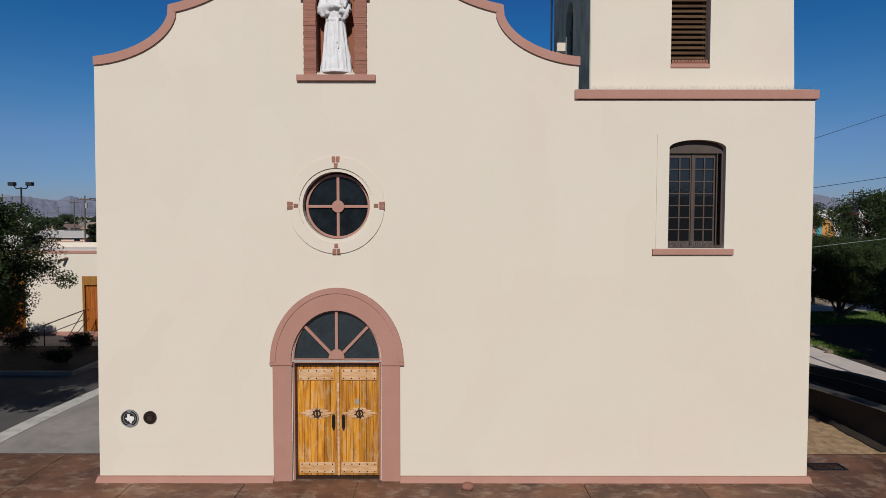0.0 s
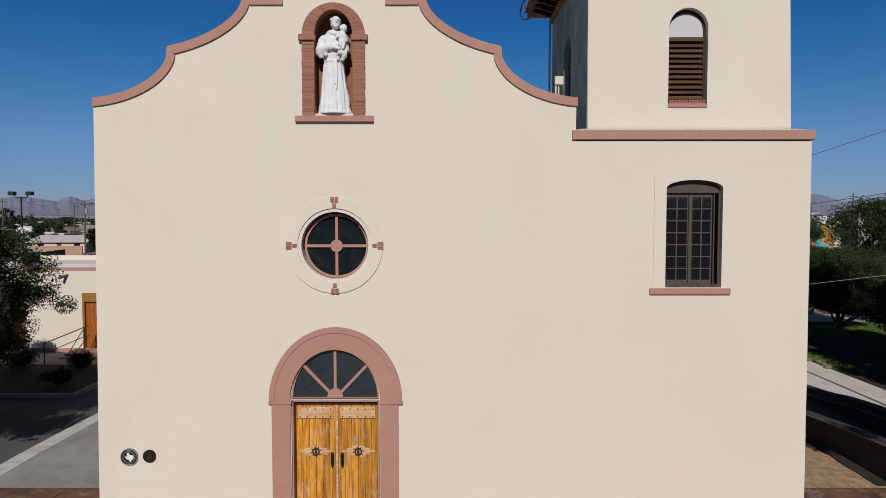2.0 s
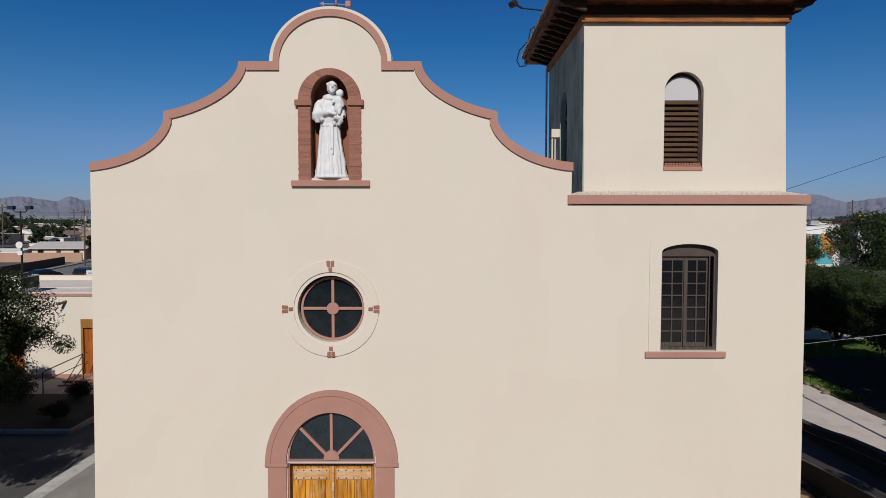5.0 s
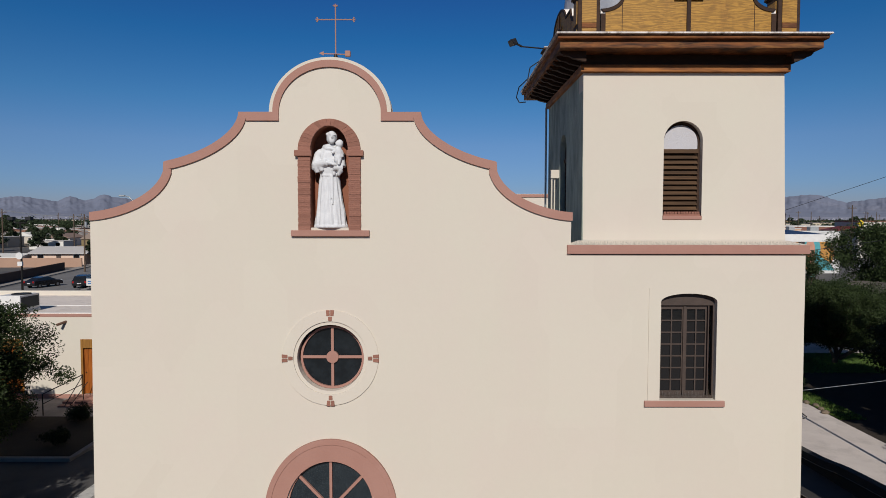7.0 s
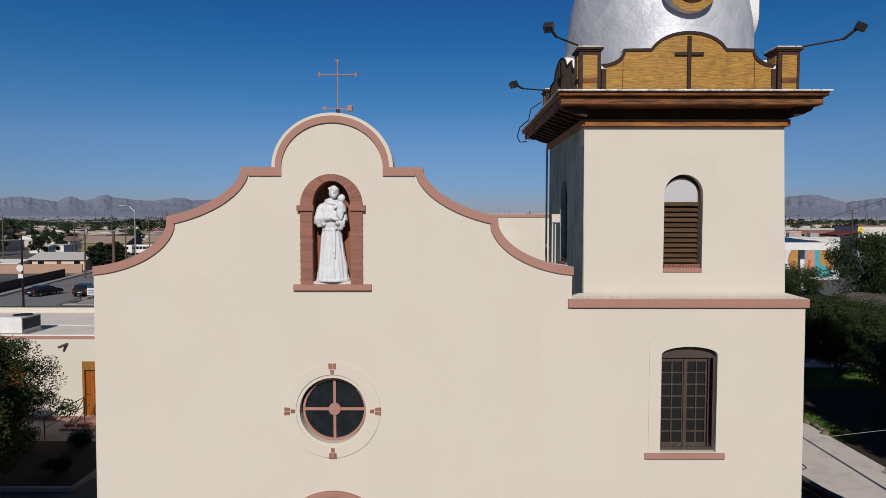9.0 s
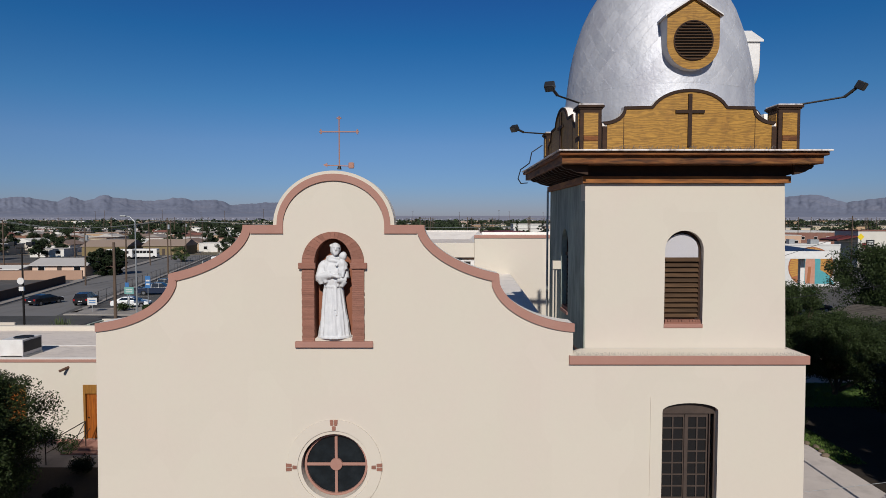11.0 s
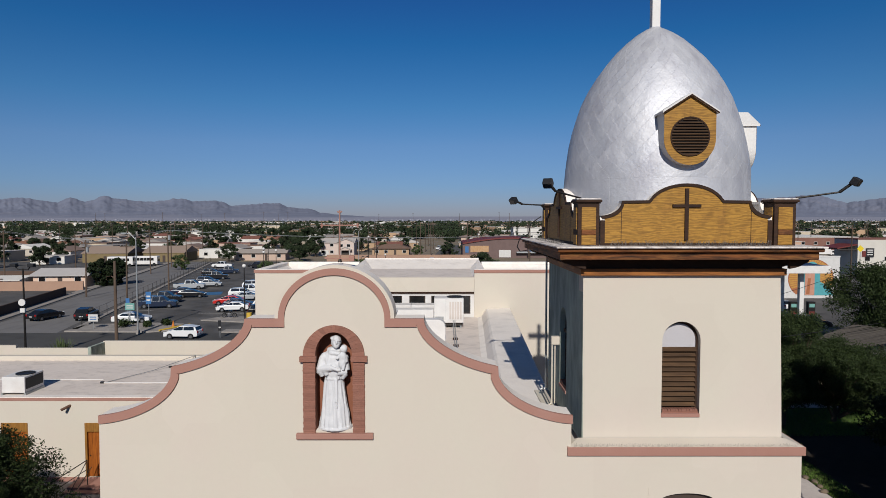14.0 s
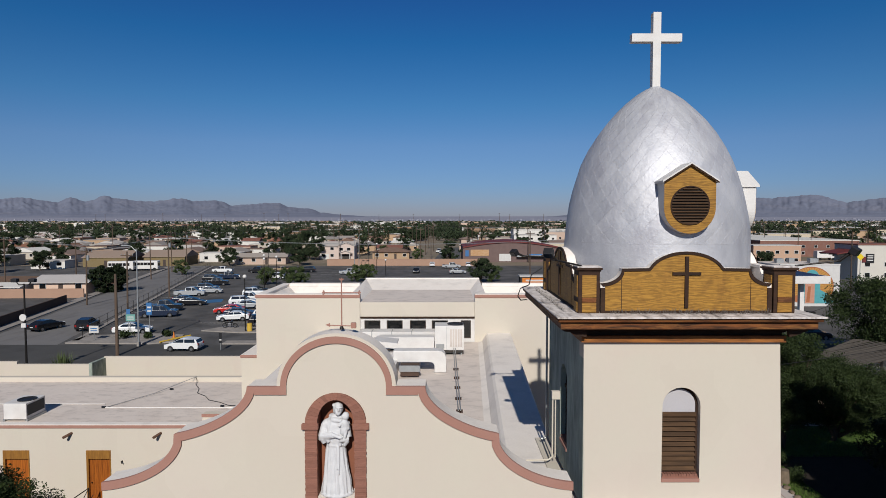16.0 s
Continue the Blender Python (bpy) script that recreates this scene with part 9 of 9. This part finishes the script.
for name, mtl, r0, r1, rows_, label in (("desert_slope", FOOTHILL, 2700, 3650, 6, "desert slope below the mountains, paled by haze in its colour"), ("mountains", MOUNTAIN, 3500, 4700, 40, "mountain range beyond the town, haze mixed into its grey violet")):
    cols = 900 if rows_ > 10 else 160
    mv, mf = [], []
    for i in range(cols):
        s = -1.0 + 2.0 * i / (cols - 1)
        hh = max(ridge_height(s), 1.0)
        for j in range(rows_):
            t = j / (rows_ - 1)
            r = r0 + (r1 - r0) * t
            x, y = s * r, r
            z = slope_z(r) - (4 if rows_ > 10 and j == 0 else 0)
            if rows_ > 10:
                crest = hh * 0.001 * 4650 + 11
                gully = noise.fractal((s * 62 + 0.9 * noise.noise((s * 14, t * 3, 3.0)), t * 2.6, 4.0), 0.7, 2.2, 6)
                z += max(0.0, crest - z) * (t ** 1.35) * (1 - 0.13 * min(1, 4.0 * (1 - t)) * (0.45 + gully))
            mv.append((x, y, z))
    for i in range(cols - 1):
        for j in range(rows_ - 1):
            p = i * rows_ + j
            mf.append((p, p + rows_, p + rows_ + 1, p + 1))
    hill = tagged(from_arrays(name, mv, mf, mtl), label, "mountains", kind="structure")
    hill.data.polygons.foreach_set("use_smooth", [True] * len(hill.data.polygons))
wv, wf = [], []
for k in range(2600):
    r = 2500 + 800 * rng.random() ** 1.8
    s = rng.uniform(-0.85, 0.85)
    x, y, z = s * r, r, slope_z(r) - 0.3
    w, d, h = rng.uniform(3, 9), rng.uniform(3, 6), rng.uniform(1.5, 3.2)
    b0 = len(wv)
    wv += [(x + sx * w / 2, y + sy * d / 2, zz) for zz in (z, z + h) for sx, sy in ((-1, -1), (1, -1), (1, 1), (-1, 1))]
    wf += [(b0, b0 + 1, b0 + 5, b0 + 4), (b0 + 1, b0 + 2, b0 + 6, b0 + 5), (b0 + 3, b0, b0 + 4, b0 + 7), (b0 + 4, b0 + 5, b0 + 6, b0 + 7)]
tagged(from_arrays("slope_houses", wv, wf, HAZE_WALLS), "specks of houses on the far slope, haze in their pale colours", "houses", kind="stuff")

# ---- skyline behind the camera ----
# unseen wall, added to darken what the window panes reflect
single("wall_south", boxed(-70, 70, -62.0, -61.5, -0.3, 9.0), DARK_WALL, "plain dark wall added out of view for the panes to reflect", "wall", kind="structure")
